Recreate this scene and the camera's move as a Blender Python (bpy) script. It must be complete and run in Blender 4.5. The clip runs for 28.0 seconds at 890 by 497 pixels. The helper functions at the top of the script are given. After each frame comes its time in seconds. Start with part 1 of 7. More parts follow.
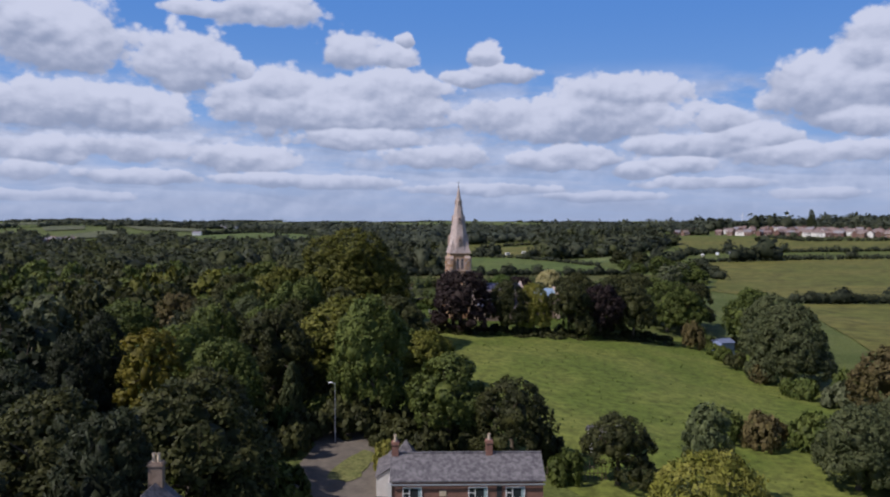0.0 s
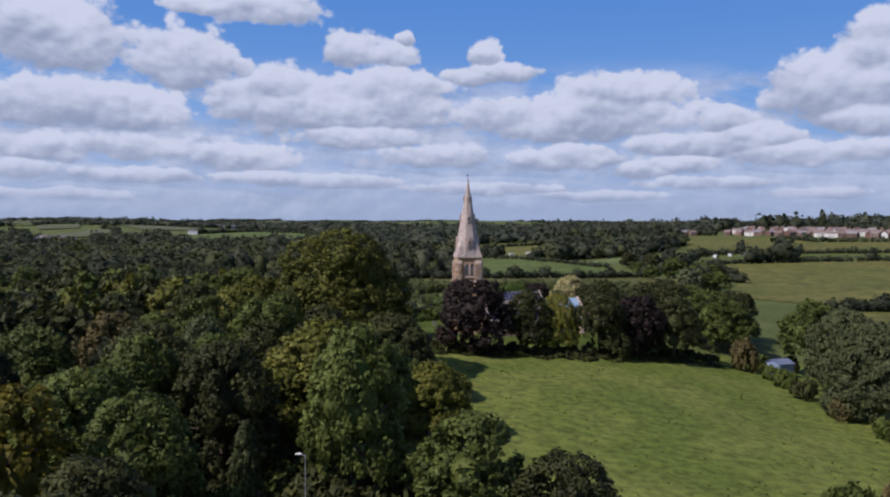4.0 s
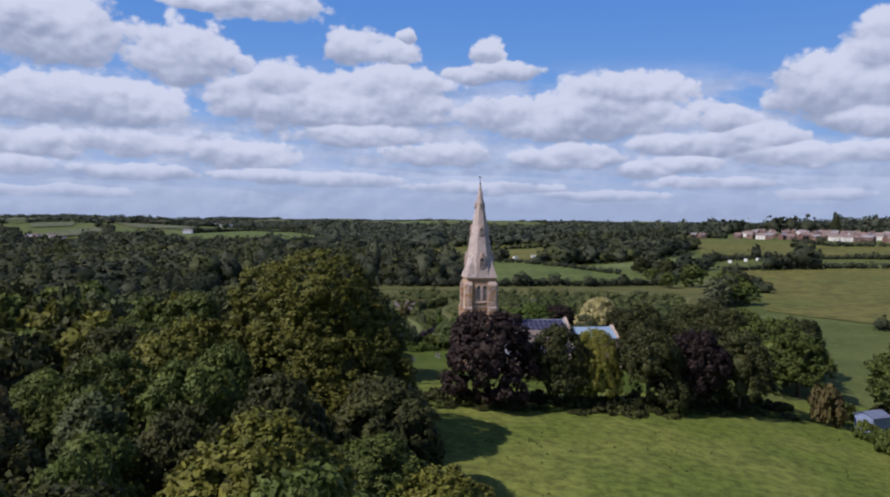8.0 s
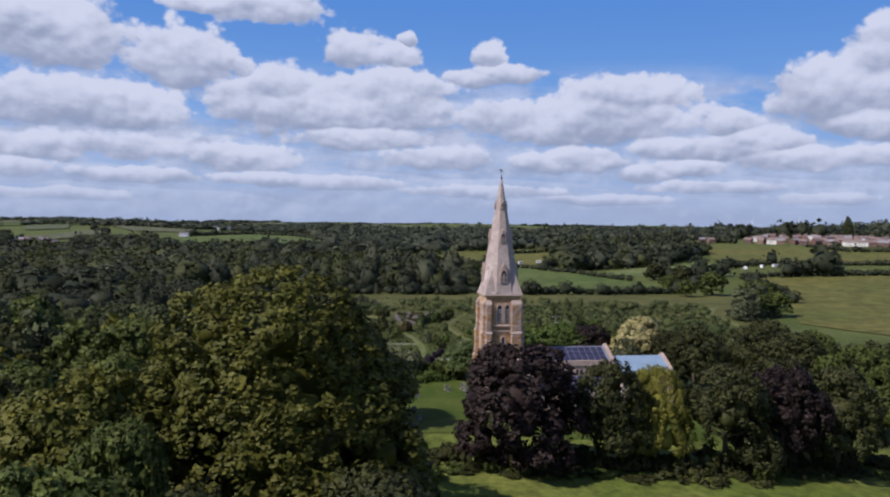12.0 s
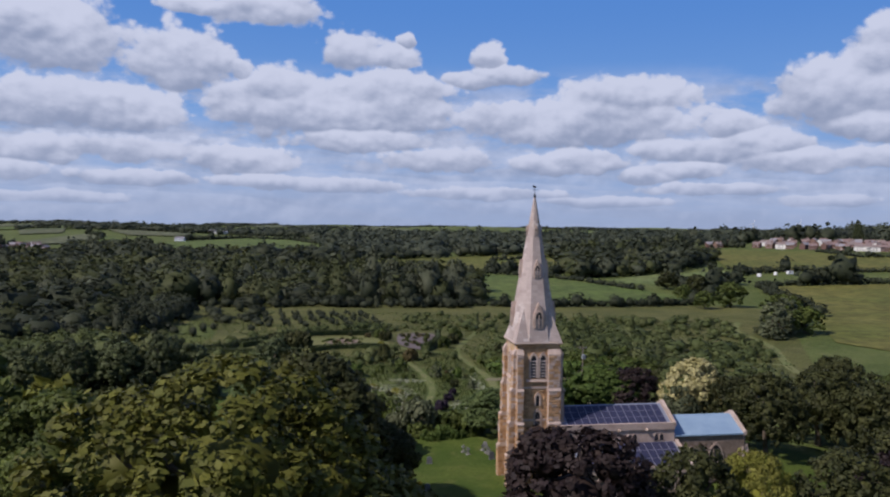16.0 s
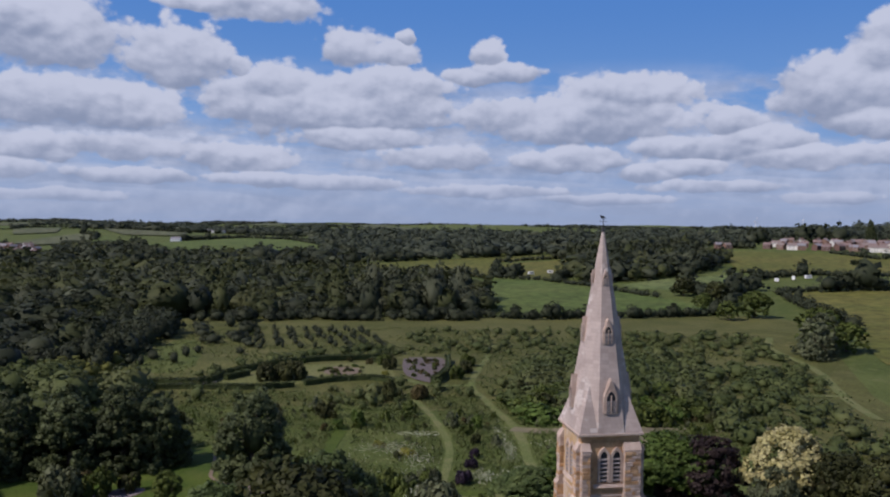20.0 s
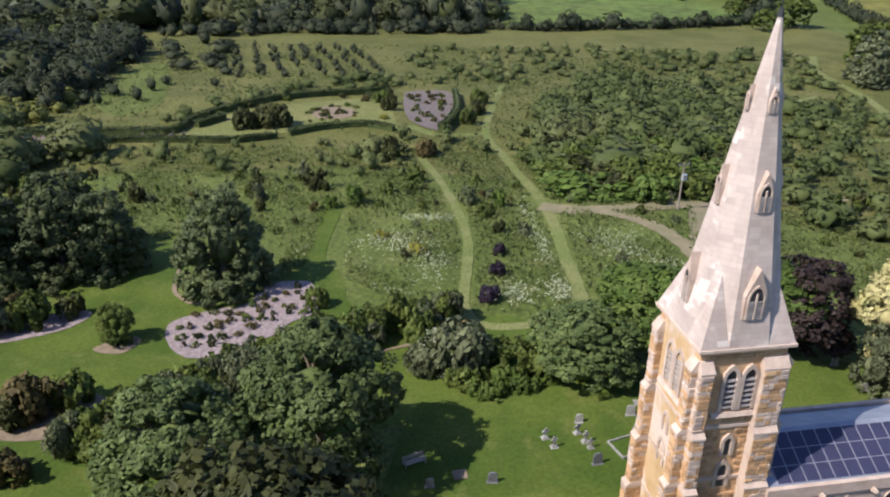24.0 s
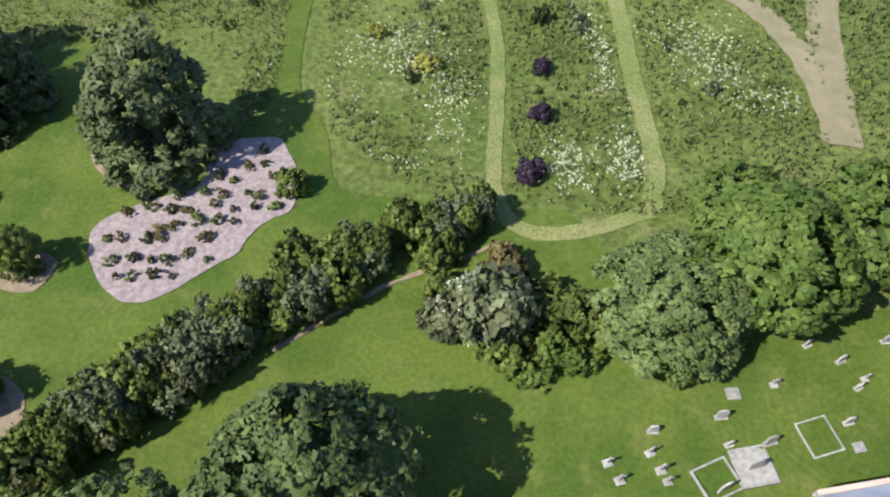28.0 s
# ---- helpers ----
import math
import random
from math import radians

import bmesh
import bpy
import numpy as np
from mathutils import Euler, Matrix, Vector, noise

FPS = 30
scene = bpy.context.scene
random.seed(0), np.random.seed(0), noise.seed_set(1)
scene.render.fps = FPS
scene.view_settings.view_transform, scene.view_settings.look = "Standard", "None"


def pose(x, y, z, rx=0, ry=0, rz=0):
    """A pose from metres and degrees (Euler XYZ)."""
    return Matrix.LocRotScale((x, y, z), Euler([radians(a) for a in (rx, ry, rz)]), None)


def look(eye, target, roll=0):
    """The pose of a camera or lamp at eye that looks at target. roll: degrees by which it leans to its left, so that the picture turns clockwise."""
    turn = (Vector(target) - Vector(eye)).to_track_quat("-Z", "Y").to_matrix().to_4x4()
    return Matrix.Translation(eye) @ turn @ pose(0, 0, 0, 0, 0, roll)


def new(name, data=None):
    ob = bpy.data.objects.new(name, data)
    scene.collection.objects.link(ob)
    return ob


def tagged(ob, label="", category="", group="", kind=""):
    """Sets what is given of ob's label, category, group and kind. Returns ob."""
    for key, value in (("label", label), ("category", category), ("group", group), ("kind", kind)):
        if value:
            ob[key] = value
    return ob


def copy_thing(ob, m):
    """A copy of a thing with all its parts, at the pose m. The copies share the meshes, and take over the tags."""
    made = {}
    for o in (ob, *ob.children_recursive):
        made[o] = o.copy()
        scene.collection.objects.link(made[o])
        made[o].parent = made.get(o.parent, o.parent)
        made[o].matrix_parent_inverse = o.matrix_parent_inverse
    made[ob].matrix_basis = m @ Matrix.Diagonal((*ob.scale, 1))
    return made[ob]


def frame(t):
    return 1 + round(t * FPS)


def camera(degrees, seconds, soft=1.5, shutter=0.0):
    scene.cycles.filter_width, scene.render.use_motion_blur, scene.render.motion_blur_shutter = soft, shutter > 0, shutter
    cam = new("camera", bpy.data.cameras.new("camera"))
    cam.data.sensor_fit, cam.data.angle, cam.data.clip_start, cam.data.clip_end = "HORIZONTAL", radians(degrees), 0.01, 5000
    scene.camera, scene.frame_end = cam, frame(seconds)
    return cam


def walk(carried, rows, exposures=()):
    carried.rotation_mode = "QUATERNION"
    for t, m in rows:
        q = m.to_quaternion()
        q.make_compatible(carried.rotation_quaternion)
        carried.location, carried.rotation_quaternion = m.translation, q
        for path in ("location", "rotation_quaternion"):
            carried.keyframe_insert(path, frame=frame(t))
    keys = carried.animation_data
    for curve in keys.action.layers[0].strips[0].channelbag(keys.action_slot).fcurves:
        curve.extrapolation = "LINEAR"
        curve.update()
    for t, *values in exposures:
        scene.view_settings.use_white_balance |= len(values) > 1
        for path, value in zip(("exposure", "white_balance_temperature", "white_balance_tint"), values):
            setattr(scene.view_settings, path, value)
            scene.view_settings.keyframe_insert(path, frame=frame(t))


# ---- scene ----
cam = camera(60.4, 28.0, soft=2.1)
METRES, EYE, TILT, LEAN, TURN = 200.0, 26.0, -2.1, -0.15, 0.0
ROWS = [
    (0.0, 0.0, 0.0, 0.0, 0.0, 0.0, -0.0),
    (0.5, -0.0009, 0.0152, 0.0004, 0.01, 0.02, -0.0),
    (1.0, -0.002, 0.031, 0.0009, 0.0, 0.03, -0.0),
    (1.5, -0.0031, 0.0475, 0.0013, 0.0, 0.04, -0.01),
    (2.0, -0.0041, 0.0643, 0.0017, 0.01, 0.05, -0.01),
    (2.5, -0.0053, 0.0816, 0.0023, 0.0, 0.04, -0.06),
    (3.0, -0.0064, 0.0997, 0.003, 0.01, 0.01, -0.07),
    (3.5, -0.0074, 0.1187, 0.0037, 0.0, -0.02, -0.09),
    (5.5, -0.0104, 0.1992, 0.0099, -0.01, -0.13, -0.26),
    (6.0, -0.011, 0.2195, 0.0123, -0.0, -0.14, -0.31),
    (6.5, -0.0118, 0.24, 0.0147, 0.02, -0.15, -0.33),
    (7.0, -0.0127, 0.2598, 0.0173, 0.01, -0.15, -0.39),
    (7.5, -0.0135, 0.2792, 0.0198, 0.01, -0.14, -0.42),
    (8.0, -0.0144, 0.2985, 0.0223, 0.01, -0.13, -0.47),
    (8.5, -0.0154, 0.3173, 0.0232, 0.02, -0.11, -0.51),
    (9.0, -0.0164, 0.3352, 0.0237, 0.02, -0.09, -0.55),
    (9.5, -0.0175, 0.3528, 0.025, 0.03, -0.06, -0.59),
    (10.0, -0.0186, 0.37, 0.0255, 0.03, -0.02, -0.62),
    (10.5, -0.0198, 0.3871, 0.0259, 0.04, 0.02, -0.65),
    (11.0, -0.021, 0.4038, 0.0263, 0.04, 0.07, -0.65),
    (11.5, -0.0223, 0.4206, 0.0267, 0.04, 0.1, -0.64),
    (12.0, -0.0238, 0.4372, 0.0269, 0.03, 0.14, -0.62),
    (12.5, -0.0253, 0.4538, 0.0279, 0.02, 0.15, -0.59),
    (14.5, -0.0325, 0.5051, 0.037, -0.01, 0.21, -0.53),
    (15.0, -0.0339, 0.5205, 0.0404, -0.03, 0.23, -0.53),
    (15.5, -0.0353, 0.5355, 0.044, -0.03, 0.25, -0.52),
    (16.0, -0.0367, 0.5504, 0.0475, -0.05, 0.28, -0.52),
    (16.5, -0.0381, 0.5652, 0.0508, -0.03, 0.29, -0.54),
    (17.0, -0.0397, 0.5801, 0.0539, -0.05, -0.07, -0.54),
    (17.5, -0.0414, 0.5946, 0.0572, -0.06, -0.72, -0.57),
    (18.0, -0.0433, 0.6098, 0.0602, -0.06, -0.88, -0.59),
    (18.5, -0.0454, 0.6258, 0.0634, -0.07, -0.91, -0.58),
    (19.0, -0.0477, 0.6425, 0.0667, -0.07, -0.6, -0.56),
    (19.5, -0.0502, 0.6593, 0.0699, -0.08, 0.1, -0.5),
    (20.0, -0.0526, 0.6763, 0.073, -0.09, 0.06, -0.46),
    (20.5, -0.0548, 0.6926, 0.076, -0.11, -1.19, -0.41),
    (21.0, -0.0567, 0.7082, 0.0794, -0.12, -4.13, -0.35),
    (21.5, -0.0586, 0.7251, 0.0827, -0.13, -7.2, -0.31),
    (22.0, -0.0601, 0.7427, 0.0861, -0.16, -10.29, -0.27),
    (22.5, -0.0615, 0.7614, 0.0894, -0.22, -13.39, -0.22),
    (24.5, -0.0675, 0.8403, 0.1037, -0.43, -25.47, -0.51),
    (25.0, -0.0687, 0.8606, 0.1078, -0.44, -28.59, -0.55),
    (25.5, -0.0698, 0.8807, 0.1122, -0.46, -32.23, -0.56),
    (26.0, -0.071, 0.9011, 0.1167, -0.47, -36.15, -0.56),
    (26.5, -0.0721, 0.9217, 0.1212, -0.46, -40.03, -0.55),
    (27.0, -0.0731, 0.9425, 0.1258, -0.46, -43.96, -0.56),
    (27.5, -0.0742, 0.9636, 0.1304, -0.42, -47.88, -0.57),
    (28.0, -0.0752, 0.9846, 0.1352, -0.4, -51.85, -0.58),
]
EXPOSURES = [(0.0, -0.1, 6400, 21), (11.0, -0.02, 6400, 21), (14.5, -0.06, 6400, 21), (17.0, -0.17, 6400, 21), (20.5, -0.26, 6400, 21), (21.2, -0.2, 6450, 21), (22.5, 0.3, 6600, 22), (24.5, 0.93, 6500, 10), (26.0, 1.18, 6480, 8), (28.0, 1.24, 6520, 8)]
walk(cam, [(t, pose(0, 0, EYE, TILT, LEAN, TURN) @ pose(METRES * x, METRES * y, METRES * z, 90 + pitch, roll, yaw)) for t, x, y, z, yaw, pitch, roll in ROWS], EXPOSURES)

# ---- sky and sun: afternoon, sun high in the south-west ----
SUN_DIR = Vector((-0.89, -0.46, 1.06)).normalized()
world = bpy.data.worlds.new("world")
scene.world = world
world.use_nodes = True
wn = world.node_tree.nodes
wl = world.node_tree.links
sky = wn.new("ShaderNodeTexSky")
sky.sky_type = "NISHITA"
sky.sun_disc = False
sky.sun_elevation = math.asin(SUN_DIR.z)
sky.sun_rotation = math.atan2(SUN_DIR.x, SUN_DIR.y)
sky.air_density, sky.dust_density, sky.ozone_density = 1.0, 0.6, 2.0
tint = wn.new("ShaderNodeMix")
tint.data_type, tint.blend_type = "RGBA", "MULTIPLY"
tint.inputs[0].default_value = 1.0
tint.inputs[7].default_value = (0.9, 0.97, 1.16, 1)
wl.new(sky.outputs[0], tint.inputs[6])
wl.new(tint.outputs[2], wn["Background"].inputs[0])
wn["Background"].inputs[1].default_value = 0.095
sun = new("sun", bpy.data.lights.new("sun", "SUN"))
sun.data.energy, sun.data.angle, sun.data.color = 4.2, radians(0.53), (1.0, 0.955, 0.88)
sun.matrix_world = look(SUN_DIR * 100, (0, 0, 0))


# ---- node helpers and materials ----
class Nodes:
    """Short names for building one material's nodes."""

    def __init__(self, name):
        self.mat = bpy.data.materials.new(name)
        self.mat.use_nodes = True
        self.tree = self.mat.node_tree
        self.bsdf = self.tree.nodes["Principled BSDF"]
        self.out = self.tree.nodes["Material Output"]

    def add(self, kind, **inputs):
        n = self.tree.nodes.new("ShaderNode" + kind)
        for k, v in inputs.items():
            self.put(n, k, v)
        return n

    def put(self, n, key, v):
        sock = n.inputs[int(key[1:])] if key[0] == "i" and key[1:].isdigit() else n.inputs[key]
        if hasattr(v, "is_linked"):
            self.tree.links.new(v, sock)
        else:
            sock.default_value = v

    def math(self, op, a, b=0.0, c=0.0, clamp=False):
        n = self.add("Math", i0=a, i1=b, i2=c)
        n.operation, n.use_clamp = op, clamp
        return n.outputs[0]

    def mix(self, f, a, b, mode="MIX"):
        n = self.tree.nodes.new("ShaderNodeMix")
        n.data_type, n.blend_type = "RGBA", mode
        for k, v in ((0, f), (6, a), (7, b)):
            if hasattr(v, "is_linked"):
                self.tree.links.new(v, n.inputs[k])
            else:
                n.inputs[k].default_value = v if k == 0 else (*v[:3], 1)
        return n.outputs[2]

    def pos(self):
        return self.add("NewGeometry").outputs["Position"]

    def noise(self, vec, scale, detail=3.0, rough=0.55, stretch=None):
        if stretch:
            m = self.add("Mapping", Vector=vec)
            m.inputs["Scale"].default_value = stretch
            vec = m.outputs[0]
        return self.add("TexNoise", Vector=vec, Scale=scale, Detail=detail, Roughness=rough).outputs[0]

    def ramp(self, f, lo, hi):
        n = self.add("MapRange", i0=f, i1=lo, i2=hi, i3=0.0, i4=1.0)
        n.interpolation_type = "SMOOTHSTEP"
        return n.outputs[0]

    def bump(self, h, strength=0.4, dist=0.05):
        b = self.add("Bump", Strength=strength, Distance=dist, Height=h)
        self.tree.links.new(b.outputs[0], self.bsdf.inputs["Normal"])

    def done(self, col, rough=0.8, metal=0.0, spec=0.3):
        self.put(self.bsdf, "Base Color", col if hasattr(col, "is_linked") else (*col[:3], 1))
        self.put(self.bsdf, "Roughness", rough)
        self.bsdf.inputs["Metallic"].default_value = metal
        self.bsdf.inputs["Specular IOR Level"].default_value = spec
        return self.mat


def grass_mat(name, a, b, c, patch=0.03, tuft=0.9, bump=0.5, contrast=0.75):
    """Two greens in large patches, straw patches, and tufts at a small scale."""
    n = Nodes(name)
    p = n.pos()
    big = n.ramp(n.noise(p, patch, 4), 0.38, 0.62)
    mid = n.noise(p, tuft * 0.25, 5, 0.65)
    fine = n.noise(p, tuft * 2.2, 4, 0.7)
    col = n.mix(big, a, b)
    col = n.mix(n.math("MULTIPLY", n.ramp(mid, 0.5, 0.72), 0.75), col, c)
    dark = n.math("MULTIPLY_ADD", n.ramp(fine, 0.3, 0.7), contrast, 0.975 - contrast / 2)
    col = n.mix(1.0, col, n.add("CombineColor", i0=dark, i1=dark, i2=dark).outputs[0], "MULTIPLY")
    n.bump(n.math("ADD", fine, mid), bump, 0.35)
    return n.done(col, 0.9, 0, 0.15)


def leaf_mat(name, a, b, through_light=0.25, per_tree=0.35):
    """Leaves: two greens mixed by clump, by tree and by leaf, a little light shining through."""
    n = Nodes(name)
    g = n.add("NewGeometry")
    oi = n.add("ObjectInfo")
    big = n.ramp(n.noise(g.outputs["Position"], 0.55, 2), 0.35, 0.65)
    col = n.mix(big, a, b)
    v = n.math("MULTIPLY_ADD", g.outputs["Random Per Island"], 0.7, 0.65)
    v = n.math("MULTIPLY", v, n.math("MULTIPLY_ADD", oi.outputs["Random"], per_tree, 1 - per_tree / 2))
    col = n.mix(1.0, col, n.add("CombineColor", i0=v, i1=v, i2=v).outputs[0], "MULTIPLY")
    n.done(col, 0.6, 0, 0.15)
    t = n.add("BsdfTranslucent", Color=col)
    m = n.add("MixShader", i0=through_light, i1=n.bsdf.outputs[0], i2=t.outputs[0])
    n.tree.links.new(m.outputs[0], n.out.inputs[0])
    return n.mat


def far_leaf_mat(name, a, b, c):
    """Distant crowns: each crown takes its own tone from slow noise, with dark gaps between leaf masses."""
    n = Nodes(name)
    g = n.add("NewGeometry")
    q = g.outputs["Position"]
    col = n.mix(n.ramp(n.noise(q, 0.11, 1), 0.36, 0.64), a, b)
    col = n.mix(n.math("MULTIPLY", n.ramp(n.noise(q, 0.045, 2), 0.52, 0.66), 0.8), col, c)
    v = n.math("MULTIPLY_ADD", g.outputs["Random Per Island"], 0.26, 0.85)
    col = n.mix(1.0, col, n.add("CombineColor", i0=v, i1=v, i2=v).outputs[0], "MULTIPLY")
    n.done(col, 0.7, 0, 0.2)
    t = n.add("BsdfTranslucent", Color=col)
    m = n.add("MixShader", i0=0.3, i1=n.bsdf.outputs[0], i2=t.outputs[0])
    n.tree.links.new(m.outputs[0], n.out.inputs[0])
    return n.mat


def plain_mat(name, a, b, scale=1.5, rough=0.8, metal=0.0, bump=0.15, dist=0.02, stretch=None, per_piece=0.0):
    n = Nodes(name)
    p = n.pos()
    f = n.noise(p, scale, 5, 0.62, stretch)
    col = n.mix(n.ramp(f, 0.3, 0.7), a, b)
    if per_piece:
        r = n.add("ObjectInfo").outputs["Random"]
        i = n.add("NewGeometry").outputs["Random Per Island"]
        v = n.math("MULTIPLY_ADD", n.math("FRACT", n.math("ADD", r, i)), per_piece, 1 - per_piece / 2)
        col = n.mix(1.0, col, n.add("CombineColor", i0=v, i1=v, i2=v).outputs[0], "MULTIPLY")
    n.bump(n.noise(p, scale * 6, 4, 0.7), bump, dist)
    return n.done(col, rough, metal)


MEADOW = grass_mat("rough_meadow", (0.072, 0.096, 0.022), (0.1, 0.122, 0.032), (0.135, 0.142, 0.05), 0.035, 0.8)
LAWN = grass_mat("mown_lawn", (0.046, 0.077, 0.011), (0.074, 0.102, 0.017), (0.098, 0.112, 0.028), 0.12, 1.3, 0.2, 0.4)
PASTURE = grass_mat("grazed_pasture", (0.098, 0.13, 0.022), (0.14, 0.16, 0.034), (0.068, 0.1, 0.018), 0.055, 0.32, 0.35)
CROP_A = grass_mat("green_crop", (0.078, 0.112, 0.026), (0.092, 0.122, 0.03), (0.11, 0.13, 0.036), 0.012, 0.07, 0.1)
CROP_D = grass_mat("pale_green_crop", (0.11, 0.145, 0.045), (0.13, 0.155, 0.055), (0.1, 0.13, 0.04), 0.012, 0.07, 0.1)
CROP_B = grass_mat("yellowing_crop", (0.102, 0.11, 0.024), (0.126, 0.12, 0.03), (0.086, 0.102, 0.023), 0.012, 0.07, 0.1)
# crop of the far hills, greyed to carry distance haze in its colour
CROP_HAZED = grass_mat("far_hazed_crop", (0.088, 0.1, 0.05), (0.11, 0.118, 0.06), (0.08, 0.098, 0.045), 0.004, 0.03, 0.1)
PATH = grass_mat("mown_path", (0.12, 0.145, 0.044), (0.16, 0.165, 0.064), (0.092, 0.125, 0.034), 0.2, 2.4, 0.2)
TRACK = plain_mat("dusty_track", (0.205, 0.17, 0.105), (0.15, 0.136, 0.074), 0.45, 0.95, 0, 0.4, 0.04)
LEAF = {
    "green": leaf_mat("leaves_green", (0.063, 0.087, 0.019), (0.118, 0.146, 0.034), 0.28),
    "sycamore": leaf_mat("leaves_sycamore", (0.066, 0.096, 0.03), (0.115, 0.15, 0.05), 0.25),
    "dark": leaf_mat("leaves_dark_green", (0.038, 0.044, 0.015), (0.066, 0.07, 0.022)),
    "lime": leaf_mat("leaves_lime_green", (0.088, 0.096, 0.015), (0.142, 0.142, 0.026), 0.22),
    "bright": leaf_mat("leaves_bright_green", (0.068, 0.11, 0.022), (0.102, 0.146, 0.032), 0.3),
    "yellow": leaf_mat("leaves_golden", (0.18, 0.15, 0.016), (0.13, 0.118, 0.018)),
    "copper": leaf_mat("leaves_copper", (0.028, 0.019, 0.018), (0.042, 0.029, 0.024)),
    "pale": leaf_mat("leaves_cream_variegated", (0.42, 0.38, 0.15), (0.55, 0.5, 0.24)),
    "grey": leaf_mat("leaves_grey_green", (0.095, 0.11, 0.055), (0.125, 0.138, 0.07)),
    "conifer": leaf_mat("leaves_blue_green", (0.056, 0.072, 0.03), (0.1, 0.12, 0.048)),
    "cypress": leaf_mat("leaves_dark_cypress", (0.022, 0.03, 0.015), (0.038, 0.046, 0.022)),
    "purple": leaf_mat("leaves_dark_purple", (0.03, 0.02, 0.034), (0.042, 0.03, 0.046)),
    "willow": leaf_mat("leaves_willow", (0.07, 0.085, 0.034), (0.105, 0.12, 0.05), 0.28),
    "brown": leaf_mat("leaves_brownish", (0.1, 0.085, 0.03), (0.12, 0.095, 0.04)),
    "gold": leaf_mat("leaves_yellow_green", (0.19, 0.195, 0.032), (0.25, 0.24, 0.05), 0.3),
    "white": leaf_mat("white_blossom", (0.5, 0.52, 0.36), (0.62, 0.62, 0.48)),
}
BARK = plain_mat("bark", (0.09, 0.07, 0.05), (0.14, 0.115, 0.085), 2.0, 0.95, 0, 0.8, 0.05, (1, 1, 0.25))


# ---- mesh helpers ----
def mesh_np(name, verts, faces, mat, smooth=False, normals=None):
    """A mesh from arrays: faces is n x 3 or n x 4. normals: one a point, for the soft shading of leaf masses."""
    me = bpy.data.meshes.new(name)
    verts = np.asarray(verts, np.float32)
    faces = np.asarray(faces, np.int32)
    k = faces.shape[1]
    me.vertices.add(len(verts))
    me.vertices.foreach_set("co", verts.ravel())
    me.loops.add(faces.size)
    me.loops.foreach_set("vertex_index", faces.ravel())
    me.polygons.add(len(faces))
    me.polygons.foreach_set("loop_start", np.arange(0, faces.size, k, dtype=np.int32))
    me.polygons.foreach_set("use_smooth", np.full(len(faces), smooth))
    me.update(calc_edges=True)
    me.materials.append(mat)
    if normals is not None:
        me.polygons.foreach_set("use_smooth", np.ones(len(faces), bool))
        me.normals_split_custom_set_from_vertices(np.asarray(normals, np.float32))
    return me


def part(name, bm, material, parent=None, label="", at=None):
    """Links a bmesh (or a mesh) as one object, under a thing or a part."""
    if isinstance(bm, bmesh.types.BMesh):
        me = bpy.data.meshes.new(name)
        bm.normal_update()
        bm.to_mesh(me)
        bm.free()
        me.materials.append(material)
    else:
        me = bm
    ob = new(name, me)
    if at is not None:
        ob.matrix_basis = at
    if parent is not None:
        ob.parent = parent
    return tagged(ob, label)


def thing(name, at, label, category, group="", kind=""):
    ob = new(name)
    ob.matrix_basis = at
    ob.empty_display_size = 0.5
    return tagged(ob, label, category, group, kind)


def box(bm, x0, x1, y0, y1, z0, z1):
    vs = [bm.verts.new((x, y, z)) for z in (z0, z1) for x, y in ((x0, y0), (x1, y0), (x1, y1), (x0, y1))]
    for f in ((3, 2, 1, 0), (4, 5, 6, 7), (0, 1, 5, 4), (1, 2, 6, 5), (2, 3, 7, 6), (3, 0, 4, 7)):
        bm.faces.new([vs[i] for i in f])
    return bm


def boxes(*bs):
    bm = bmesh.new()
    for b in bs:
        box(bm, *b)
    return bm


def hull(bm, low, high):
    """A solid between two rings of the same number of corners."""
    a = [bm.verts.new(p) for p in low]
    b = [bm.verts.new(p) for p in high]
    n = len(a)
    bm.faces.new(a[::-1])
    bm.faces.new(b)
    for i in range(n):
        bm.faces.new((a[i], a[(i + 1) % n], b[(i + 1) % n], b[i]))
    return bm


def tubes(segments, sides=7):
    """Tapered round limbs: segments of (p0, p1, r0, r1[, the segment it grows from]), as arrays of points and quads."""
    V, F = [], []
    for k, s in enumerate(segments):
        if len(s) > 4:
            o, q = k * 2 * sides, (s[4] * 2 + 1) * sides
            F.append((o, o + 1, q + 1, q))
    segments = [s[:4] for s in segments]
    for p0, p1, r0, r1 in segments:
        p0, p1 = np.array(p0, float), np.array(p1, float)
        d = (p1 - p0) / (np.linalg.norm(p1 - p0) + 1e-9)
        a = np.cross(d, (0.3, 0.9, 0.1))
        a /= np.linalg.norm(a)
        b = np.cross(d, a)
        o = len(V) * sides
        for p, r in ((p0, r0), (p1, r1)):
            V.append(np.array([p + r * (math.cos(2 * math.pi * i / sides) * a + math.sin(2 * math.pi * i / sides) * b) for i in range(sides)]))
        F += [(o + i, o + (i + 1) % sides, o + sides + (i + 1) % sides, o + sides + i) for i in range(sides)]
    return np.concatenate(V), np.array(F)


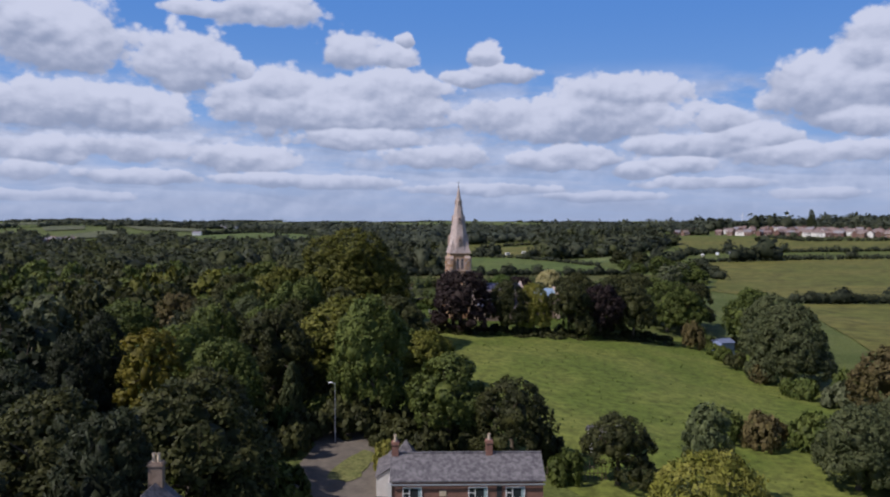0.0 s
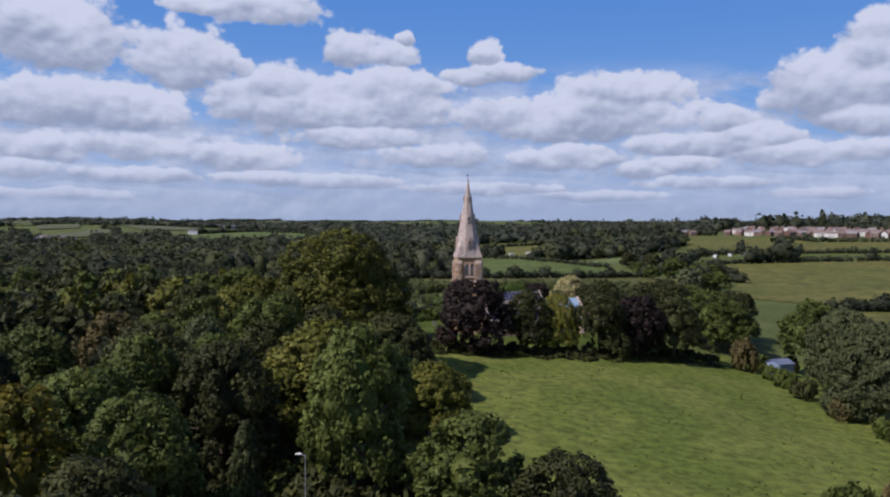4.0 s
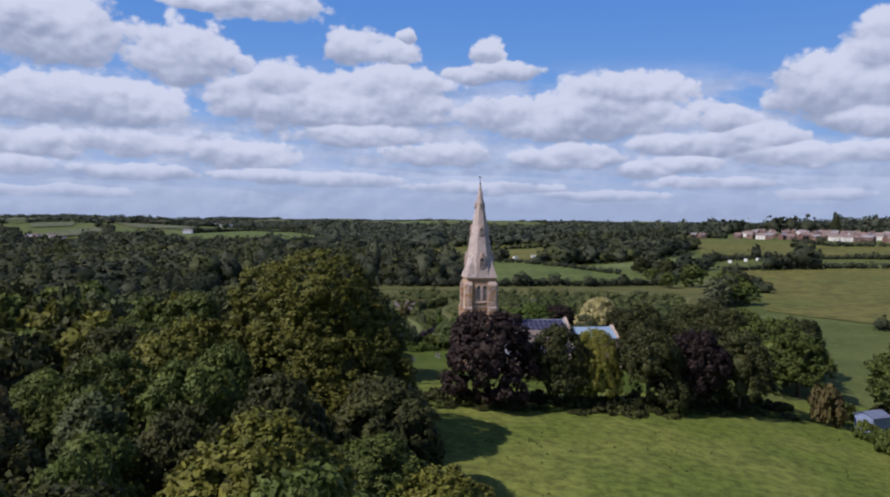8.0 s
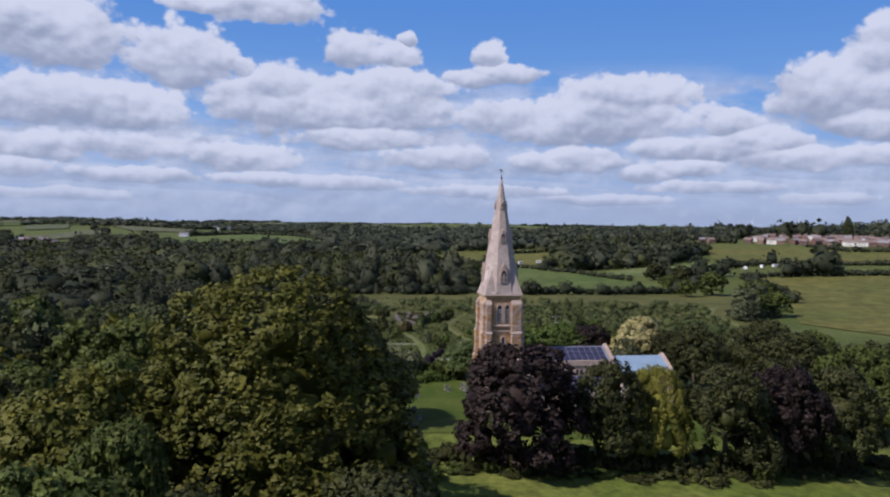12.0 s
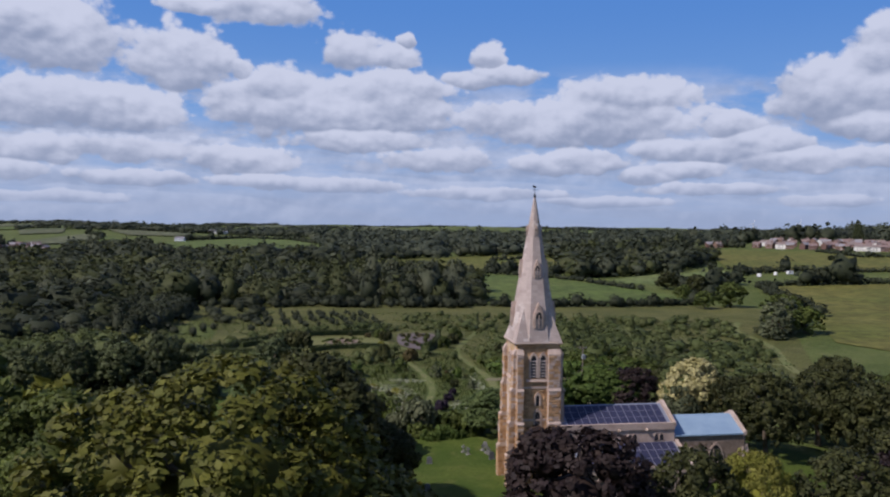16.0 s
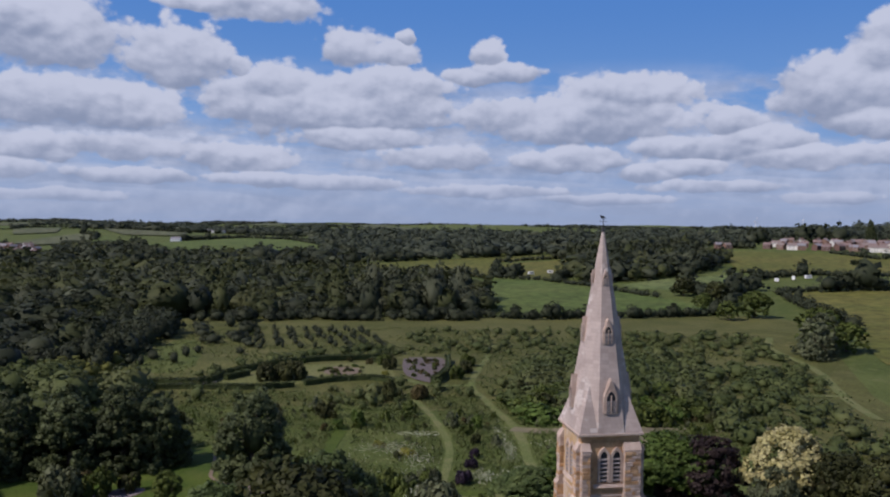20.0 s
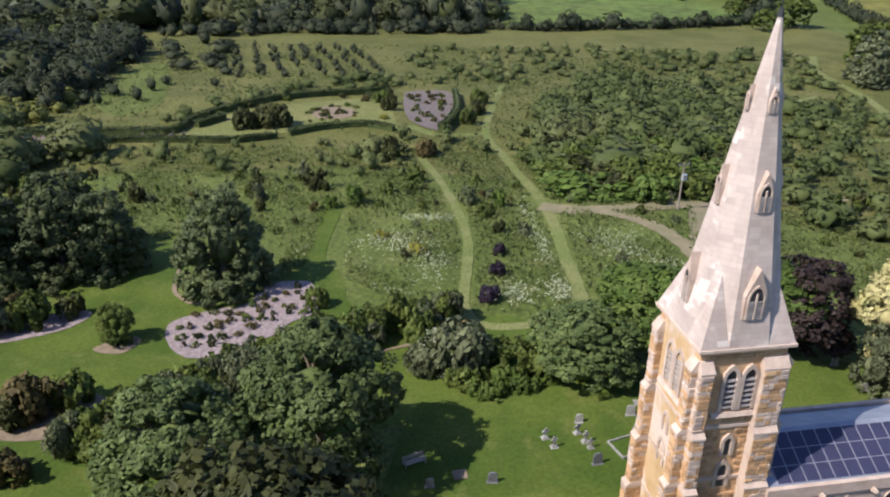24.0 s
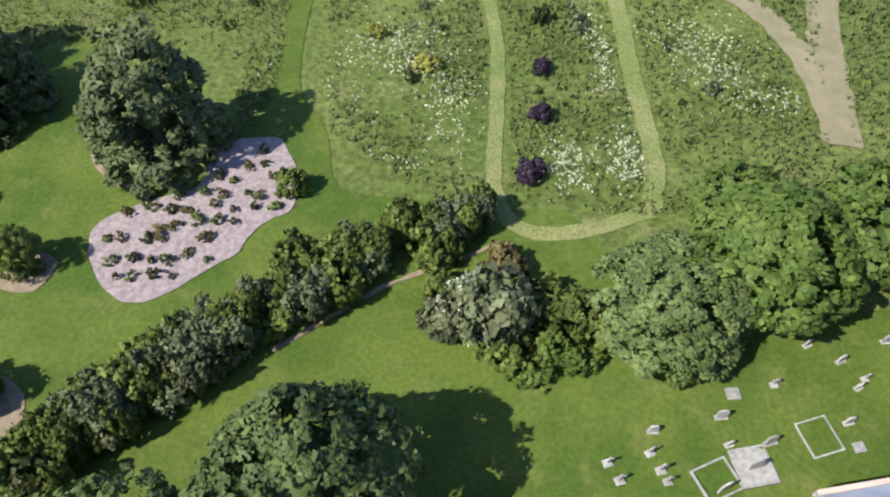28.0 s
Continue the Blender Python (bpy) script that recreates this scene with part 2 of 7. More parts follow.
# ---- the lie of the land ----
ANCHORS = np.array([
    (0, -300, 4), (-300, 0, 2), (300, 0, -6), (2, 66, -1.7), (60, 60, -3.5), (-12, 82, 0), (-60, 100, 1), (10, 150, 0.6), (62, 140, -5.5), (70, 195, -6),
    (110, 120, -8), (4, 204, 0), (40, 210, -0.5), (-40, 215, 0), (-40, 245, 0), (-8, 245, 0), (20, 262, -0.3), (0, 290, -2.2), (0, 329, -3.2), (90, 323, -7.5),
    (-90, 300, -2.5), (-30, 330, -2.6), (-250, 350, -8), (0, 480, -9), (150, 520, -11), (290, 664, -6), (430, 900, 4), (400, 1106, 9), (620, 1260, 14),
    (-500, 700, -12)])
HILLS = np.array([
    (0, 900, -12), (-600, 1400, -6), (1500, 1500, 22), (0, 2200, 2), (-1500, 2500, 8), (1200, 3300, 12), (-500, 4400, 12), (2500, 4000, 14)])
ANCHORS = np.concatenate([ANCHORS, HILLS])


def _kernel(d2):
    return np.sqrt(d2 + 12.0 ** 2)


_P = ANCHORS[:, :2].astype(float)
_K = _kernel(((_P[:, None] - _P[None]) ** 2).sum(-1)) + np.eye(len(_P)) * -0.3
_W = np.linalg.solve(np.block([[_K, np.ones((len(_P), 1))], [np.ones((1, len(_P))), np.zeros((1, 1))]]), np.append(ANCHORS[:, 2].astype(float), 0))


def ground_z(x, y):
    """Height of the land, smooth, with low hummocks and, far off, rolling hills."""
    x, y = np.asarray(x, float), np.asarray(y, float)
    d2 = (x[..., None] - _P[:, 0]) ** 2 + (y[..., None] - _P[:, 1]) ** 2
    z = _kernel(d2) @ _W[:-1] + _W[-1]
    z = z + 0.22 * np.sin(x / 9 + y / 17) * np.sin(y / 11 - x / 23)
    far = np.clip((np.hypot(x, y - 100) - 900) / 1800, 0, 1)
    return z + far * (9 * np.sin(x / 310 + 1.3) * np.sin(y / 420) + 5 * np.sin(x / 140 + y / 260))


def gz(x, y):
    return float(ground_z(x, y))


def graded(lo, hi, a, b, step, grow):
    out = list(np.arange(a, b + step, step))
    d = step
    while out[-1] < hi:
        d *= grow
        out.append(out[-1] + d)
    d = step
    while out[0] > lo:
        d *= grow
        out.insert(0, out[0] - d)
    return np.array(out)


gx = graded(-4800, 4800, -110, 130, 2.0, 1.055)
gy = graded(-3000, 4900, 20, 345, 2.0, 1.055)
GX, GY = np.meshgrid(gx, gy)
GZ = ground_z(GX, GY)
nx, ny = len(gx), len(gy)
idx = np.arange(nx * ny).reshape(ny, nx)
quads = np.stack([idx[:-1, :-1], idx[:-1, 1:], idx[1:, 1:], idx[1:, :-1]], -1).reshape(-1, 4)
ground = new("ground", mesh_np("ground", np.stack([GX, GY, GZ], -1).reshape(-1, 3), quads, MEADOW, True))
tagged(ground, "rough green meadow land rolling to low hills", "ground", kind="structure")


def sheet_z(x, y):
    """Height of the built ground sheet itself, between its grid points."""
    i = np.clip(np.searchsorted(gx, x) - 1, 0, nx - 2)
    j = np.clip(np.searchsorted(gy, y) - 1, 0, ny - 2)
    u = (x - gx[i]) / (gx[i + 1] - gx[i])
    v = (y - gy[j]) / (gy[j + 1] - gy[j])
    return (GZ[j, i] * (1 - u) + GZ[j, i + 1] * u) * (1 - v) + (GZ[j + 1, i] * (1 - u) + GZ[j + 1, i + 1] * u) * v


def patch(name, outline, mat, label, lift=0.06, step=6.0, wobble=0.0, category="field"):
    """A flat area laid over the land: a field, a lawn, a bed. Its outline is rounded by wobble."""
    bm = bmesh.new()
    pts = [Vector(p) for p in outline]
    if wobble:
        ring = []
        for k in range(len(pts)):
            p0, p1, p2, p3 = (pts[(k + j - 1) % len(pts)] for j in range(4))
            for s in range(6):
                t = s / 6
                ring.append(0.5 * ((2 * p1) + (p2 - p0) * t + (2 * p0 - 5 * p1 + 4 * p2 - p3) * t * t + (3 * p1 - p0 - 3 * p2 + p3) * t ** 3))
        pts = [p + Vector((noise.noise((p.x * 0.7, p.y * 0.7, 1)), noise.noise((p.x * 0.7, p.y * 0.7, 9)))) * wobble for p in ring]
    bm.faces.new([bm.verts.new((p.x, p.y, 0)) for p in pts])
    bmesh.ops.triangulate(bm, faces=bm.faces[:])
    for _ in range(9):
        long = [e for e in bm.edges if e.calc_length() > step]
        if not long:
            break
        bmesh.ops.subdivide_edges(bm, edges=long, cuts=1)
        bmesh.ops.triangulate(bm, faces=[f for f in bm.faces if len(f.verts) > 3])
    for v in bm.verts:
        v.co.z = float(sheet_z(v.co.x, v.co.y)) + lift
    bmesh.ops.recalc_face_normals(bm, faces=bm.faces[:])
    for f in bm.faces:
        if f.normal.z < 0:
            f.normal_flip()
    for f in bm.faces:
        f.smooth = True
    ob = part(name, bm, mat)
    return tagged(ob, label, category, kind="structure")


def smooth_line(pts, per=8):
    P = [Vector((*p, 0)) for p in pts]
    P = [P[0] * 2 - P[1]] + P + [P[-1] * 2 - P[-2]]
    out = []
    for k in range(1, len(P) - 2):
        for s in range(per):
            t = s / per
            p0, p1, p2, p3 = P[k - 1:k + 3]
            out.append(0.5 * ((2 * p1) + (p2 - p0) * t + (2 * p0 - 5 * p1 + 4 * p2 - p3) * t * t + (3 * p1 - p0 - 3 * p2 + p3) * t ** 3))
    return out + [P[-2]]


def ribbon(name, pts, width, mat, label, lift=0.08, category="path", ragged=0.15):
    """A path laid over the land along a line."""
    line = smooth_line(pts, 10)
    V, F = [], []
    for k, p in enumerate(line):
        d = (line[min(k + 1, len(line) - 1)] - line[max(k - 1, 0)]).normalized()
        s = Vector((-d.y, d.x, 0))
        w = width / 2
        for j, u in enumerate((-1, -0.33, 0.33, 1)):
            r = ragged * noise.noise((p.x * 0.6, p.y * 0.6, j * 7.1)) if j in (0, 3) else 0
            q = p + s * (u * w + r)
            V.append((q.x, q.y, float(sheet_z(q.x, q.y)) + lift))
    for k in range(len(line) - 1):
        F += [(k * 4 + j, k * 4 + j + 1, k * 4 + j + 5, k * 4 + j + 4) for j in range(3)]
    ob = new(name, mesh_np(name, V, np.array(F)[:, ::-1], mat, True))
    return tagged(ob, label, category, kind="structure")
# ---- clouds: a far sheet of sky, clear between the clouds ----
CLOUDS = []


def cloud(az, el, rx, ry):
    CLOUDS.append((az, el, rx, ry))


cloud(-27.7, 12.4, 5.2, 3.0)
cloud(-25.7, 11.3, 1.7, 1.8)
cloud(-18.9, 11.3, 3.6, 2.4)
cloud(-15.1, 10.8, 0.9, 0.8)
cloud(-26.5, 7.6, 6.8, 1.9)
cloud(-21.7, 7.7, 3.2, 1.6)
cloud(-13.0, 15.1, 3.4, 1.3)
cloud(-17.7, 15.1, 2.7, 0.6)
cloud(-6.8, 12.5, 2.3, 1.5)
cloud(-4.0, 12.2, 1.5, 1.0)
cloud(-3.2, 13.5, 0.5, 0.5)
cloud(-8.6, 8.3, 9.3, 2.4)
cloud(-4.0, 9.3, 4.2, 2.1)
cloud(-12.3, 9.7, 2.9, 1.4)
cloud(3.1, 12.3, 1.2, 0.9)
cloud(4.2, 11.1, 2.6, 0.8)
cloud(1.7, 10.7, 2.5, 0.7)
cloud(9.5, 7.6, 9.2, 2.2)
cloud(12.9, 9.2, 4.9, 1.7)
cloud(20.1, 7.2, 2.3, 1.2)
cloud(22.1, 5.9, 3.3, 1.0)
cloud(18.6, 5.4, 5.5, 1.0)
cloud(27.8, 8.9, 4.7, 2.6)
cloud(29.5, 11.1, 2.2, 2.4)
cloud(25.1, 9.7, 2.0, 1.4)
cloud(28.8, 6.8, 2.8, 1.2)
cloud(-22.3, 5.0, 4.2, 1.0)
cloud(-28.3, 4.6, 3.2, 1.0)
cloud(-14.7, 4.4, 4.1, 1.1)
cloud(-21.8, 3.0, 4.2, 0.6)
cloud(-29.3, 3.2, 2.0, 0.8)
cloud(-5.9, 6.0, 5.3, 1.0)
cloud(-0.8, 4.7, 4.7, 1.0)
cloud(9.1, 4.6, 4.7, 1.0)
cloud(14.4, 3.6, 2.2, 0.7)
cloud(17.3, 4.0, 3.0, 0.7)
cloud(24.5, 4.6, 4.1, 0.9)
cloud(28.2, 4.8, 2.9, 0.8)
cloud(26.3, 1.9, 3.5, 0.5)
cloud(19.0, 2.7, 4.6, 0.5)
cloud(-7.8, 2.8, 4.4, 0.6)
cloud(-13.1, 3.0, 3.5, 0.6)
cloud(-26.9, 1.6, 5.3, 0.5)
cloud(2.8, 2.3, 5.9, 0.5)
cloud(11.6, 1.8, 4.8, 0.4)
cloud(-34.7, 8.9, 3.6, 2.7)
cloud(35.6, 8.7, 4.0, 3.0)


def cloud_material():
    n = Nodes("cloud_sheet")
    uv = n.add("UVMap").outputs[0]
    sep = n.add("SeparateXYZ", Vector=uv)
    u0, v0 = sep.outputs[0], sep.outputs[1]

    def billow(scale, du=0.0, dv=0.0):
        """Rounded heaps, flatter towards the horizon: 1 in the middle of a heap, 0 between heaps."""
        flat = n.add("CombineXYZ", i0=n.math("ADD", u0, du), i1=n.math("MULTIPLY", n.math("ADD", v0, dv), 1.35))
        warp = n.add("TexNoise", Vector=flat.outputs[0], Scale=scale * 1.3, Detail=4.0, Roughness=0.55)
        off = n.add("VectorMath", i0=warp.outputs[1], i1=(0.5, 0.5, 0.5))
        off.operation = "SUBTRACT"
        far = n.add("VectorMath", i0=off.outputs[0])
        far.operation = "SCALE"
        n.put(far, "Scale", 0.9 / scale)
        at = n.add("VectorMath", i0=flat.outputs[0], i1=far.outputs[0])
        vor = n.add("TexVoronoi", Vector=at.outputs[0], Scale=scale)
        vor.feature = "SMOOTH_F1"
        n.put(vor, "Smoothness", 0.35)
        return n.math("SUBTRACT", 1.0, n.math("MULTIPLY", vor.outputs[0], 1.25))

    # the flutter of the edges is finer and flatter towards the horizon
    w1 = n.add("TexNoise", Vector=uv, Scale=0.25, Detail=4.0, Roughness=0.5)
    c1 = n.add("SeparateColor", Color=w1.outputs[1])
    amp = n.math("MULTIPLY_ADD", n.ramp(v0, 2.0, 12.0), 1.3, 0.5)
    u = n.math("ADD", u0, n.math("MULTIPLY", n.math("SUBTRACT", c1.outputs[0], 0.5), n.math("MULTIPLY", amp, 1.8)))
    v = n.math("ADD", v0, n.math("MULTIPLY", n.math("SUBTRACT", c1.outputs[1], 0.5), amp))
    F, S = None, None
    for az, el, rx, ry in CLOUDS:
        a = n.math("MULTIPLY", n.math("SUBTRACT", u, az), 1 / rx)
        b = n.math("MULTIPLY", n.math("SUBTRACT", v, el), 1 / ry)
        low = n.math("MULTIPLY_ADD", n.math("LESS_THAN", b, 0.0), 0.25, 1.0)
        bb = n.math("MULTIPLY", b, low)
        d = n.math("SUBTRACT", 1.0, n.math("SQRT", n.math("MULTIPLY_ADD", a, a, n.math("MULTIPLY", bb, bb))))
        if F is None:
            F, S = d, b
        else:
            mixf = n.add("MapRange", i0=n.math("SUBTRACT", d, F), i1=-0.2, i2=0.2, i3=0.0, i4=1.0).outputs[0]
            S = n.math("ADD", S, n.math("MULTIPLY", n.math("SUBTRACT", b, S), mixf))
            F = n.math("SMOOTH_MAX", F, d, 0.12)
    big, small = billow(0.55), billow(1.5)
    heap = n.math("ADD", n.math("MULTIPLY", n.math("SUBTRACT", big, 0.12), 0.5), n.math("MULTIPLY", n.math("SUBTRACT", small, 0.35), 0.2))
    fine = n.noise(uv, 1.6, 6, 0.6)
    F = n.math("ADD", F, n.math("ADD", heap, n.math("MULTIPLY", n.math("SUBTRACT", fine, 0.5), 0.28)))
    dense = n.ramp(F, -0.14, 0.2)
    # ragged cloud between the large ones, and thin flat layers low down
    stray = n.noise(uv, 0.13, 8, 0.6, (0.8, 2.2, 1))
    belt = n.math("MULTIPLY", n.ramp(v0, 2.0, 4.5), n.math("SUBTRACT", 1.0, n.ramp(v0, 8.0, 12.0)))
    stray_a = n.math("MULTIPLY", n.ramp(stray, 0.38, 0.56), n.math("MULTIPLY", belt, 0.9))
    band = n.noise(uv, 0.16, 7, 0.6, (0.5, 3.4, 1))
    lowdown = n.math("SUBTRACT", 1.0, n.ramp(v0, 5.0, 9.0))
    layer = n.math("MULTIPLY", n.ramp(band, 0.28, 0.6), n.math("MULTIPLY", lowdown, 0.7))
    cover = n.math("MAXIMUM", dense, n.math("MAXIMUM", stray_a, layer), clamp=True)
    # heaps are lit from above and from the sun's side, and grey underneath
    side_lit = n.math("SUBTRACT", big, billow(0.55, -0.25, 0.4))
    S = n.math("MULTIPLY", S, n.math("MULTIPLY_ADD", dense, 0.8, 0.2))
    S = n.math("ADD", S, n.math("ADD", n.math("MULTIPLY", side_lit, 0.8), n.math("MULTIPLY", n.math("SUBTRACT", small, 0.5), 0.22)))
    S = n.math("ADD", S, n.math("MULTIPLY", n.math("SUBTRACT", n.noise(uv, 0.3, 4, 0.5, (0.7, 1.5, 1)), 0.5), 1.7))
    shade = n.ramp(S, -1.05, 0.75)
    col = n.mix(shade, (0.285, 0.36, 0.495), (0.605, 0.685, 0.81))
    clear = n.mix(n.ramp(v0, 4.0, 17.0), (0.2, 0.41, 0.74), (0.092, 0.27, 0.65))
    clear = n.mix(n.math("SUBTRACT", 1.0, n.ramp(v0, 0.0, 8.0)), clear, (0.33, 0.455, 0.65))
    col = n.mix(cover, clear, col)
    haze = n.math("MULTIPLY", n.math("SUBTRACT", 1.0, n.ramp(v0, -1.0, 5.0)), 0.6)
    col = n.mix(haze, col, (0.345, 0.45, 0.63))
    em = n.add("Emission", Color=col, Strength=1.0)
    tr = n.add("BsdfTransparent")
    edge = n.math("MULTIPLY", n.math("SUBTRACT", 1.0, n.ramp(v0, 21.0, 27.0)), n.math("SUBTRACT", 1.0, n.ramp(n.math("ABSOLUTE", u0), 48.0, 63.0)))
    m = n.add("MixShader", i0=edge, i1=tr.outputs[0], i2=em.outputs[0])
    n.tree.links.new(m.outputs[0], n.out.inputs[0])
    return n.mat


def cloud_sheet():
    R, cx, cy, cz = 4650.0, 0.0, 95.0, 26.0
    azs, els = np.radians(np.linspace(-64, 64, 65)), np.radians(np.linspace(-1.2, 27, 16))
    V, UV = [], []
    for e in els:
        for a in azs:
            V.append((cx + R * math.cos(e) * math.sin(a), cy + R * math.cos(e) * math.cos(a), cz + R * math.sin(e)))
            UV.append((math.degrees(a), math.degrees(e)))
    i = np.arange(len(V)).reshape(len(els), len(azs))
    q = np.stack([i[:-1, :-1], i[:-1, 1:], i[1:, 1:], i[1:, :-1]], -1).reshape(-1, 4)
    me = mesh_np("sky_backdrop", V, q, cloud_material(), True)
    layer = me.uv_layers.new(name="sky")
    ids = np.empty(len(me.loops), np.int32)
    me.loops.foreach_get("vertex_index", ids)
    layer.data.foreach_set("uv", np.array(UV, np.float32)[ids].ravel())
    tagged(new("sky_backdrop", me), "bright blue sky with white fair-weather clouds", "sky", kind="structure")


cloud_sheet()

# ---- trees ----
rng = np.random.default_rng(7)


def leaves(centres, outs, radius, per, leaf, r, droop=0.0, long=1.5, loose=0.55):
    """Leaf blades in tufts round the centres: arrays of points, quads and soft normals."""
    n = len(centres)
    d = r.normal(size=(n, per, 3))
    d += outs[:, None, :] * 0.9
    d /= np.linalg.norm(d, axis=-1, keepdims=True)
    rad = radius[:, None, None] * r.uniform(0.45, 1.0, (n, per, 1))
    c = centres[:, None, :] + d * rad
    nrm = d * 0.8 + r.normal(size=d.shape) * loose + np.array((0, 0, 0.45))
    nrm /= np.linalg.norm(nrm, axis=-1, keepdims=True)
    t = np.cross(nrm, r.normal(size=d.shape))
    t[..., 2] -= droop
    t /= np.linalg.norm(t, axis=-1, keepdims=True)
    b = np.cross(nrm, t)
    s = leaf * r.uniform(0.6, 1.3, (n, per, 1))
    V = np.stack([c - t * s * long * 0.5, c - b * s * 0.5 - nrm * s * 0.12, c + t * s * long * 0.5, c + b * s * 0.5 - nrm * s * 0.12], 2).reshape(-1, 3)
    soft = d * 0.5 + outs[:, None, :] * 0.4 + nrm * 0.7
    soft /= np.linalg.norm(soft, axis=-1, keepdims=True)
    N = np.repeat(soft.reshape(-1, 3), 4, axis=0)
    return V, np.arange(len(V)).reshape(-1, 4), N


def crown_points(shape, n, r, lobes=8):
    """Tuft centres over a lumpy crown of height 1 and half-width 1, standing on z = 0."""
    L = []
    if shape == "round":
        L.append((0, 0, 0.52, 0.74, 0.74, 0.45))
        for k in range(lobes):
            a, h = 2 * math.pi * (k + r.uniform(0, 0.7)) / lobes, r.uniform(0.13, 0.66)
            w = r.uniform(0.3, 0.46)
            L.append((0.56 * math.cos(a), 0.56 * math.sin(a), h, w, w, w * r.uniform(0.42, 0.55)))
        for k in range(3):
            L.append((r.uniform(-0.3, 0.3), r.uniform(-0.3, 0.3), r.uniform(0.72, 0.82), 0.34, 0.34, 0.18))
    elif shape == "bell":
        for h, w, tall in ((0.74, 0.45, 0.25), (0.56, 0.62, 0.3), (0.36, 0.76, 0.3), (0.16, 0.86, 0.2)):
            L.append((0, 0, h, w, w, tall))
            for k in range(lobes // 3 + 2):
                a = 2 * math.pi * (k + r.uniform(0, 0.8)) / (lobes // 3 + 2)
                q, v = w * r.uniform(0.7, 0.85), r.uniform(0.2, 0.32)
                L.append((q * math.cos(a), q * math.sin(a), h + r.uniform(-0.1, 0.08), v, v, v * r.uniform(0.4, 0.55)))
    elif shape == "cone":
        for k in range(9):
            h = k / 9
            w = (1 - h) * 0.8 + 0.12
            L.append((r.uniform(-0.12, 0.12), r.uniform(-0.12, 0.12), 0.08 + h * 0.86, w, w, 0.1))
    elif shape == "upright":
        L.append((0, 0, 0.5, 0.62, 0.62, 0.48))
        for k in range(lobes + 3):
            a, h = r.uniform(0, 6.28), r.uniform(0.12, 0.85)
            w = 0.3 * (1.1 - 0.5 * h)
            q = 0.62 * (1 - max(0, h - 0.35) * 0.9)
            L.append((q * math.cos(a), q * math.sin(a), h, w, w, 0.2))
        for k in range(6):
            a = 2 * math.pi * (k + r.uniform(0, 0.6)) / 6
            L.append((0.55 * math.cos(a), 0.55 * math.sin(a), r.uniform(0.07, 0.14), 0.36, 0.36, 0.13))
    else:
        for k in range(lobes):
            a, q = r.uniform(0, 6.28), r.uniform(0.15, 0.62)
            w = r.uniform(0.3, 0.5)
            L.append((q * math.cos(a), q * math.sin(a), r.uniform(0.3, 0.6), w, w, w * 0.75))
    L = np.array(L)
    vol = L[:, 3] * L[:, 4] + L[:, 3] * L[:, 5]
    C, O = [], []
    while len(C) < n:
        k = r.choice(len(L), p=vol / vol.sum())
        d = r.normal(size=3)
        d /= np.linalg.norm(d)
        if d[2] < -0.55:
            continue
        p = L[k, :3] + d * L[k, 3:]
        q = ((p - L[:, :3]) / L[:, 3:])
        inside = (q ** 2).sum(-1)
        inside[k] = 2
        if (inside < 0.72).any() or p[2] < 0:
            continue
        C.append(p)
        O.append(d)
    return np.array(C), np.array(O), L


def ball_quads():
    """A small round mass of 24 quads: points on a unit ball and faces."""
    P, Q = [], []
    for axis in range(3):
        for side in (-1, 1):
            o = len(P)
            for a in (-1, 0, 1):
                for b in (-1, 0, 1):
                    q = np.zeros(3)
                    q[axis], q[(axis + 1) % 3], q[(axis + 2) % 3] = side, a * side, b
                    P.append(q / np.linalg.norm(q))
            Q += [(o + k, o + k + 3, o + k + 4, o + k + 1) for k in (0, 1, 3, 4)]
    return np.array(P), np.array(Q)


BALL = ball_quads()


def crown_mesh(name, mat, shape, half, tall, tufts, per, leaf, tuft_r, seed, droop=0.0, lobes=8, long=1.5, core=0.0):
    """Leaf tufts over a lumpy crown; core fills its heart with dense inner foliage."""
    r = np.random.default_rng(seed)
    C, O, L = crown_points(shape, tufts, r, lobes)
    size = np.array((half, half, tall))
    C = C * size
    O = O / size
    O /= np.linalg.norm(O, axis=1, keepdims=True)
    V, F, N = leaves(C, O, tuft_r * r.uniform(0.7, 1.25, tufts), per, leaf, r, droop, long)
    if core:
        for l in L:
            P = (l[:3] + BALL[0] * l[3:] * core * r.uniform(0.85, 1.1, (len(BALL[0]), 1))) * size
            F = np.concatenate([F, BALL[1] + len(V)])
            V, N = np.concatenate([V, P]), np.concatenate([N, BALL[0]])
    return mesh_np(name, V, F, mat, normals=N), C


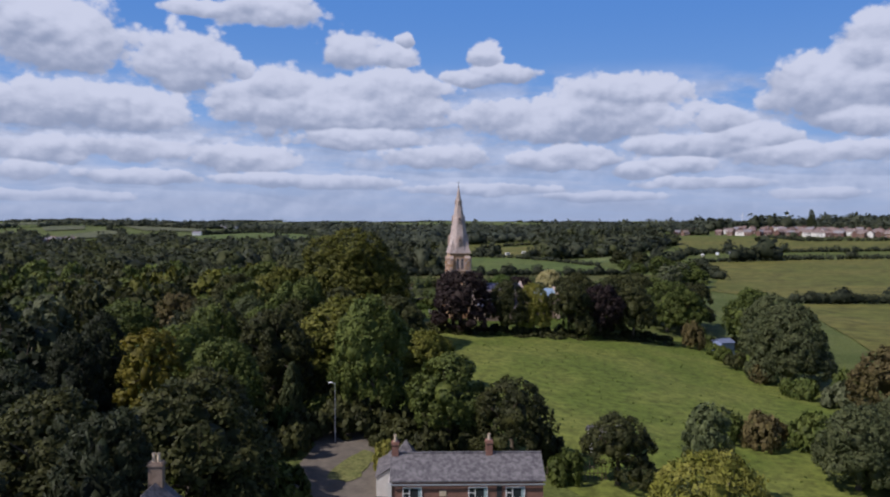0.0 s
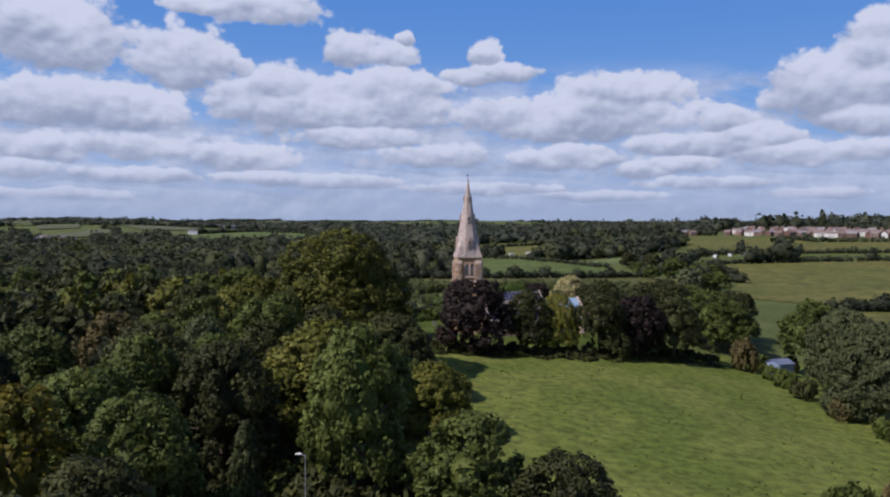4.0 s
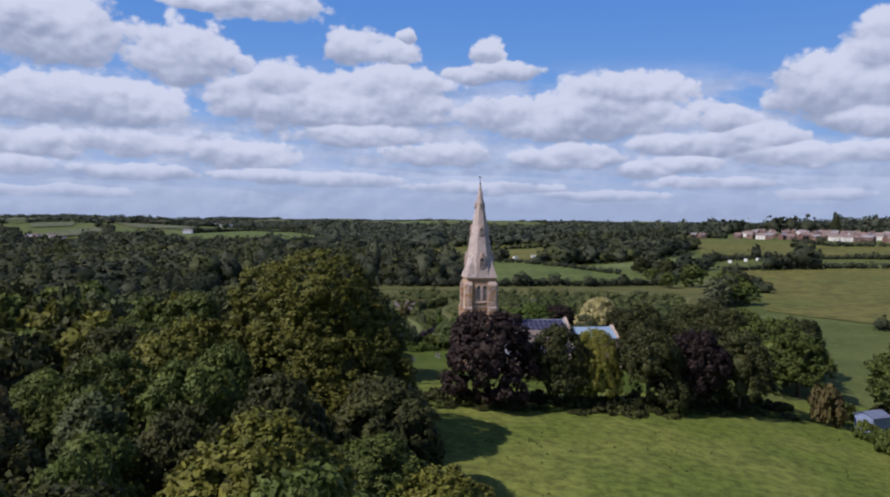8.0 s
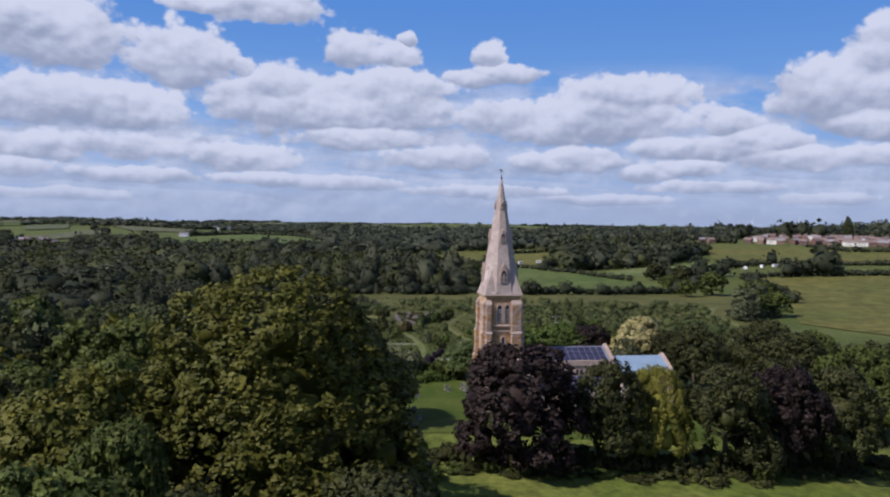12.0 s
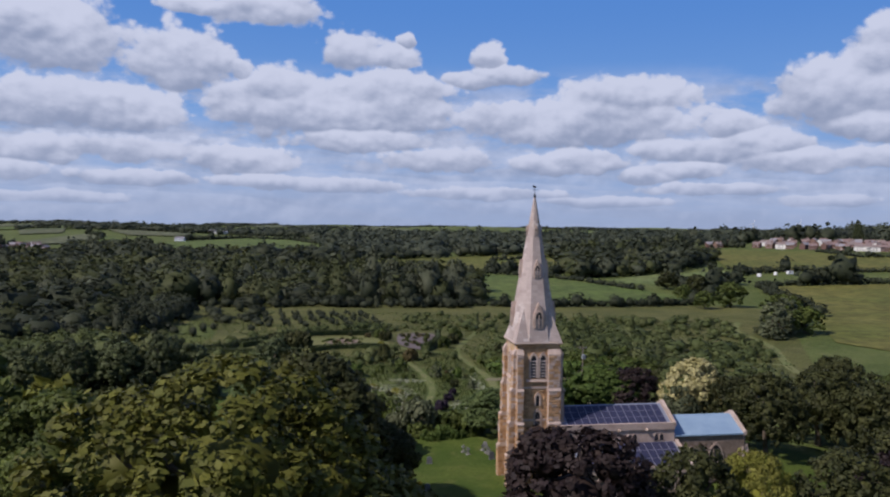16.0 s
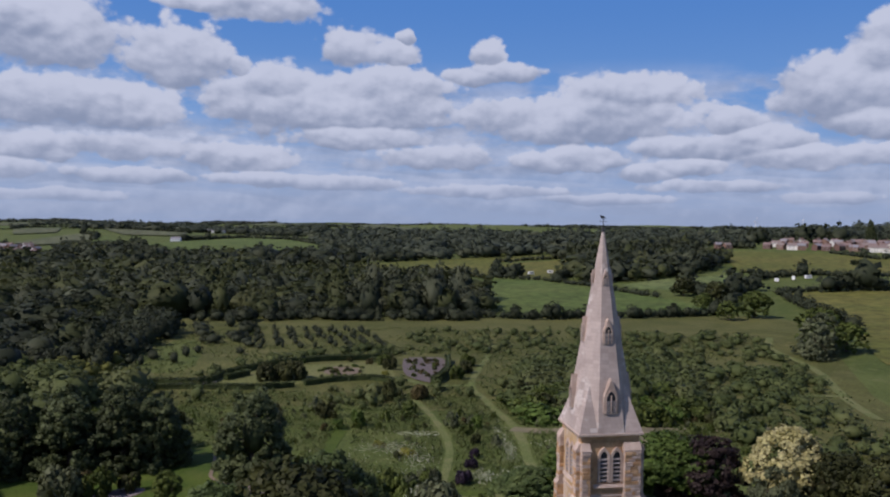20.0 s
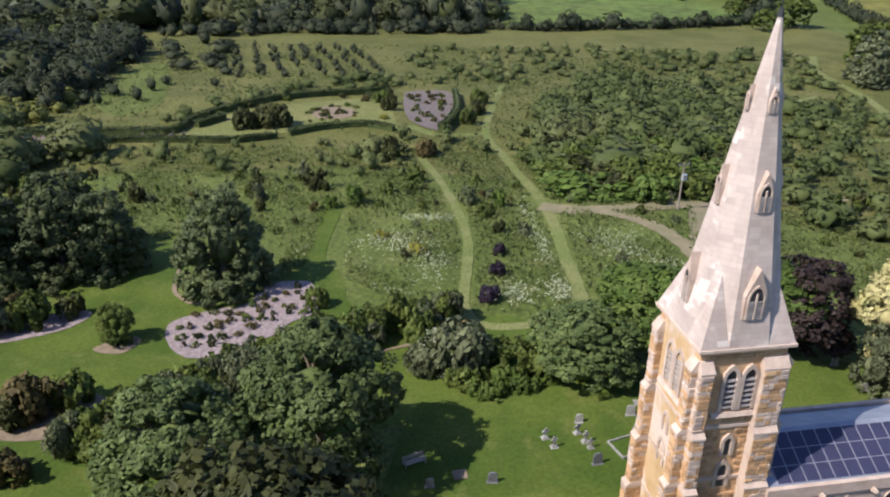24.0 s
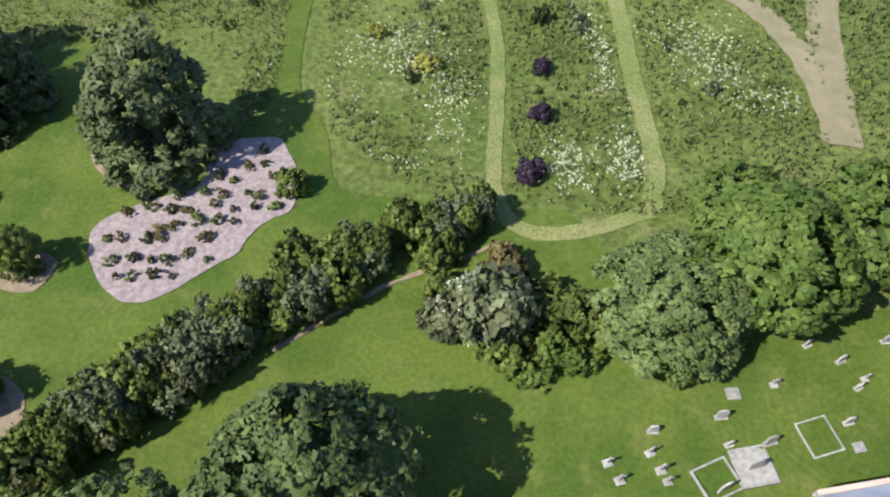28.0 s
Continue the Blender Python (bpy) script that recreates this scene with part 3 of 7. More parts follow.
def trunk_mesh(name, height, r0, C, base, seed, limbs=7, mat=BARK):
    """A tapered, slightly bent stem up into the crown, with limbs to some of its tufts."""
    r = np.random.default_rng(seed)
    top = np.array((r.normal() * 0.2, r.normal() * 0.2, height))
    stem = [np.array((0, 0, -0.4)), np.array((0, 0, height * 0.12))]
    for k in (0.35, 0.6, 0.85, 1.0):
        stem.append(top * k + np.array((r.normal(), r.normal(), 0)) * 0.12 * (1 if k < 1 else 0))
    rad = [r0 * 1.5, r0, r0 * 0.85, r0 * 0.65, r0 * 0.4, r0 * 0.2]
    seg = [(stem[k], stem[k + 1], rad[k], rad[k + 1], max(0, k - 1)) for k in range(5)]
    pick = r.choice(len(C), min(limbs, len(C)), replace=False)
    for k in pick:
        t = C[k] + np.array((0, 0, base))
        f = r.uniform(0.3, 0.8)
        s = stem[1] + (top - stem[1]) * f
        mid = s * 0.5 + t * 0.5 + np.array((0, 0, 0.08 * height))
        seg += [(s, mid, r0 * 0.45, r0 * 0.28, 1 + int(f * 3)), (mid, t, r0 * 0.28, r0 * 0.08, len(seg))]
    V, F = tubes(seg)
    return mesh_np(name, V, F, mat, True)


class Kind:
    """One sort of tree with a few built examples to copy; nominal half-width 5 m, height 11 m."""

    def __init__(self, name, mat, shape, label, tufts, per, leaf, tuft_r, half=5.0, tall=9.0, base=2.2, n=2, seed=1, droop=0.0, stem=0.32, lobes=8, long=1.5):
        self.name, self.label, self.half, self.height = name, label, half, base + tall
        self.made = []
        for k in range(n):
            cr, C = crown_mesh("crown", mat, shape, half, tall, tufts, per, leaf, tuft_r, seed * 31 + k, droop, lobes, long, 0.5)
            tk = trunk_mesh("trunk", base + tall * 0.72, stem, C, base, seed * 57 + k)
            self.made.append((cr, tk))
        self.base = base

    def plant(self, x, y, r, h, label="", z=None, group="trees", category="tree"):
        cr, tk = self.made[rng.integers(len(self.made))]
        s, sz = r / self.half, h / self.height
        z = gz(x, y) if z is None else z
        t = thing(self.name, pose(x, y, z, 0, 0, rng.uniform(0, 360)), label or self.label, category, group)
        t.scale = (s * rng.uniform(0.95, 1.05), s * rng.uniform(0.95, 1.05), sz)
        part("trunk", tk, None, t)
        part("crown", cr, None, t, at=pose(0, 0, self.base))
        return t


class Bush:
    """A leafy bush down to the ground, one mesh; nominal half-width and height 1 m."""

    def __init__(self, name, mat, label, tufts=60, per=22, leaf=0.15, n=2, seed=1, tuft_r=0.24):
        self.name, self.label = name, label
        self.made = [crown_mesh(name, mat, "bush", 1, 1, tufts, per, leaf, tuft_r, seed * 13 + k)[0] for k in range(n)]

    def plant(self, x, y, r, h, label="", group="garden shrubs", category="shrub", lift=0.0, name=""):
        ob = new(name or self.name, self.made[rng.integers(len(self.made))])
        ob.matrix_basis = pose(x, y, gz(x, y) - 0.08 * h + lift, 0, 0, rng.uniform(0, 360))
        ob.scale = (r, r * rng.uniform(0.9, 1.1), h)
        return tagged(ob, label or self.label, category, group)


K = {}
K["big_lime"] = Kind("lime_tree", LEAF["lime"], "bell", "great bell-shaped lime tree with dense leaves", 1650, 34, 0.27, 0.75, 11, 21.4, 0.8, 1, 2, 0, 0.55, 17)
K["lime"] = Kind("lime_tree", LEAF["lime"], "round", "broad lime-green tree with dense leafy crown", 420, 40, 0.32, 0.8, 6, 13, 0.9, 2, 3, lobes=12)
K["full_green"] = Kind("broadleaf_tree", LEAF["sycamore"], "round", "dense leafy green tree beside the churchyard", 470, 46, 0.24, 0.62, 5.5, 11, 0.6, 1, 4, lobes=13)
K["full_dark"] = Kind("broadleaf_tree", LEAF["dark"], "round", "dense dark green tree beside the churchyard", 560, 40, 0.28, 0.7, 5.5, 11, 0.6, 1, 6, lobes=13)
K["green"] = Kind("broadleaf_tree", LEAF["green"], "round", "leafy mid-green broadleaf tree with low crown", 230, 38, 0.27, 0.8, tall=10, base=0.9, n=3, seed=5, lobes=10)
K["dark"] = Kind("broadleaf_tree", LEAF["dark"], "round", "leafy dark green broadleaf tree", 230, 38, 0.27, 0.8, tall=10, base=0.9, n=3, seed=7, lobes=10)
K["copper"] = Kind("copper_beech", LEAF["copper"], "round", "copper beech tree with dark purple leaves", 260, 38, 0.3, 0.75, tall=10.2, base=0.8, n=2, seed=9, lobes=10)
K["bright"] = Kind("chestnut_tree", LEAF["bright"], "round", "bright green spreading tree by the churchyard", 260, 40, 0.34, 0.72, tall=10, base=0.6, n=2, seed=11, lobes=12)
K["yellow"] = Kind("golden_conifer", LEAF["yellow"], "upright", "tall golden-yellow conifer tree", 190, 40, 0.26, 0.6, 3.5, 11, 0.6, 1, 13)
K["gold_willow"] = Kind("golden_willow", LEAF["gold"], "round", "yellow-green tree with fine drooping leaves", 320, 64, 0.15, 0.7, tall=10, base=0.8, n=1, seed=14, droop=0.6, long=2.2, lobes=12)
K["pale"] = Kind("variegated_maple", LEAF["pale"], "round", "cream and pale yellow variegated tree", 260, 36, 0.32, 0.7, tall=10.5, base=0.6, n=1, seed=15, lobes=11)
K["willow"] = Kind("willow_tree", LEAF["willow"], "round", "broad grey-green willow in a field hedge", 420, 42, 0.2, 0.8, tall=10.5, base=0.3, n=2, seed=18, droop=0.5, long=2.2, lobes=12)
K["grey"] = Kind("willow_tree", LEAF["grey"], "upright", "grey-green willow tree with drooping leaves", 210, 40, 0.24, 0.75, tall=10.4, base=0.5, n=2, seed=17, droop=0.8, long=2.4)
K["conifer"] = Kind("dark_pine", LEAF["conifer"], "upright", "dark blue-green conifer tree with branches to the ground", 260, 42, 0.22, 0.6, 4, 9.7, 0.1, 3, 19, 0.3, long=2.2)
K["cypress"] = Kind("dark_cypress", LEAF["cypress"], "upright", "tall dark green cypress with drooping sprays", 240, 56, 0.17, 0.7, 4, 10.6, 0.2, 2, 23, 0.9, long=2.6)
K["brown"] = Kind("broadleaf_tree", LEAF["brown"], "round", "leafy brownish broadleaf tree in a wood", 200, 34, 0.34, 0.8, tall=10, base=0.9, n=1, seed=21)
for k, src, label in (("green_far", "green", "leafy mid-green tree in the wood"), ("dark_far", "dark", "leafy dark green woodland tree"), ("conifer_far", "conifer", "dark blue-green woodland conifer"), ("lime_far", "lime", "bright green tree in the wood"), ("grey_far", "grey", "grey-green tree in the wood"), ("cypress_far", "cypress", "dark green woodland cypress")):
    K[k] = Kind("woodland_tree", LEAF[src], "upright" if src in ("conifer", "grey", "cypress") else "round", label, 100, 10, 0.78, 0.85, tall=10.2, base=0.7, n=2, seed=30 + len(K))
B = {}
B["green"] = Bush("shrub", LEAF["green"], "rounded mid-green shrub growing in grass", seed=1)
B["dark"] = Bush("shrub", LEAF["dark"], "rounded dark green shrub growing in grass", seed=2)
B["bright"] = Bush("shrub", LEAF["bright"], "low bright green leafy shrub", 40, 18, seed=3)
B["purple"] = Bush("purple_shrub", LEAF["purple"], "dark purple-leaved shrub in long grass", seed=4)
B["yellow"] = Bush("golden_shrub", LEAF["gold"], "yellow-green shrub in long grass", seed=5)
B["grey"] = Bush("shrub", LEAF["grey"], "grey-green feathery shrub in grass", seed=6)
B["brown"] = Bush("shrub", LEAF["brown"], "reddish-brown bushy shrub in grass", seed=7)
for k in ("green", "dark", "grey", "bright", "brown"):
    B[k + "_small"] = Bush("shrub", LEAF[k], B[k].label, 22, 11, 0.26, 2, 40 + len(B), 0.22)
B["hedge"] = Bush("hedge_bush", LEAF["green"], "dark green bush in a row along a bank", 80, 26, 0.12, 3, 8, 0.19)
B["hedge2"] = Bush("hedge_bush", LEAF["grey"], "grey-green bush in a row along a bank", 76, 24, 0.11, 2, 10, 0.2)
B["white"] = Bush("blossom_bush", LEAF["white"], "leafy bush with white blossom", 240, 5, 0.024, 1, 9, 0.06)

NEAR = [
    ("lime", -15.5, 110, 6.6, 13.9), ("big_lime", -17.8, 148.5, 14.6, 23.0), ("lime", -31, 141, 7, 16), ("full_dark", -26, 155, 5, 12), ("full_dark", -12.5, 141, 4.2, 6.5), ("full_dark", -22, 139, 4.6, 7), ("full_dark", -9.5, 151, 4.2, 8), ("full_dark", -13, 157, 4.4, 10), ("full_dark", -20.5, 190, 7.8, 17.0), ("green", -42, 178, 6.5, 15), ("full_green", -22, 211, 6.2, 12.0), ("full_green", -31, 206, 5.8, 10.4), ("full_dark", -14.5, 193, 4.6, 9.5),
    ("lime", -3.5, 117, 5.0, 8.6), ("green", -9, 122, 5, 9), ("full_dark", -8.5, 133, 5.4, 11.8), ("copper", 3.7, 173, 7.4, 14.2), ("dark", 14.4, 176, 5, 12.2), ("gold_willow", 20.8, 178, 4.2, 11.6), ("dark", 29, 178, 6, 12.5), ("copper", 37, 181, 6, 12.5), ("dark", 45.5, 184, 5.8, 13),
    ("green", 60, 205, 6.5, 13.5), ("dark", 40, 190, 5, 12), ("pale", 31, 226, 5.4, 11.5), ("grey", 27, 220.5, 3.6, 8), ("copper", 21.5, 229, 5.6, 9.2), ("full_green", 0.5, 224, 5.4, 6.6),
    ("bright", 7.5, 227.5, 6.0, 8.4), ("bright", 17.5, 229.5, 6.2, 9.2), ("conifer", -36.6, 240.4, 5.2, 11.2), ("conifer", -51.6, 245.4, 4.6, 9.6), ("conifer", -56.2, 243.8, 5.2, 10.4), ("conifer", -63, 242.5, 5.4, 10.5),
    ("conifer", -71, 242, 5.2, 10.5), ("conifer", -77, 248, 5, 10), ("conifer", -80, 240, 5, 10), ("conifer", -75, 235.5, 4, 9), ("conifer", -58, 250, 5.4, 10.5), ("conifer", -66, 247, 4.6, 10.5), ("yellow", -29.4, 77, 4.6, 14.2), ("conifer", -18.5, 92, 1.6, 8), ("brown", -44, 125, 5, 12.5), ("lime", -77, 185, 4, 11.5),
    ("dark", -20.5, 63, 6.3, 12.6), ("dark", -31, 60, 6, 12), ("green", -9.2, 95, 5.2, 16), ("green", 0.5, 88, 5.4, 11), ("dark", 7.5, 84, 4.6, 9.8), ("dark", 18.4, 80, 3.9, 7.6),
    ("conifer", 26.0, 74.5, 3.4, 10.4), ("dark", 37.5, 215.5, 5.4, 11.2), ("dark", 35, 222, 4.2, 9.5), ("gold_willow", 19.8, 56, 5.6, 10.8), ("willow", 67.5, 149, 7.6, 15.5), ("willow", 72.5, 168, 7.4, 15.8), ("green", 75, 186, 7.5, 15.5), ("green", 64, 203, 6, 12), ("brown", 69, 118, 5.6, 12), ("willow", 45, 82, 4.4, 9),
    ("willow", 52, 86, 4.8, 9.4), ("dark", 66, 212, 6, 12.5), ("dark", -22, 97, 5.5, 13.5), ("dark", -33, 108, 6, 13.5), ("green", -45, 107, 6, 13.5),
    ("dark", -22.5, 72, 4.8, 11.6), ("green", -24.5, 84, 4.8, 12), ("grey", 116, 393, 7.5, 11.5), ("green", 123, 401, 7, 10.5), ("grey", 126, 411, 8, 12.5), ("green", 145, 516, 8, 13), ("green", 128, 505, 6, 9), ("dark", 147, 575, 8, 13), ("green", 130, 548, 6, 9), ("dark", 142, 620, 8, 12), ("green", 131, 424, 7.5, 13), ("grey", 112, 384, 4.5, 8), ("green", 139, 436, 8, 12), ("dark", 147, 450, 8, 12), ("green", 134, 408, 7, 10), ("dark", 54, 215, 6.5, 12.5), ("green", 62, 226, 6.5, 12.5), ("dark", 50, 226, 6, 11.5), ("dark", 60, 240, 6.5, 12), ("dark", 72, 222, 6.5, 12.5),
]
for kind, x, y, r, h in NEAR:
    K[kind + "_far" if y > 380 and kind in ("green", "dark", "grey") else kind].plant(x, y, r, h, group="trees of the lane and churchyard")

# the wood on the slope beside the lane
placed = [(x, y, r + (4 if k == "yellow" else 0)) for k, x, y, r, _ in NEAR]
for _ in range(3000):
    x, y = rng.uniform(-185, -14), rng.uniform(36, 228)
    if (x > -24 - max(0, (y - 150)) * 0.3 and y > 125) or (y < 92 and x > -19) or (y > 198 and x > -72) or (y > 160 and x > -34):
        continue
    r = rng.uniform(3.8, 6.4)
    if any((x - a) ** 2 + (y - b) ** 2 < ((r + c) * 0.7) ** 2 for a, b, c in placed):
        continue
    placed.append((x, y, r))
    near = x > -46 and y < 170
    kind = rng.choice(["green", "dark", "conifer", "grey", "lime"], p=[0.42, 0.4, 0.09, 0.05, 0.04])
    if (x < -34 and y < 120 and rng.random() < 0.6) or (y < 72 and rng.random() < 0.4):
        kind = "cypress"
    elif y < 72:
        kind = "dark"
    K[str(kind) + ("" if near and kind != "lime" else "_far")].plant(x, y, r, rng.uniform(10.5, 14.5), group="wood beside the lane")

# bushes that close the wood's edge along the lane
for _ in range(46):
    x, y = rng.uniform(-40, -13), rng.uniform(58, 104)
    if y < 92 and x > -14.5 - max(0, y - 84) * 0.6:
        continue
    B[rng.choice(["dark", "dark", "green"])].plant(x, y, rng.uniform(1.8, 3.0), rng.uniform(2.5, 4.5), "dark bushy undergrowth at a wood edge", "wood undergrowth", "bush")

for x, y, r, h in ((-9.5, 91, 3.2, 4.5), (-5.5, 88, 2.8, 4), (-13, 93, 3, 4.5), (-6, 93, 3, 5), (-1, 91, 3, 4.5), (-12.5, 98, 3.4, 5), (3.5, 88, 2.6, 4), (-16, 88.5, 2.6, 4)):
    B["dark"].plant(x, y, r, h, "dark bushy undergrowth at a wood edge", "wood undergrowth", "bush")

# ---- far woods and hedgerows, one sheet of crowns each ----
def far_crown(k, level):
    """A small distant crown: a lumpy inner mass with leaf tufts over it, as points, triangles and normals."""
    tufts, per, leaf = {"mid": (64, 4, 0.75), "small": (30, 3, 1.0), "far": (18, 2, 1.5)}[level]
    rr = np.random.default_rng(200 + k)
    C, O, _ = crown_points("round" if k < 7 else "upright", tufts, rr, 6)
    size = np.array((4.4, 4.4, 8.0))
    C = C * size + np.array((0, 0, 0.6))
    V, F, N = leaves(C, O, np.full(tufts, 0.8), per, leaf, rr, 0, 1.25, 0.5)
    F = np.concatenate([F[:, (0, 1, 2)], F[:, (0, 2, 3)]])
    mass = (V - np.array((0, 0, 3.8))) / size / np.array((1, 1, 0.7))
    N = N * (0.4 if level == "mid" else 0.2) + 0.8 * mass / np.linalg.norm(mass, axis=1, keepdims=True) + np.array((0, 0, 0.3))
    N /= np.linalg.norm(N, axis=1, keepdims=True)
    bm = bmesh.new()
    bmesh.ops.create_icosphere(bm, subdivisions=2 if level == "mid" else 1, radius=1)
    P = np.array([v.co for v in bm.verts])
    T = np.array([[v.index for v in f.verts] for f in bm.faces])
    bm.free()
    lump = np.array([1 + 0.4 * noise.noise((q[0] * 1.7 + k * 7, q[1] * 1.7, q[2] * 1.7)) + 0.22 * noise.noise((q[0] * 4 + k, q[1] * 4, q[2] * 4)) for q in P])
    tall = 0.5 if k < 6 else 0.52
    P2 = P * lump[:, None] * size * np.array((0.68, 0.68, tall * 0.82)) + np.array((0, 0, 8.0 * 0.52))
    nn = P / np.array((1, 1, 0.8)) + 0.9 * (lump[:, None] - 1) * P + np.array((0, 0, 0.2))
    nn /= np.linalg.norm(nn, axis=1, keepdims=True)
    return np.concatenate([V, P2]), np.concatenate([F, T + len(V)]), np.concatenate([N, nn])


FAR_PROTOS = {level: [far_crown(k, level) for k in range(8)] for level in ("mid", "small", "far")}


def far_trees(name, spots, mat, label, category="woodland"):
    """Many distant crowns as one sheet: spots are rows of x, y, half-width, height."""
    Vs, Fs, Ns, o = [], [], [], 0
    for x, y, r, h in spots:
        V, F, N = FAR_PROTOS["far" if y > 560 else "mid" if h > 4.6 else "small"][rng.integers(8)]
        a = rng.uniform(0, 6.283)
        turn = np.array(((math.cos(a), -math.sin(a), 0), (math.sin(a), math.cos(a), 0), (0, 0, 1)))
        k, kz = r / 4.4, h / 8.6
        Vs.append((V @ turn.T) * np.array((k, k, kz)) + np.array((x, y, gz(x, y) - 0.5 * kz)))
        Ns.append(N @ turn.T)
        Fs.append(F + o)
        o += len(V)
    ob = new(name, mesh_np(name, np.concatenate(Vs), np.concatenate(Fs), mat, normals=np.concatenate(Ns)))
    return tagged(ob, label, category, kind="stuff")


def inside(poly, x, y):
    hit = False
    for (x0, y0), (x1, y1) in zip(poly, poly[1:] + poly[:1]):
        if (y0 > y) != (y1 > y) and x < (x1 - x0) * (y - y0) / (y1 - y0) + x0:
            hit = not hit
    return hit


def wood_spots(poly, spacing, r, h, keep=1.0):
    xs, ys = [p[0] for p in poly], [p[1] for p in poly]
    out = []
    y = min(ys)
    while y < max(ys):
        x = min(xs)
        while x < max(xs):
            px, py = x + rng.normal() * spacing * 0.35, y + rng.normal() * spacing * 0.35
            if inside(poly, px, py) and rng.random() < keep:
                k = rng.uniform(0.7, 1.45)
                big = rng.random()
                wide, high = (1.45, 1.2) if big < 0.1 else (0.75, 1.45) if big < 0.2 else (1, 1)
                k *= 1 + 0.35 * noise.noise((px / 60, py / 60, 4))
                out.append((px, py, r * 1.3 * k * wide, h * (0.45 + 0.5 * k) * rng.uniform(0.8, 1.2) * high))
            x += spacing
        y += spacing
    return out


def hedge_spots(pts, spacing, r, h):
    out = []
    for (x0, y0), (x1, y1) in zip(pts, pts[1:]):
        n = max(1, int(math.hypot(x1 - x0, y1 - y0) / spacing * 1.9))
        for k in range(n):
            t = (k + rng.uniform(-0.4, 0.4)) / n
            tall = 1.9 if rng.random() < 0.06 else 1.0
            out.append((x0 + (x1 - x0) * t + rng.normal() * 0.6, y0 + (y1 - y0) * t, r * rng.uniform(0.8, 1.25) * tall ** 0.7, h * rng.uniform(0.7, 1.2) * tall))
    return out
# ---- fields, water and woods of the valley ----
FIELDS = [
    ([(-26, 773), (11, 780), (33, 763), (66, 738), (96, 670), (123, 604), (142, 553), (142, 533), (111, 516), (47, 506), (19, 491), (13, 574), (-4, 671)], CROP_A, "smooth green hayfield"),
    ([(-159, 905), (-114, 924), (-61, 984), (1, 1019), (66, 1036), (134, 1051), (129, 1003), (48, 965), (30, 785), (-30, 777), (-75, 805), (-141, 823)], CROP_B, "olive-green field edged by hedges"),
    ([(50, 942), (123, 982), (136, 957), (99, 800), (80, 758), (40, 790)], CROP_B, "olive field between hedges"),
    ([(117, 693), (174, 749), (236, 766), (210, 714), (175, 699), (145, 652), (122, 665)], CROP_D, "pale green field below a wood"),
    ([(-219, 506), (-214, 519), (-195, 484), (-200, 472)], CROP_D, "bright green field by the river"),
    ([(-205, 545), (-190, 545), (-166, 493), (-173, 482)], CROP_D, "bright green field by the river"),
    ([(281, 1038), (334, 1007), (403, 957), (407, 873), (465, 855), (700, 800), (620, 690), (375, 719), (303, 741), (279, 755), (241, 779), (268, 881)], CROP_B, "striped hayfield on a rise below houses"),
    ([(208, 627), (242, 638), (273, 637), (346, 625), (520, 600), (420, 380), (300, 336), (160, 330), (132, 380), (145, 413), (170, 474), (187, 549)], CROP_B, "yellowing hayfield behind a hedge"),
    ([(112, 200), (135, 290), (150, 318), (300, 326), (600, 346), (600, 0), (300, -40), (130, 60)], CROP_B, "yellow-green hayfield beyond the trees"),
    ([(-471, 1282), (-436, 1442), (-405, 1648), (-307, 1595), (-201, 1323), (-159, 1064), (-260, 1041), (-361, 1049)], CROP_A, "green field on the far valley side"),
    ([(-685, 1333), (-713, 1485), (-733, 1651), (-684, 1615), (-606, 1422), (-594, 1306), (-614, 1248)], CROP_HAZED, "pale field on the far valley side"),
    ([(-596, 1371), (-640, 1557), (-506, 1349), (-475, 1253), (-543, 1251)], CROP_A, "green field on the far valley side"),
    ([(-372, 870), (-386, 910), (-327, 959), (-312, 923)], CROP_HAZED, "pale strip of field between woods"),
    ([(-824, 1952), (-721, 1922), (-586, 1864), (-542, 1664), (-647, 1653)], CROP_HAZED, "dry field below a farm"),
    ([(-997, 1887), (-944, 2009), (-809, 1714), (-846, 1618)], CROP_HAZED, "pale field on the far valley side"),
    ([(-506, 3700), (-350, 3700), (-50, 2728), (104, 2815), (18, 2221), (-128, 2134)], CROP_HAZED, "pale field on a far hill"),
    ([(121, 1806), (315, 2341), (179, 1603)], CROP_HAZED, "pale field on a far hill"),
    ([(270, 1700), (395, 2131), (270, 1522), (234, 1472)], CROP_HAZED, "pale field on a far hill"),
    ([(-1400, 1900), (-900, 1950), (-1000, 2300), (-1500, 2300)], CROP_A, "green field on a far hill"),
    ([(700, 2500), (1200, 2400), (1300, 2900), (700, 3000)], CROP_A, "green field on a far hill"),
    ([(-1900, 2500), (-1300, 2600), (-1350, 3000), (-2000, 2900)], CROP_HAZED, "pale field on a far hill"),
    ([(-1100, 2900), (-600, 2850), (-560, 3300), (-1150, 3400)], CROP_A, "green field on a far hill"),
    ([(-700, 2420), (-420, 2440), (-430, 2640), (-720, 2650)], CROP_HAZED, "pale field on a far hill"),
    ([(250, 3250), (800, 3150), (850, 3600), (250, 3700)], CROP_HAZED, "pale field on a far hill"),
    ([(1400, 3000), (2000, 2900), (2100, 3300), (1450, 3400)], CROP_A, "green field on a far hill"),
    ([(-2600, 3300), (-1900, 3300), (-1800, 3700), (-2700, 3700)], CROP_A, "green field on a far hill"),
    ([(-900, 3600), (-250, 3600), (-200, 4000), (-950, 4000)], CROP_HAZED, "pale field on a far hill"),
    ([(-1250, 1500), (-1080, 1480), (-1100, 1800), (-1350, 1800)], CROP_A, "green field across the valley"),
]
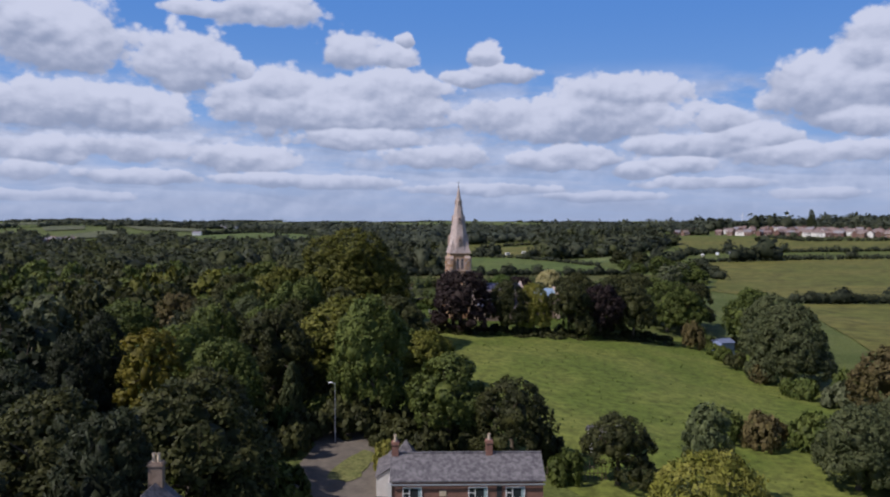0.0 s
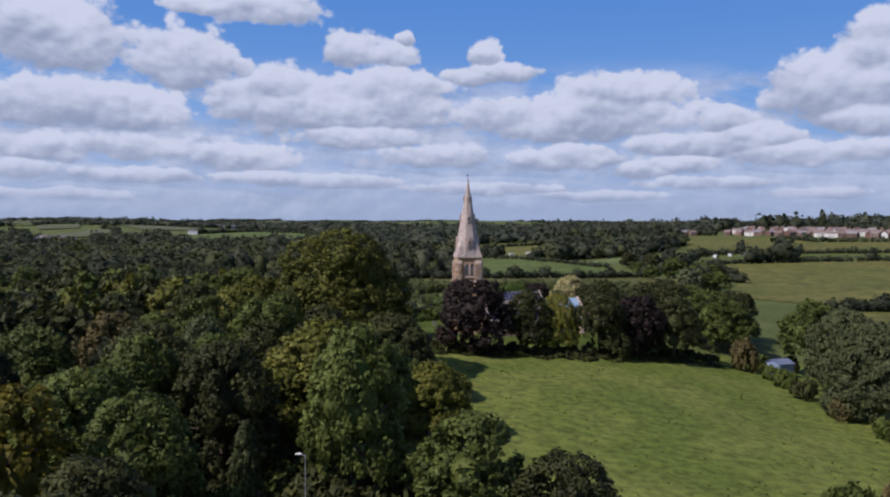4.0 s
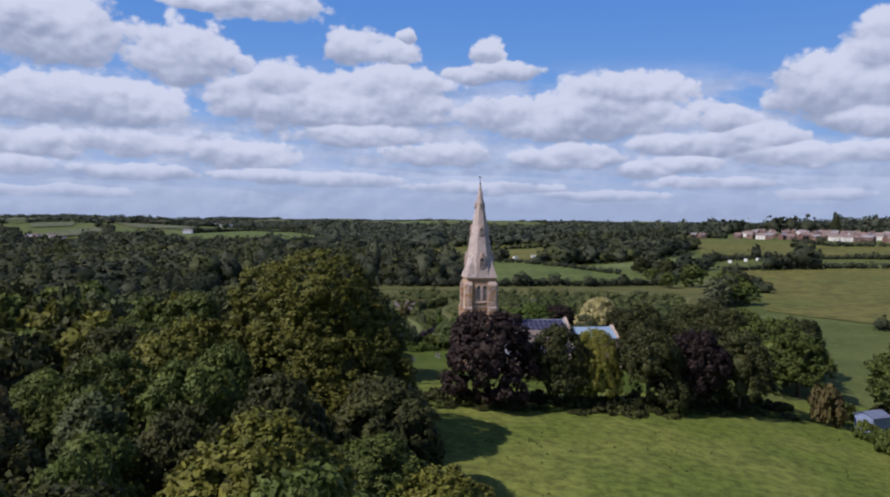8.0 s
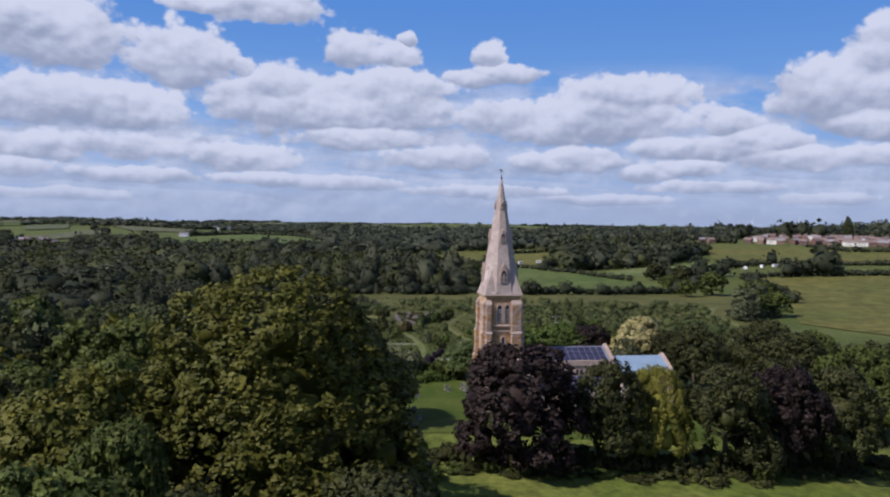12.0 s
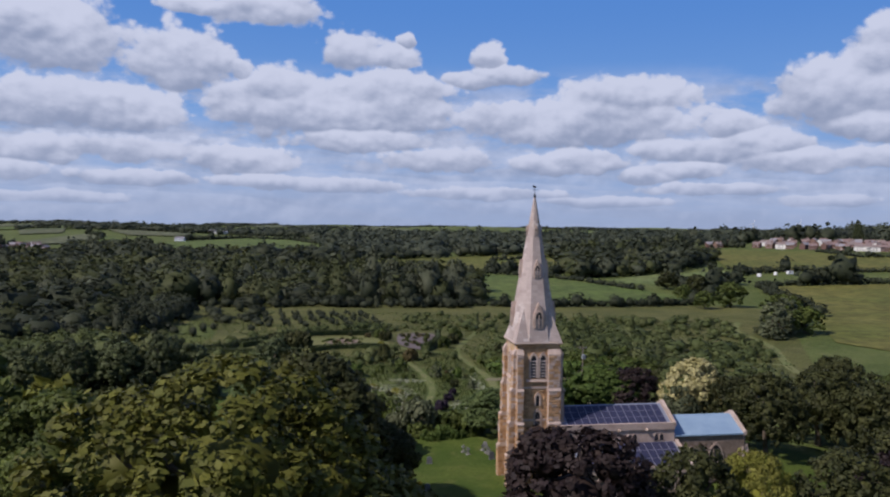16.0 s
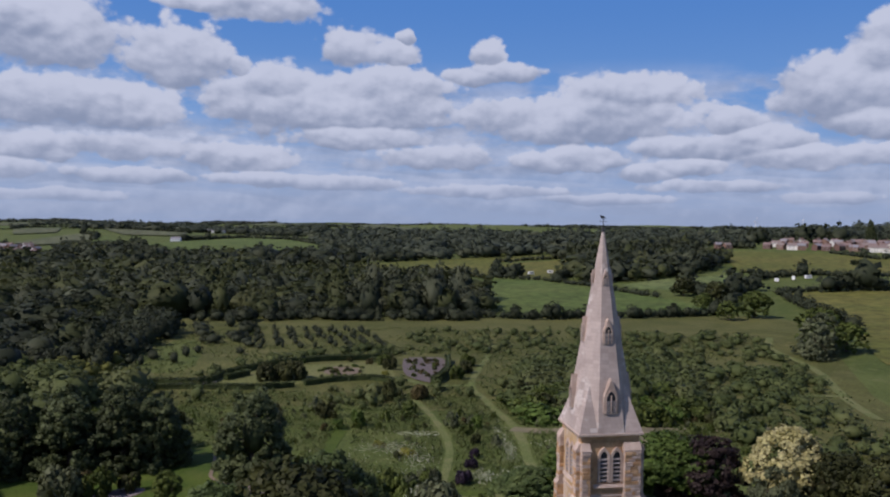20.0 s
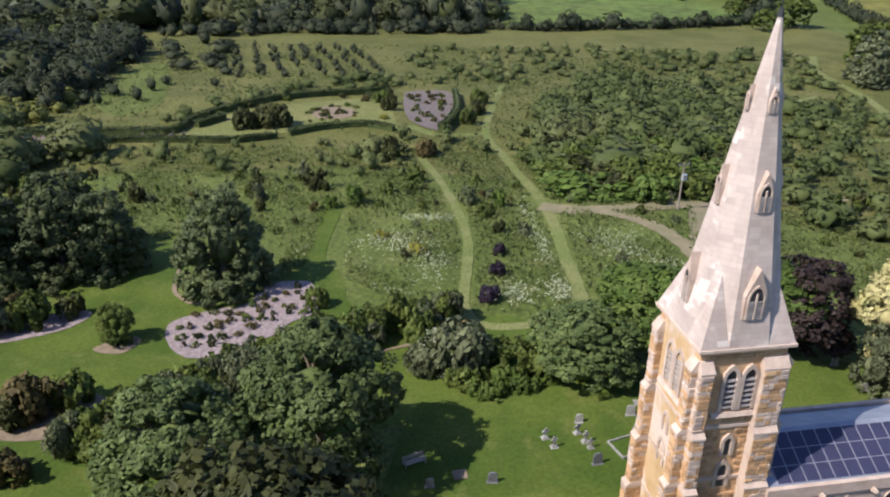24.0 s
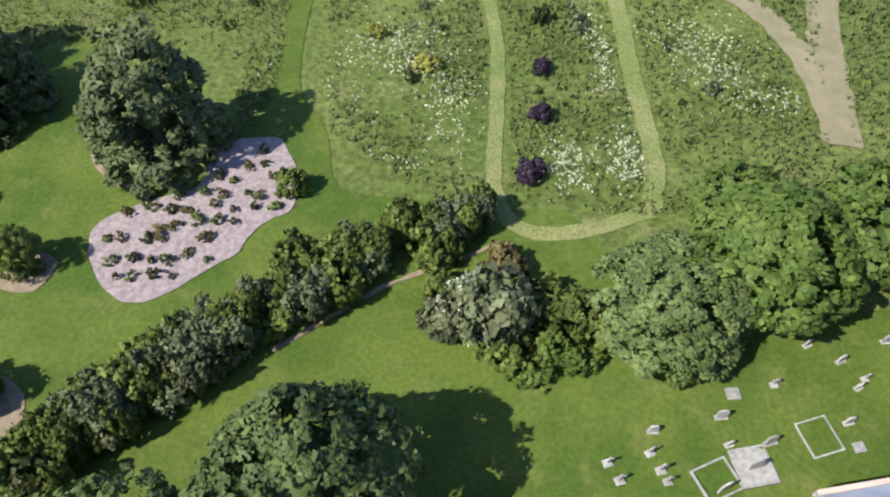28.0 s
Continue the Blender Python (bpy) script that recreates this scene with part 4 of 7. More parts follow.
for outline, mat, label in FIELDS:
    far = max(p[1] for p in outline)
    patch("field", outline, mat, label, 0.25 if far < 1000 else 0.8 if far < 1500 else 2.0, 18 if far < 1000 else 45)

young_far = far_leaf_mat("young_leaves", (0.072, 0.095, 0.029), (0.106, 0.128, 0.042), (0.128, 0.142, 0.053))
# distance haze put into the leaf colour: paler and bluer than the nearer woods
hazed_far = far_leaf_mat("far_leaves_hazed", (0.055, 0.069, 0.044), (0.074, 0.088, 0.056), (0.088, 0.1, 0.062))
# dark leaves, lowered for cloud shade over the valley, slightly greyed for haze
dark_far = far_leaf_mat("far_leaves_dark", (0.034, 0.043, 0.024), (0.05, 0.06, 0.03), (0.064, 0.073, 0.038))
mid_far = far_leaf_mat("far_leaves_mid", (0.045, 0.056, 0.02), (0.073, 0.084, 0.03), (0.1, 0.107, 0.042))
grey_far = far_leaf_mat("far_leaves_grey", (0.066, 0.078, 0.046), (0.095, 0.106, 0.06), (0.08, 0.09, 0.05))
ROUGH = grass_mat("rough_olive_grassland", (0.076, 0.083, 0.022), (0.106, 0.108, 0.032), (0.138, 0.126, 0.048), 0.045, 0.6)
patch("rough_grassland", [(-128, 300), (-96, 286), (-40, 286), (-18, 300), (6, 300), (40, 262), (80, 262), (100, 330), (140, 440), (150, 520), (20, 500), (-140, 470), (-150, 400)], ROUGH, "rough olive grassland behind the gardens", 0.05, 4.0, 0.4, "grassland")
WOODS = [
    ([(-170, 440), (-135, 470), (-104, 484), (-56, 488), (-7, 500), (14, 520), (14, 620), (-50, 770), (-150, 790), (-420, 760), (-520, 560), (-300, 480)], 10, 5.4, 11.5, mid_far, "willows and poplars along the river", 0.85),
    ([(-70, 505), (0, 515), (10, 580), (-40, 600)], 9, 4.2, 17, grey_far, "tall grey-green willows along the river", 0.9),
    ([(-700, 250), (-150, 240), (-114, 330), (-122, 400), (-172, 432), (-300, 480), (-560, 600), (-900, 600)], 10, 5.4, 9.5, dark_far, "dark woodland on the valley floor", 0.7),
    ([(-700, 760), (-420, 770), (-190, 800), (-140, 868), (-50, 1000), (-300, 1180), (-900, 1300)], 13, 7, 11.5, dark_far, "dense woodland across the valley", 0.8),
    ([(92, 705), (180, 745), (300, 930), (285, 1100), (120, 1010)], 10, 6.4, 13, dark_far, "round wood among fields", 1.0),
    # woods from here to the skyline take the leaf colour with painted haze
    ([(-240, 960), (-120, 960), (-30, 1010), (130, 1045), (280, 1120), (420, 1130), (500, 1700), (-220, 1450)], 17, 8, 12, hazed_far, "woodland belt beyond the fields", 0.7),
    ([(-260, 1450), (500, 1720), (500, 1900), (-300, 2300)], 26, 11, 15, hazed_far, "distant woodland", 0.8),
    ([(-2200, 1300), (-950, 1300), (-1050, 1900), (-2300, 2200)], 26, 11, 15, hazed_far, "distant woodland", 0.55),
    ([(-1000, 1900), (-320, 1950), (-350, 2500), (-1300, 2600)], 27, 12, 12, hazed_far, "distant woodland", 0.6),
    ([(420, 1300), (1400, 1350), (1600, 1900), (600, 1800)], 25, 10, 15, hazed_far, "woodland on the hill behind houses", 0.75),
    ([(-3000, 2400), (-300, 2700), (-250, 3300), (-3000, 3600)], 44, 19, 9, hazed_far, "far wooded hills", 0.55),
    ([(300, 2900), (2600, 2300), (3000, 3300), (300, 3500)], 44, 19, 9, hazed_far, "far wooded hills", 0.55),
    ([(-2800, 3700), (2800, 3600), (2600, 4200), (-2600, 4200)], 60, 27, 8, hazed_far, "far wooded ridge on the skyline", 0.7),
]
LAKES = [[(-320, 600), (-262, 582), (-236, 531), (-300, 512), (-420, 520), (-420, 610)], [(-392, 901), (-340, 947), (-317, 890), (-369, 855)]]
TOWN = [(-660, 1240), (-560, 1245), (-430, 950), (-500, 940)]
VILLAGE = [(335, 1085), (400, 1050), (560, 860), (760, 860), (700, 1120), (420, 1180)]
OPEN_LAND = [f[0] for f in FIELDS] + LAKES + [TOWN, VILLAGE]
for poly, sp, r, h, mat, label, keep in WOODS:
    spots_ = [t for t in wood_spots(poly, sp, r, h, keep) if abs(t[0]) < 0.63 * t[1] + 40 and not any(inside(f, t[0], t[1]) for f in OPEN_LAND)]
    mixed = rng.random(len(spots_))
    for lo, hi, m in ((0, 0.62, mat), (0.62, 0.86, hazed_far if mat is hazed_far else mid_far if mat is not mid_far else dark_far), (0.86, 1.01, grey_far)):
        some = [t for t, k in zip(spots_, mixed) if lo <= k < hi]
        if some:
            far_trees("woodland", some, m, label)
HEDGES = [
    ([(6, 492), (31, 490), (72, 503), (111, 515), (135, 530), (148, 560)], 4.5, 2.6, 4.6), ([(187, 549), (205, 625), (242, 640), (346, 628), (520, 602)], 6, 3, 5),
    ([(150, 560), (162, 600), (200, 650)], 8, 5, 9), ([(-28, 775), (11, 783), (33, 768), (66, 742), (90, 700), (123, 604)], 8, 3, 4), ([(241, 776), (279, 752), (303, 738), (375, 716), (620, 688)], 7, 3, 5), ([(30, 785), (48, 965)], 9, 3, 5),
    ([(48, 965), (129, 1003)], 8, 3, 5), ([(-30, 780), (0, 800), (22, 790)], 9, 5, 9), ([(170, 474), (187, 549)], 9, 4, 7), ([(36, 780), (60, 790)], 8, 5, 10), ([(80, 750), (100, 790)], 8, 5, 8),
    ([(240, 632), (262, 640), (282, 634)], 9, 6.5, 14), ([(148, 322), (200, 326), (300, 331), (600, 352)], 4, 3, 4.6), ([(212, 700), (240, 730), (280, 745)], 8, 4, 6),
    ([(155, 655), (150, 590)], 9, 5, 9),
    ([(-471, 1275), (-361, 1040), (-160, 1055)], 12, 6, 9), ([(407, 957), (410, 873), (470, 852), (700, 795)], 9, 4, 6), ([(415, 1175), (560, 1120), (720, 1060)], 14, 9, 14), ([(335, 1075), (352, 1060), (362, 1048)], 8, 6, 11),
    ([(-470, 1445), (-405, 1655), (-300, 1605), (-200, 1330)], 16, 7, 9), ([(-600, 1420), (-684, 1620), (-735, 1655)], 16, 7, 9), ([(-830, 1955), (-720, 1928), (-580, 1868)], 18, 8, 9),
    ([(-320, 1905), (-640, 1990), (-1050, 1980)], 16, 8, 9), ([(-166, 452), (-172, 458), (-180, 448)], 5, 8, 13),
]
for pts, sp, r, h in HEDGES:
    far_trees("hedgerow", hedge_spots(pts, sp, r, h), dark_far, "dark green hedgerow between fields", "hedge")

# ---- the church: its own axes, east along +x ----
CHURCH = pose(3.58, 203.55, 0.0, 0, 0, 9)
IRON = plain_mat("ironstone", (0.365, 0.21, 0.105), (0.48, 0.31, 0.172), 1.1, 0.95, 0, 0.5, 0.06, None, 0.4)
LIME = plain_mat("limestone", (0.52, 0.41, 0.335), (0.4, 0.3, 0.24), 0.9, 0.9, 0, 0.3, 0.03, None, 0.16)
def plaster_mat():
    n = Nodes("ochre_plaster")
    q = n.pos()
    col = n.mix(n.ramp(n.noise(q, 0.7, 4), 0.35, 0.65), (0.5, 0.345, 0.19), (0.43, 0.285, 0.14))
    col = n.mix(n.ramp(n.noise(q, 0.42, 4, 0.5, (1, 1, 0.6)), 0.47, 0.62), col, (0.56, 0.46, 0.38))
    n.bump(n.noise(q, 6, 4, 0.7), 0.25, 0.03)
    return n.done(col, 0.95)


def spire_mat():
    """Pale ashlar: courses of blocks, replaced patches, streaks of weather."""
    n = Nodes("spire_limestone")
    q = n.add("TexCoord").outputs["Object"]
    col = n.mix(n.ramp(n.noise(q, 0.5, 5), 0.35, 0.65), (0.475, 0.392, 0.346), (0.385, 0.312, 0.27))
    col = n.mix(n.math("MULTIPLY", n.ramp(n.noise(q, 2.6, 4, 0.6, (1, 1, 0.22)), 0.55, 0.75), 0.35), col, (0.25, 0.215, 0.19))
    z = n.add("SeparateXYZ", Vector=q).outputs[2]
    row = n.math("FLOOR", n.math("MULTIPLY", z, 3.0))
    around = n.add("CombineXYZ", i0=n.math("FLOOR", n.math("MULTIPLY", n.add("SeparateXYZ", Vector=q).outputs[0], 1.6)), i1=n.math("FLOOR", n.math("MULTIPLY", n.add("SeparateXYZ", Vector=q).outputs[1], 1.6)), i2=row).outputs[0]
    cell = n.add("TexWhiteNoise", Vector=around).outputs[0]
    new_stone = n.math("MULTIPLY", n.ramp(n.noise(q, 0.38, 3), 0.54, 0.6), n.ramp(cell, 0.3, 0.55))
    col = n.mix(n.math("MULTIPLY", new_stone, 0.8), col, (0.56, 0.5, 0.45))
    v = n.math("MULTIPLY_ADD", cell, 0.14, 0.93)
    col = n.mix(1.0, col, n.add("CombineColor", i0=v, i1=v, i2=v).outputs[0], "MULTIPLY")
    joint = n.math("LESS_THAN", n.math("FRACT", n.math("MULTIPLY", z, 3.0)), 0.06)
    col = n.mix(n.math("MULTIPLY", joint, 0.3), col, (0.2, 0.17, 0.15))
    n.bump(n.noise(q, 5, 4, 0.7), 0.25, 0.03)
    return n.done(col, 0.9)


PLASTER = plaster_mat()
SPIRE = spire_mat()
RUBBLE = plain_mat("grey_rubble_stone", (0.29, 0.22, 0.17), (0.19, 0.14, 0.105), 1.6, 0.95, 0, 0.7, 0.08)
LEAD = plain_mat("grey_lead", (0.3, 0.32, 0.37), (0.22, 0.24, 0.29), 0.8, 0.5, 0.3, 0.1, 0.01)
BLUE_LEAD = plain_mat("blue_grey_roof", (0.26, 0.365, 0.46), (0.22, 0.32, 0.42), 0.7, 0.65, 0.1, 0.1, 0.01)
SOLAR = plain_mat("solar_cell", (0.03, 0.032, 0.062), (0.04, 0.042, 0.08), 0.5, 0.3, 0.0, 0.0)
SOLAR_EDGE = plain_mat("aluminium", (0.34, 0.34, 0.38), (0.28, 0.28, 0.32), 2, 0.4, 0.4, 0.0)
DARK = plain_mat("dark_opening", (0.03, 0.03, 0.034), (0.045, 0.045, 0.05), 2, 0.5)
LOUVRE = plain_mat("grey_louvre", (0.26, 0.235, 0.22), (0.18, 0.16, 0.15), 2, 0.85)

church = thing("church", CHURCH, "ironstone parish church with limestone spire and solar panels", "church")
TH, TZ, TIP = 2.62, 17.3, 35.0


def arch_ring(w, h, n=6):
    """The outline of a pointed opening of width w, its foot at z = 0 and its point at h: from the foot up and round."""
    spring = h - w * 0.87
    pts = [(-w / 2, 0), (-w / 2, spring)]
    for k in range(1, n + 1):
        a = math.pi - math.pi / 3 * k / n
        pts.append((w / 2 + w * math.cos(a), spring + w * math.sin(a)))
    return pts + [(-x, z) for x, z in pts[-2::-1]]


def arch_slab(bm, w, h, depth, at, frame_w=0.0):
    """A pointed slab or, with frame_w, a frame round a pointed opening; it stands in the plane y = 0 of `at`, facing -y."""
    out = arch_ring(w + 2 * frame_w, h + frame_w * 1.5)
    if not frame_w:
        a = [bm.verts.new(at @ Vector((x, 0, z))) for x, z in out]
        b = [bm.verts.new(at @ Vector((x, -depth, z))) for x, z in out]
        bm.faces.new(b)
        for i in range(len(a) - 1):
            bm.faces.new((a[i], a[i + 1], b[i + 1], b[i]))
        return bm
    inn = arch_ring(w, h)
    R = [[bm.verts.new(at @ Vector((x, y, z))) for x, z in ring] for ring, y in ((out, 0), (out, -depth), (inn, -depth), (inn, 0.12))]
    for p, q in ((0, 1), (1, 2), (2, 3)):
        for i in range(len(out) - 1):
            bm.faces.new((R[p][i], R[p][i + 1], R[q][i + 1], R[q][i]))
    return bm


def side(k, off, z=0.0):
    """A pose on one side of a square shaft: 0 south, 1 east, 2 north, 3 west."""
    return pose(0, 0, 0, 0, 0, 90 * k) @ pose(0, -off, z)


tower = part("tower", boxes((-TH, TH, -TH, TH, -1, TZ)), IRON, church, "square tower of orange ironstone")
# set-back stages: strings of limestone round the shaft
for z in (4.2, 8.1, 12.0):
    o = TH + 0.12
    part("string_course", boxes((-o, o, -o, o, z, z + 0.22)), LIME, tower)
# angle buttresses at the corners, stepping in as they rise; the south-east ones are broad
BUTT = []
for sx, sy, wide in ((-1, -1, 0.72), (-1, 1, 0.72), (1, 1, 0.9), (1, -1, 1.45)):
    for along in (0, 1):
        bm = bmesh.new()
        for z0, z1, d in ((-1, 4.3, 1.1), (4.3, 8.2, 0.88), (8.2, 12.1, 0.66), (12.1, 16.4, 0.44)):
            w0, w1 = TH - wide, TH + 0.02
            if along:
                c = (sx * w0, sx * w1, sy * TH, sy * (TH + d))
            else:
                c = (sx * TH, sx * (TH + d), sy * w0, sy * w1)
            x0, x1, y0, y1 = min(c[:2]), max(c[:2]), min(c[2:]), max(c[2:])
            BUTT.append((sx, sy, along, x0, x1, y0, y1, max(z0, 0), z1 - 0.3))
            box(bm, x0, x1, y0, y1, z0, z1 - 0.3)
            # sloping weathering on top of each stage, with a drip edge
            e, o = 0.7, 0.06
            if along:
                ya, yb = (y0 + (y1 - y0) * e, y1) if sy < 0 else (y0, y1 - (y1 - y0) * e)
                ring2 = [(x0, ya, z1 + 0.3), (x1, ya, z1 + 0.3), (x1, yb, z1 + 0.3), (x0, yb, z1 + 0.3)]
            else:
                xa, xb = (x0 + (x1 - x0) * e, x1) if sx < 0 else (x0, x1 - (x1 - x0) * e)
                ring2 = [(xa, y0, z1 + 0.3), (xb, y0, z1 + 0.3), (xb, y1, z1 + 0.3), (xa, y1, z1 + 0.3)]
            box(bm, x0 - o, x1 + o, y0 - o, y1 + o, z1 - 0.42, z1 - 0.29)
            hull(bm, [(x0 - o, y0 - o, z1 - 0.29), (x1 + o, y0 - o, z1 - 0.29), (x1 + o, y1 + o, z1 - 0.29), (x0 - o, y1 + o, z1 - 0.29)], ring2)
        part("buttress", bm, LIME, tower, "stepped limestone corner buttress")
# smooth ochre plaster on the west face
part("plaster", boxes((-TH - 0.03, -TH + 0.01, -TH + 0.7, TH - 0.7, 0.2, TZ - 0.2)), PLASTER, tower, "ochre wall plaster with pale patches")

# broach spire: an octagon on a square, with half-pyramids on the corners
SB = TH + 0.25
apo = SB
rad8 = apo / math.cos(math.pi / 8)
ring8 = [(rad8 * math.cos(math.pi / 8 + k * math.pi / 4), rad8 * math.sin(math.pi / 8 + k * math.pi / 4)) for k in range(8)]


def spire_at(z):
    return (TIP - z) / (TIP - TZ - 0.2)


bm = bmesh.new()
hull(bm, [(x, y, TZ + 0.2) for x, y in ring8], [(x * 0.03, y * 0.03, TIP) for x, y in ring8])
spire = part("spire", bm, SPIRE, church, "tall pale limestone spire with weathered patches")
for sx in (-1, 1):
    for sy in (-1, 1):
        bm = bmesh.new()
        zt = TZ + 4.3
        k = spire_at(zt)
        a = rad8 * math.sin(math.pi / 8)
        base = [bm.verts.new(p) for p in ((sx * SB, sy * SB, TZ + 0.2), (sx * SB, sy * a * 0.96, TZ + 0.2), (sx * a * 0.96, sy * SB, TZ + 0.2))]
        top = bm.verts.new((sx * SB * 0.7071 * k * 1.0, sy * SB * 0.7071 * k * 1.0, zt))
        for i in range(3):
            bm.faces.new((base[i], base[(i + 1) % 3], top))
        bmesh.ops.recalc_face_normals(bm, faces=bm.faces[:])
        part("broach", bm, SPIRE, spire)
part("cornice", boxes((-SB - 0.07, SB + 0.07, -SB - 0.07, SB + 0.07, TZ + 0.04, TZ + 0.22)), LIME, tower)

# belfry windows, two lights a side, and smaller ones below
for k in range(4):
    for dx in (-0.58, 0.58):
        m = side(k, TH, 13.25) @ pose(dx, 0, 0)
        w = part("belfry_window", arch_slab(bmesh.new(), 0.68, 2.75, 0.16, m, 0.22), LIME, tower, "pointed belfry opening with pale stone surround")
        part("opening", arch_slab(bmesh.new(), 0.68, 2.75, 0.02, m), DARK, w)
        bm = bmesh.new()
        for j in range(6):
            z = 0.25 + j * 0.36
            hull(bm, [m @ Vector(p) for p in ((-0.33, -0.03, z), (0.33, -0.03, z), (0.33, -0.03, z + 0.05), (-0.33, -0.03, z + 0.05))],
                 [m @ Vector(p) for p in ((-0.33, -0.13, z - 0.12), (0.33, -0.13, z - 0.12), (0.33, -0.13, z - 0.07), (-0.33, -0.13, z - 0.07))])
        part("louvre", bm, LOUVRE, w)
    part("sill", hull(bmesh.new(), [side(k, TH, 12.85) @ Vector(p) for p in ((-1.5, 0.0, 0), (1.5, 0.0, 0), (1.5, -0.28, 0), (-1.5, -0.28, 0))], [side(k, TH, 13.1) @ Vector(p) for p in ((-1.5, 0, 0), (1.5, 0, 0), (1.5, -0.14, 0), (-1.5, -0.14, 0))]), LIME, tower)
    for z, w_, h_ in ((9.9, 0.42, 1.3), (7.5, 0.6, 1.75)):
        m = side(k, TH, z)
        w = part("lancet_window", arch_slab(bmesh.new(), w_, h_, 0.12, m, 0.22), LIME, tower)
        part("opening", arch_slab(bmesh.new(), w_, h_, 0.02, m), DARK, w)

# lucarnes, three tiers, on the four cardinal faces of the spire
for z, wide, h_, gable in ((TZ + 1.9, 1.05, 1.95, 3.0), (TZ + 7.8, 0.72, 1.5, 2.2), (TZ + 12.9, 0.4, 0.85, 1.3)):
    for k in range(4):
        w_ = wide * 0.5 if k == 3 else wide
        off = apo * spire_at(z) + (0.14 if k == 3 else 0.06)
        m = side(k, off, z)
        back = apo * (spire_at(z) - spire_at(z + gable)) + 0.3
        luc = part("lucarne", hull(bmesh.new(), [m @ Vector(p) for p in ((-w_ * 0.62, 0, 0), (w_ * 0.62, 0, 0), (w_ * 0.62, 0, h_ * 0.72), (0, 0, gable), (-w_ * 0.62, 0, h_ * 0.72))], [m @ Vector(p) for p in ((-w_ * 0.62, back, 0), (w_ * 0.62, back, 0), (w_ * 0.62, back, h_ * 0.72), (0, back, gable), (-w_ * 0.62, back, h_ * 0.72))]), LIME, spire, "gabled stone spire window")
        part("surround", arch_slab(bmesh.new(), w_ * 0.78, h_, 0.07, m, 0.09), LIME, luc)
        part("opening", arch_slab(bmesh.new(), w_ * 0.78, h_, 0.015, m), DARK, luc)
        bm = bmesh.new()
        for j in range(7):
            zz = 0.08 + j * h_ * 0.085
            hull(bm, [m @ Vector(p) for p in ((-w_ * 0.38, -0.03, zz), (w_ * 0.38, -0.03, zz), (w_ * 0.38, -0.03, zz + 0.04), (-w_ * 0.38, -0.03, zz + 0.04))],
                 [m @ Vector(p) for p in ((-w_ * 0.38, -0.08, zz - 0.08), (w_ * 0.38, -0.08, zz - 0.08), (w_ * 0.38, -0.08, zz - 0.04), (-w_ * 0.38, -0.08, zz - 0.04))])
        part("louvre", bm, LOUVRE, luc)
        part("mullion", hull(bmesh.new(), [m @ Vector(p) for p in ((-0.04, -0.1, 0), (0.04, -0.1, 0), (0.04, 0, 0), (-0.04, 0, 0))], [m @ Vector(p) for p in ((-0.04, -0.1, h_ * 0.8), (0.04, -0.1, h_ * 0.8), (0.04, 0, h_ * 0.8), (-0.04, 0, h_ * 0.8))]), LIME, luc)
V, F = tubes([((0, 0, TIP - 0.2), (0, 0, TIP + 0.25), 0.16, 0.1), ((0, 0, TIP + 0.2), (0, 0, TIP + 1.0), 0.035, 0.025), ((-0.35, 0, TIP + 0.75), (0.35, 0, TIP + 0.75), 0.02, 0.02)])
vane = part("weathervane", mesh_np("weathervane", V, F, DARK), None, spire, "dark iron weathervane rod")
part("cockerel", hull(bmesh.new(), [(-0.22, -0.015, TIP + 1.0), (0.24, -0.015, TIP + 1.0), (0.24, 0.015, TIP + 1.0), (-0.22, 0.015, TIP + 1.0)], [(-0.3, -0.015, TIP + 1.3), (0.08, -0.015, TIP + 1.2), (0.08, 0.015, TIP + 1.2), (-0.3, 0.015, TIP + 1.3)]), DARK, vane)


def pitched(bm, x0, x1, half, eave, ridge, thick=0.18, over=0.15):
    for s in (-1, 1):
        ring = [(x0, s * (half + over), eave), (x1, s * (half + over), eave), (x1, 0, ridge), (x0, 0, ridge)]
        if s > 0:
            ring = ring[::-1]
        hull(bm, [(x, y, z - thick) for x, y, z in ring], ring)
    return bm


def wall_gabled(bm, x0, x1, half, eave, ridge):
    ring = [(-half, -1.0), (half, -1.0), (half, eave), (0, ridge), (-half, eave)]
    return hull(bm, [(x1, y, z) for y, z in ring], [(x0, y, z) for y, z in ring])


def solar_array(parent, corner, along, up, nx_, ny_):
    """Rows of panels on a roof slope: corner, and the two edge vectors of the whole field."""
    c, a, u = Vector(corner), Vector(along), Vector(up)
    nrm = a.cross(u).normalized()
    for i in range(nx_):
        for j in range(ny_):
            p = c + a * ((i + 0.015) / nx_) + u * ((j + 0.01) / ny_)
            da, du = a * (0.97 / nx_), u * (0.98 / ny_)
            ring = [p, p + da, p + da + du, p + du]
            pan = part("solar_panel", hull(bmesh.new(), [q + nrm * 0.03 for q in ring], [q + nrm * 0.08 for q in ring]), SOLAR_EDGE, parent)
            e1, e2 = da * 0.03, du * 0.02
            ring = [p + e1 + e2, p + da - e1 + e2, p + da + du - e1 - e2, p + du + e1 - e2]
            part("cell_face", hull(bmesh.new(), [q + nrm * 0.075 for q in ring], [q + nrm * 0.086 for q in ring]), SOLAR, pan)


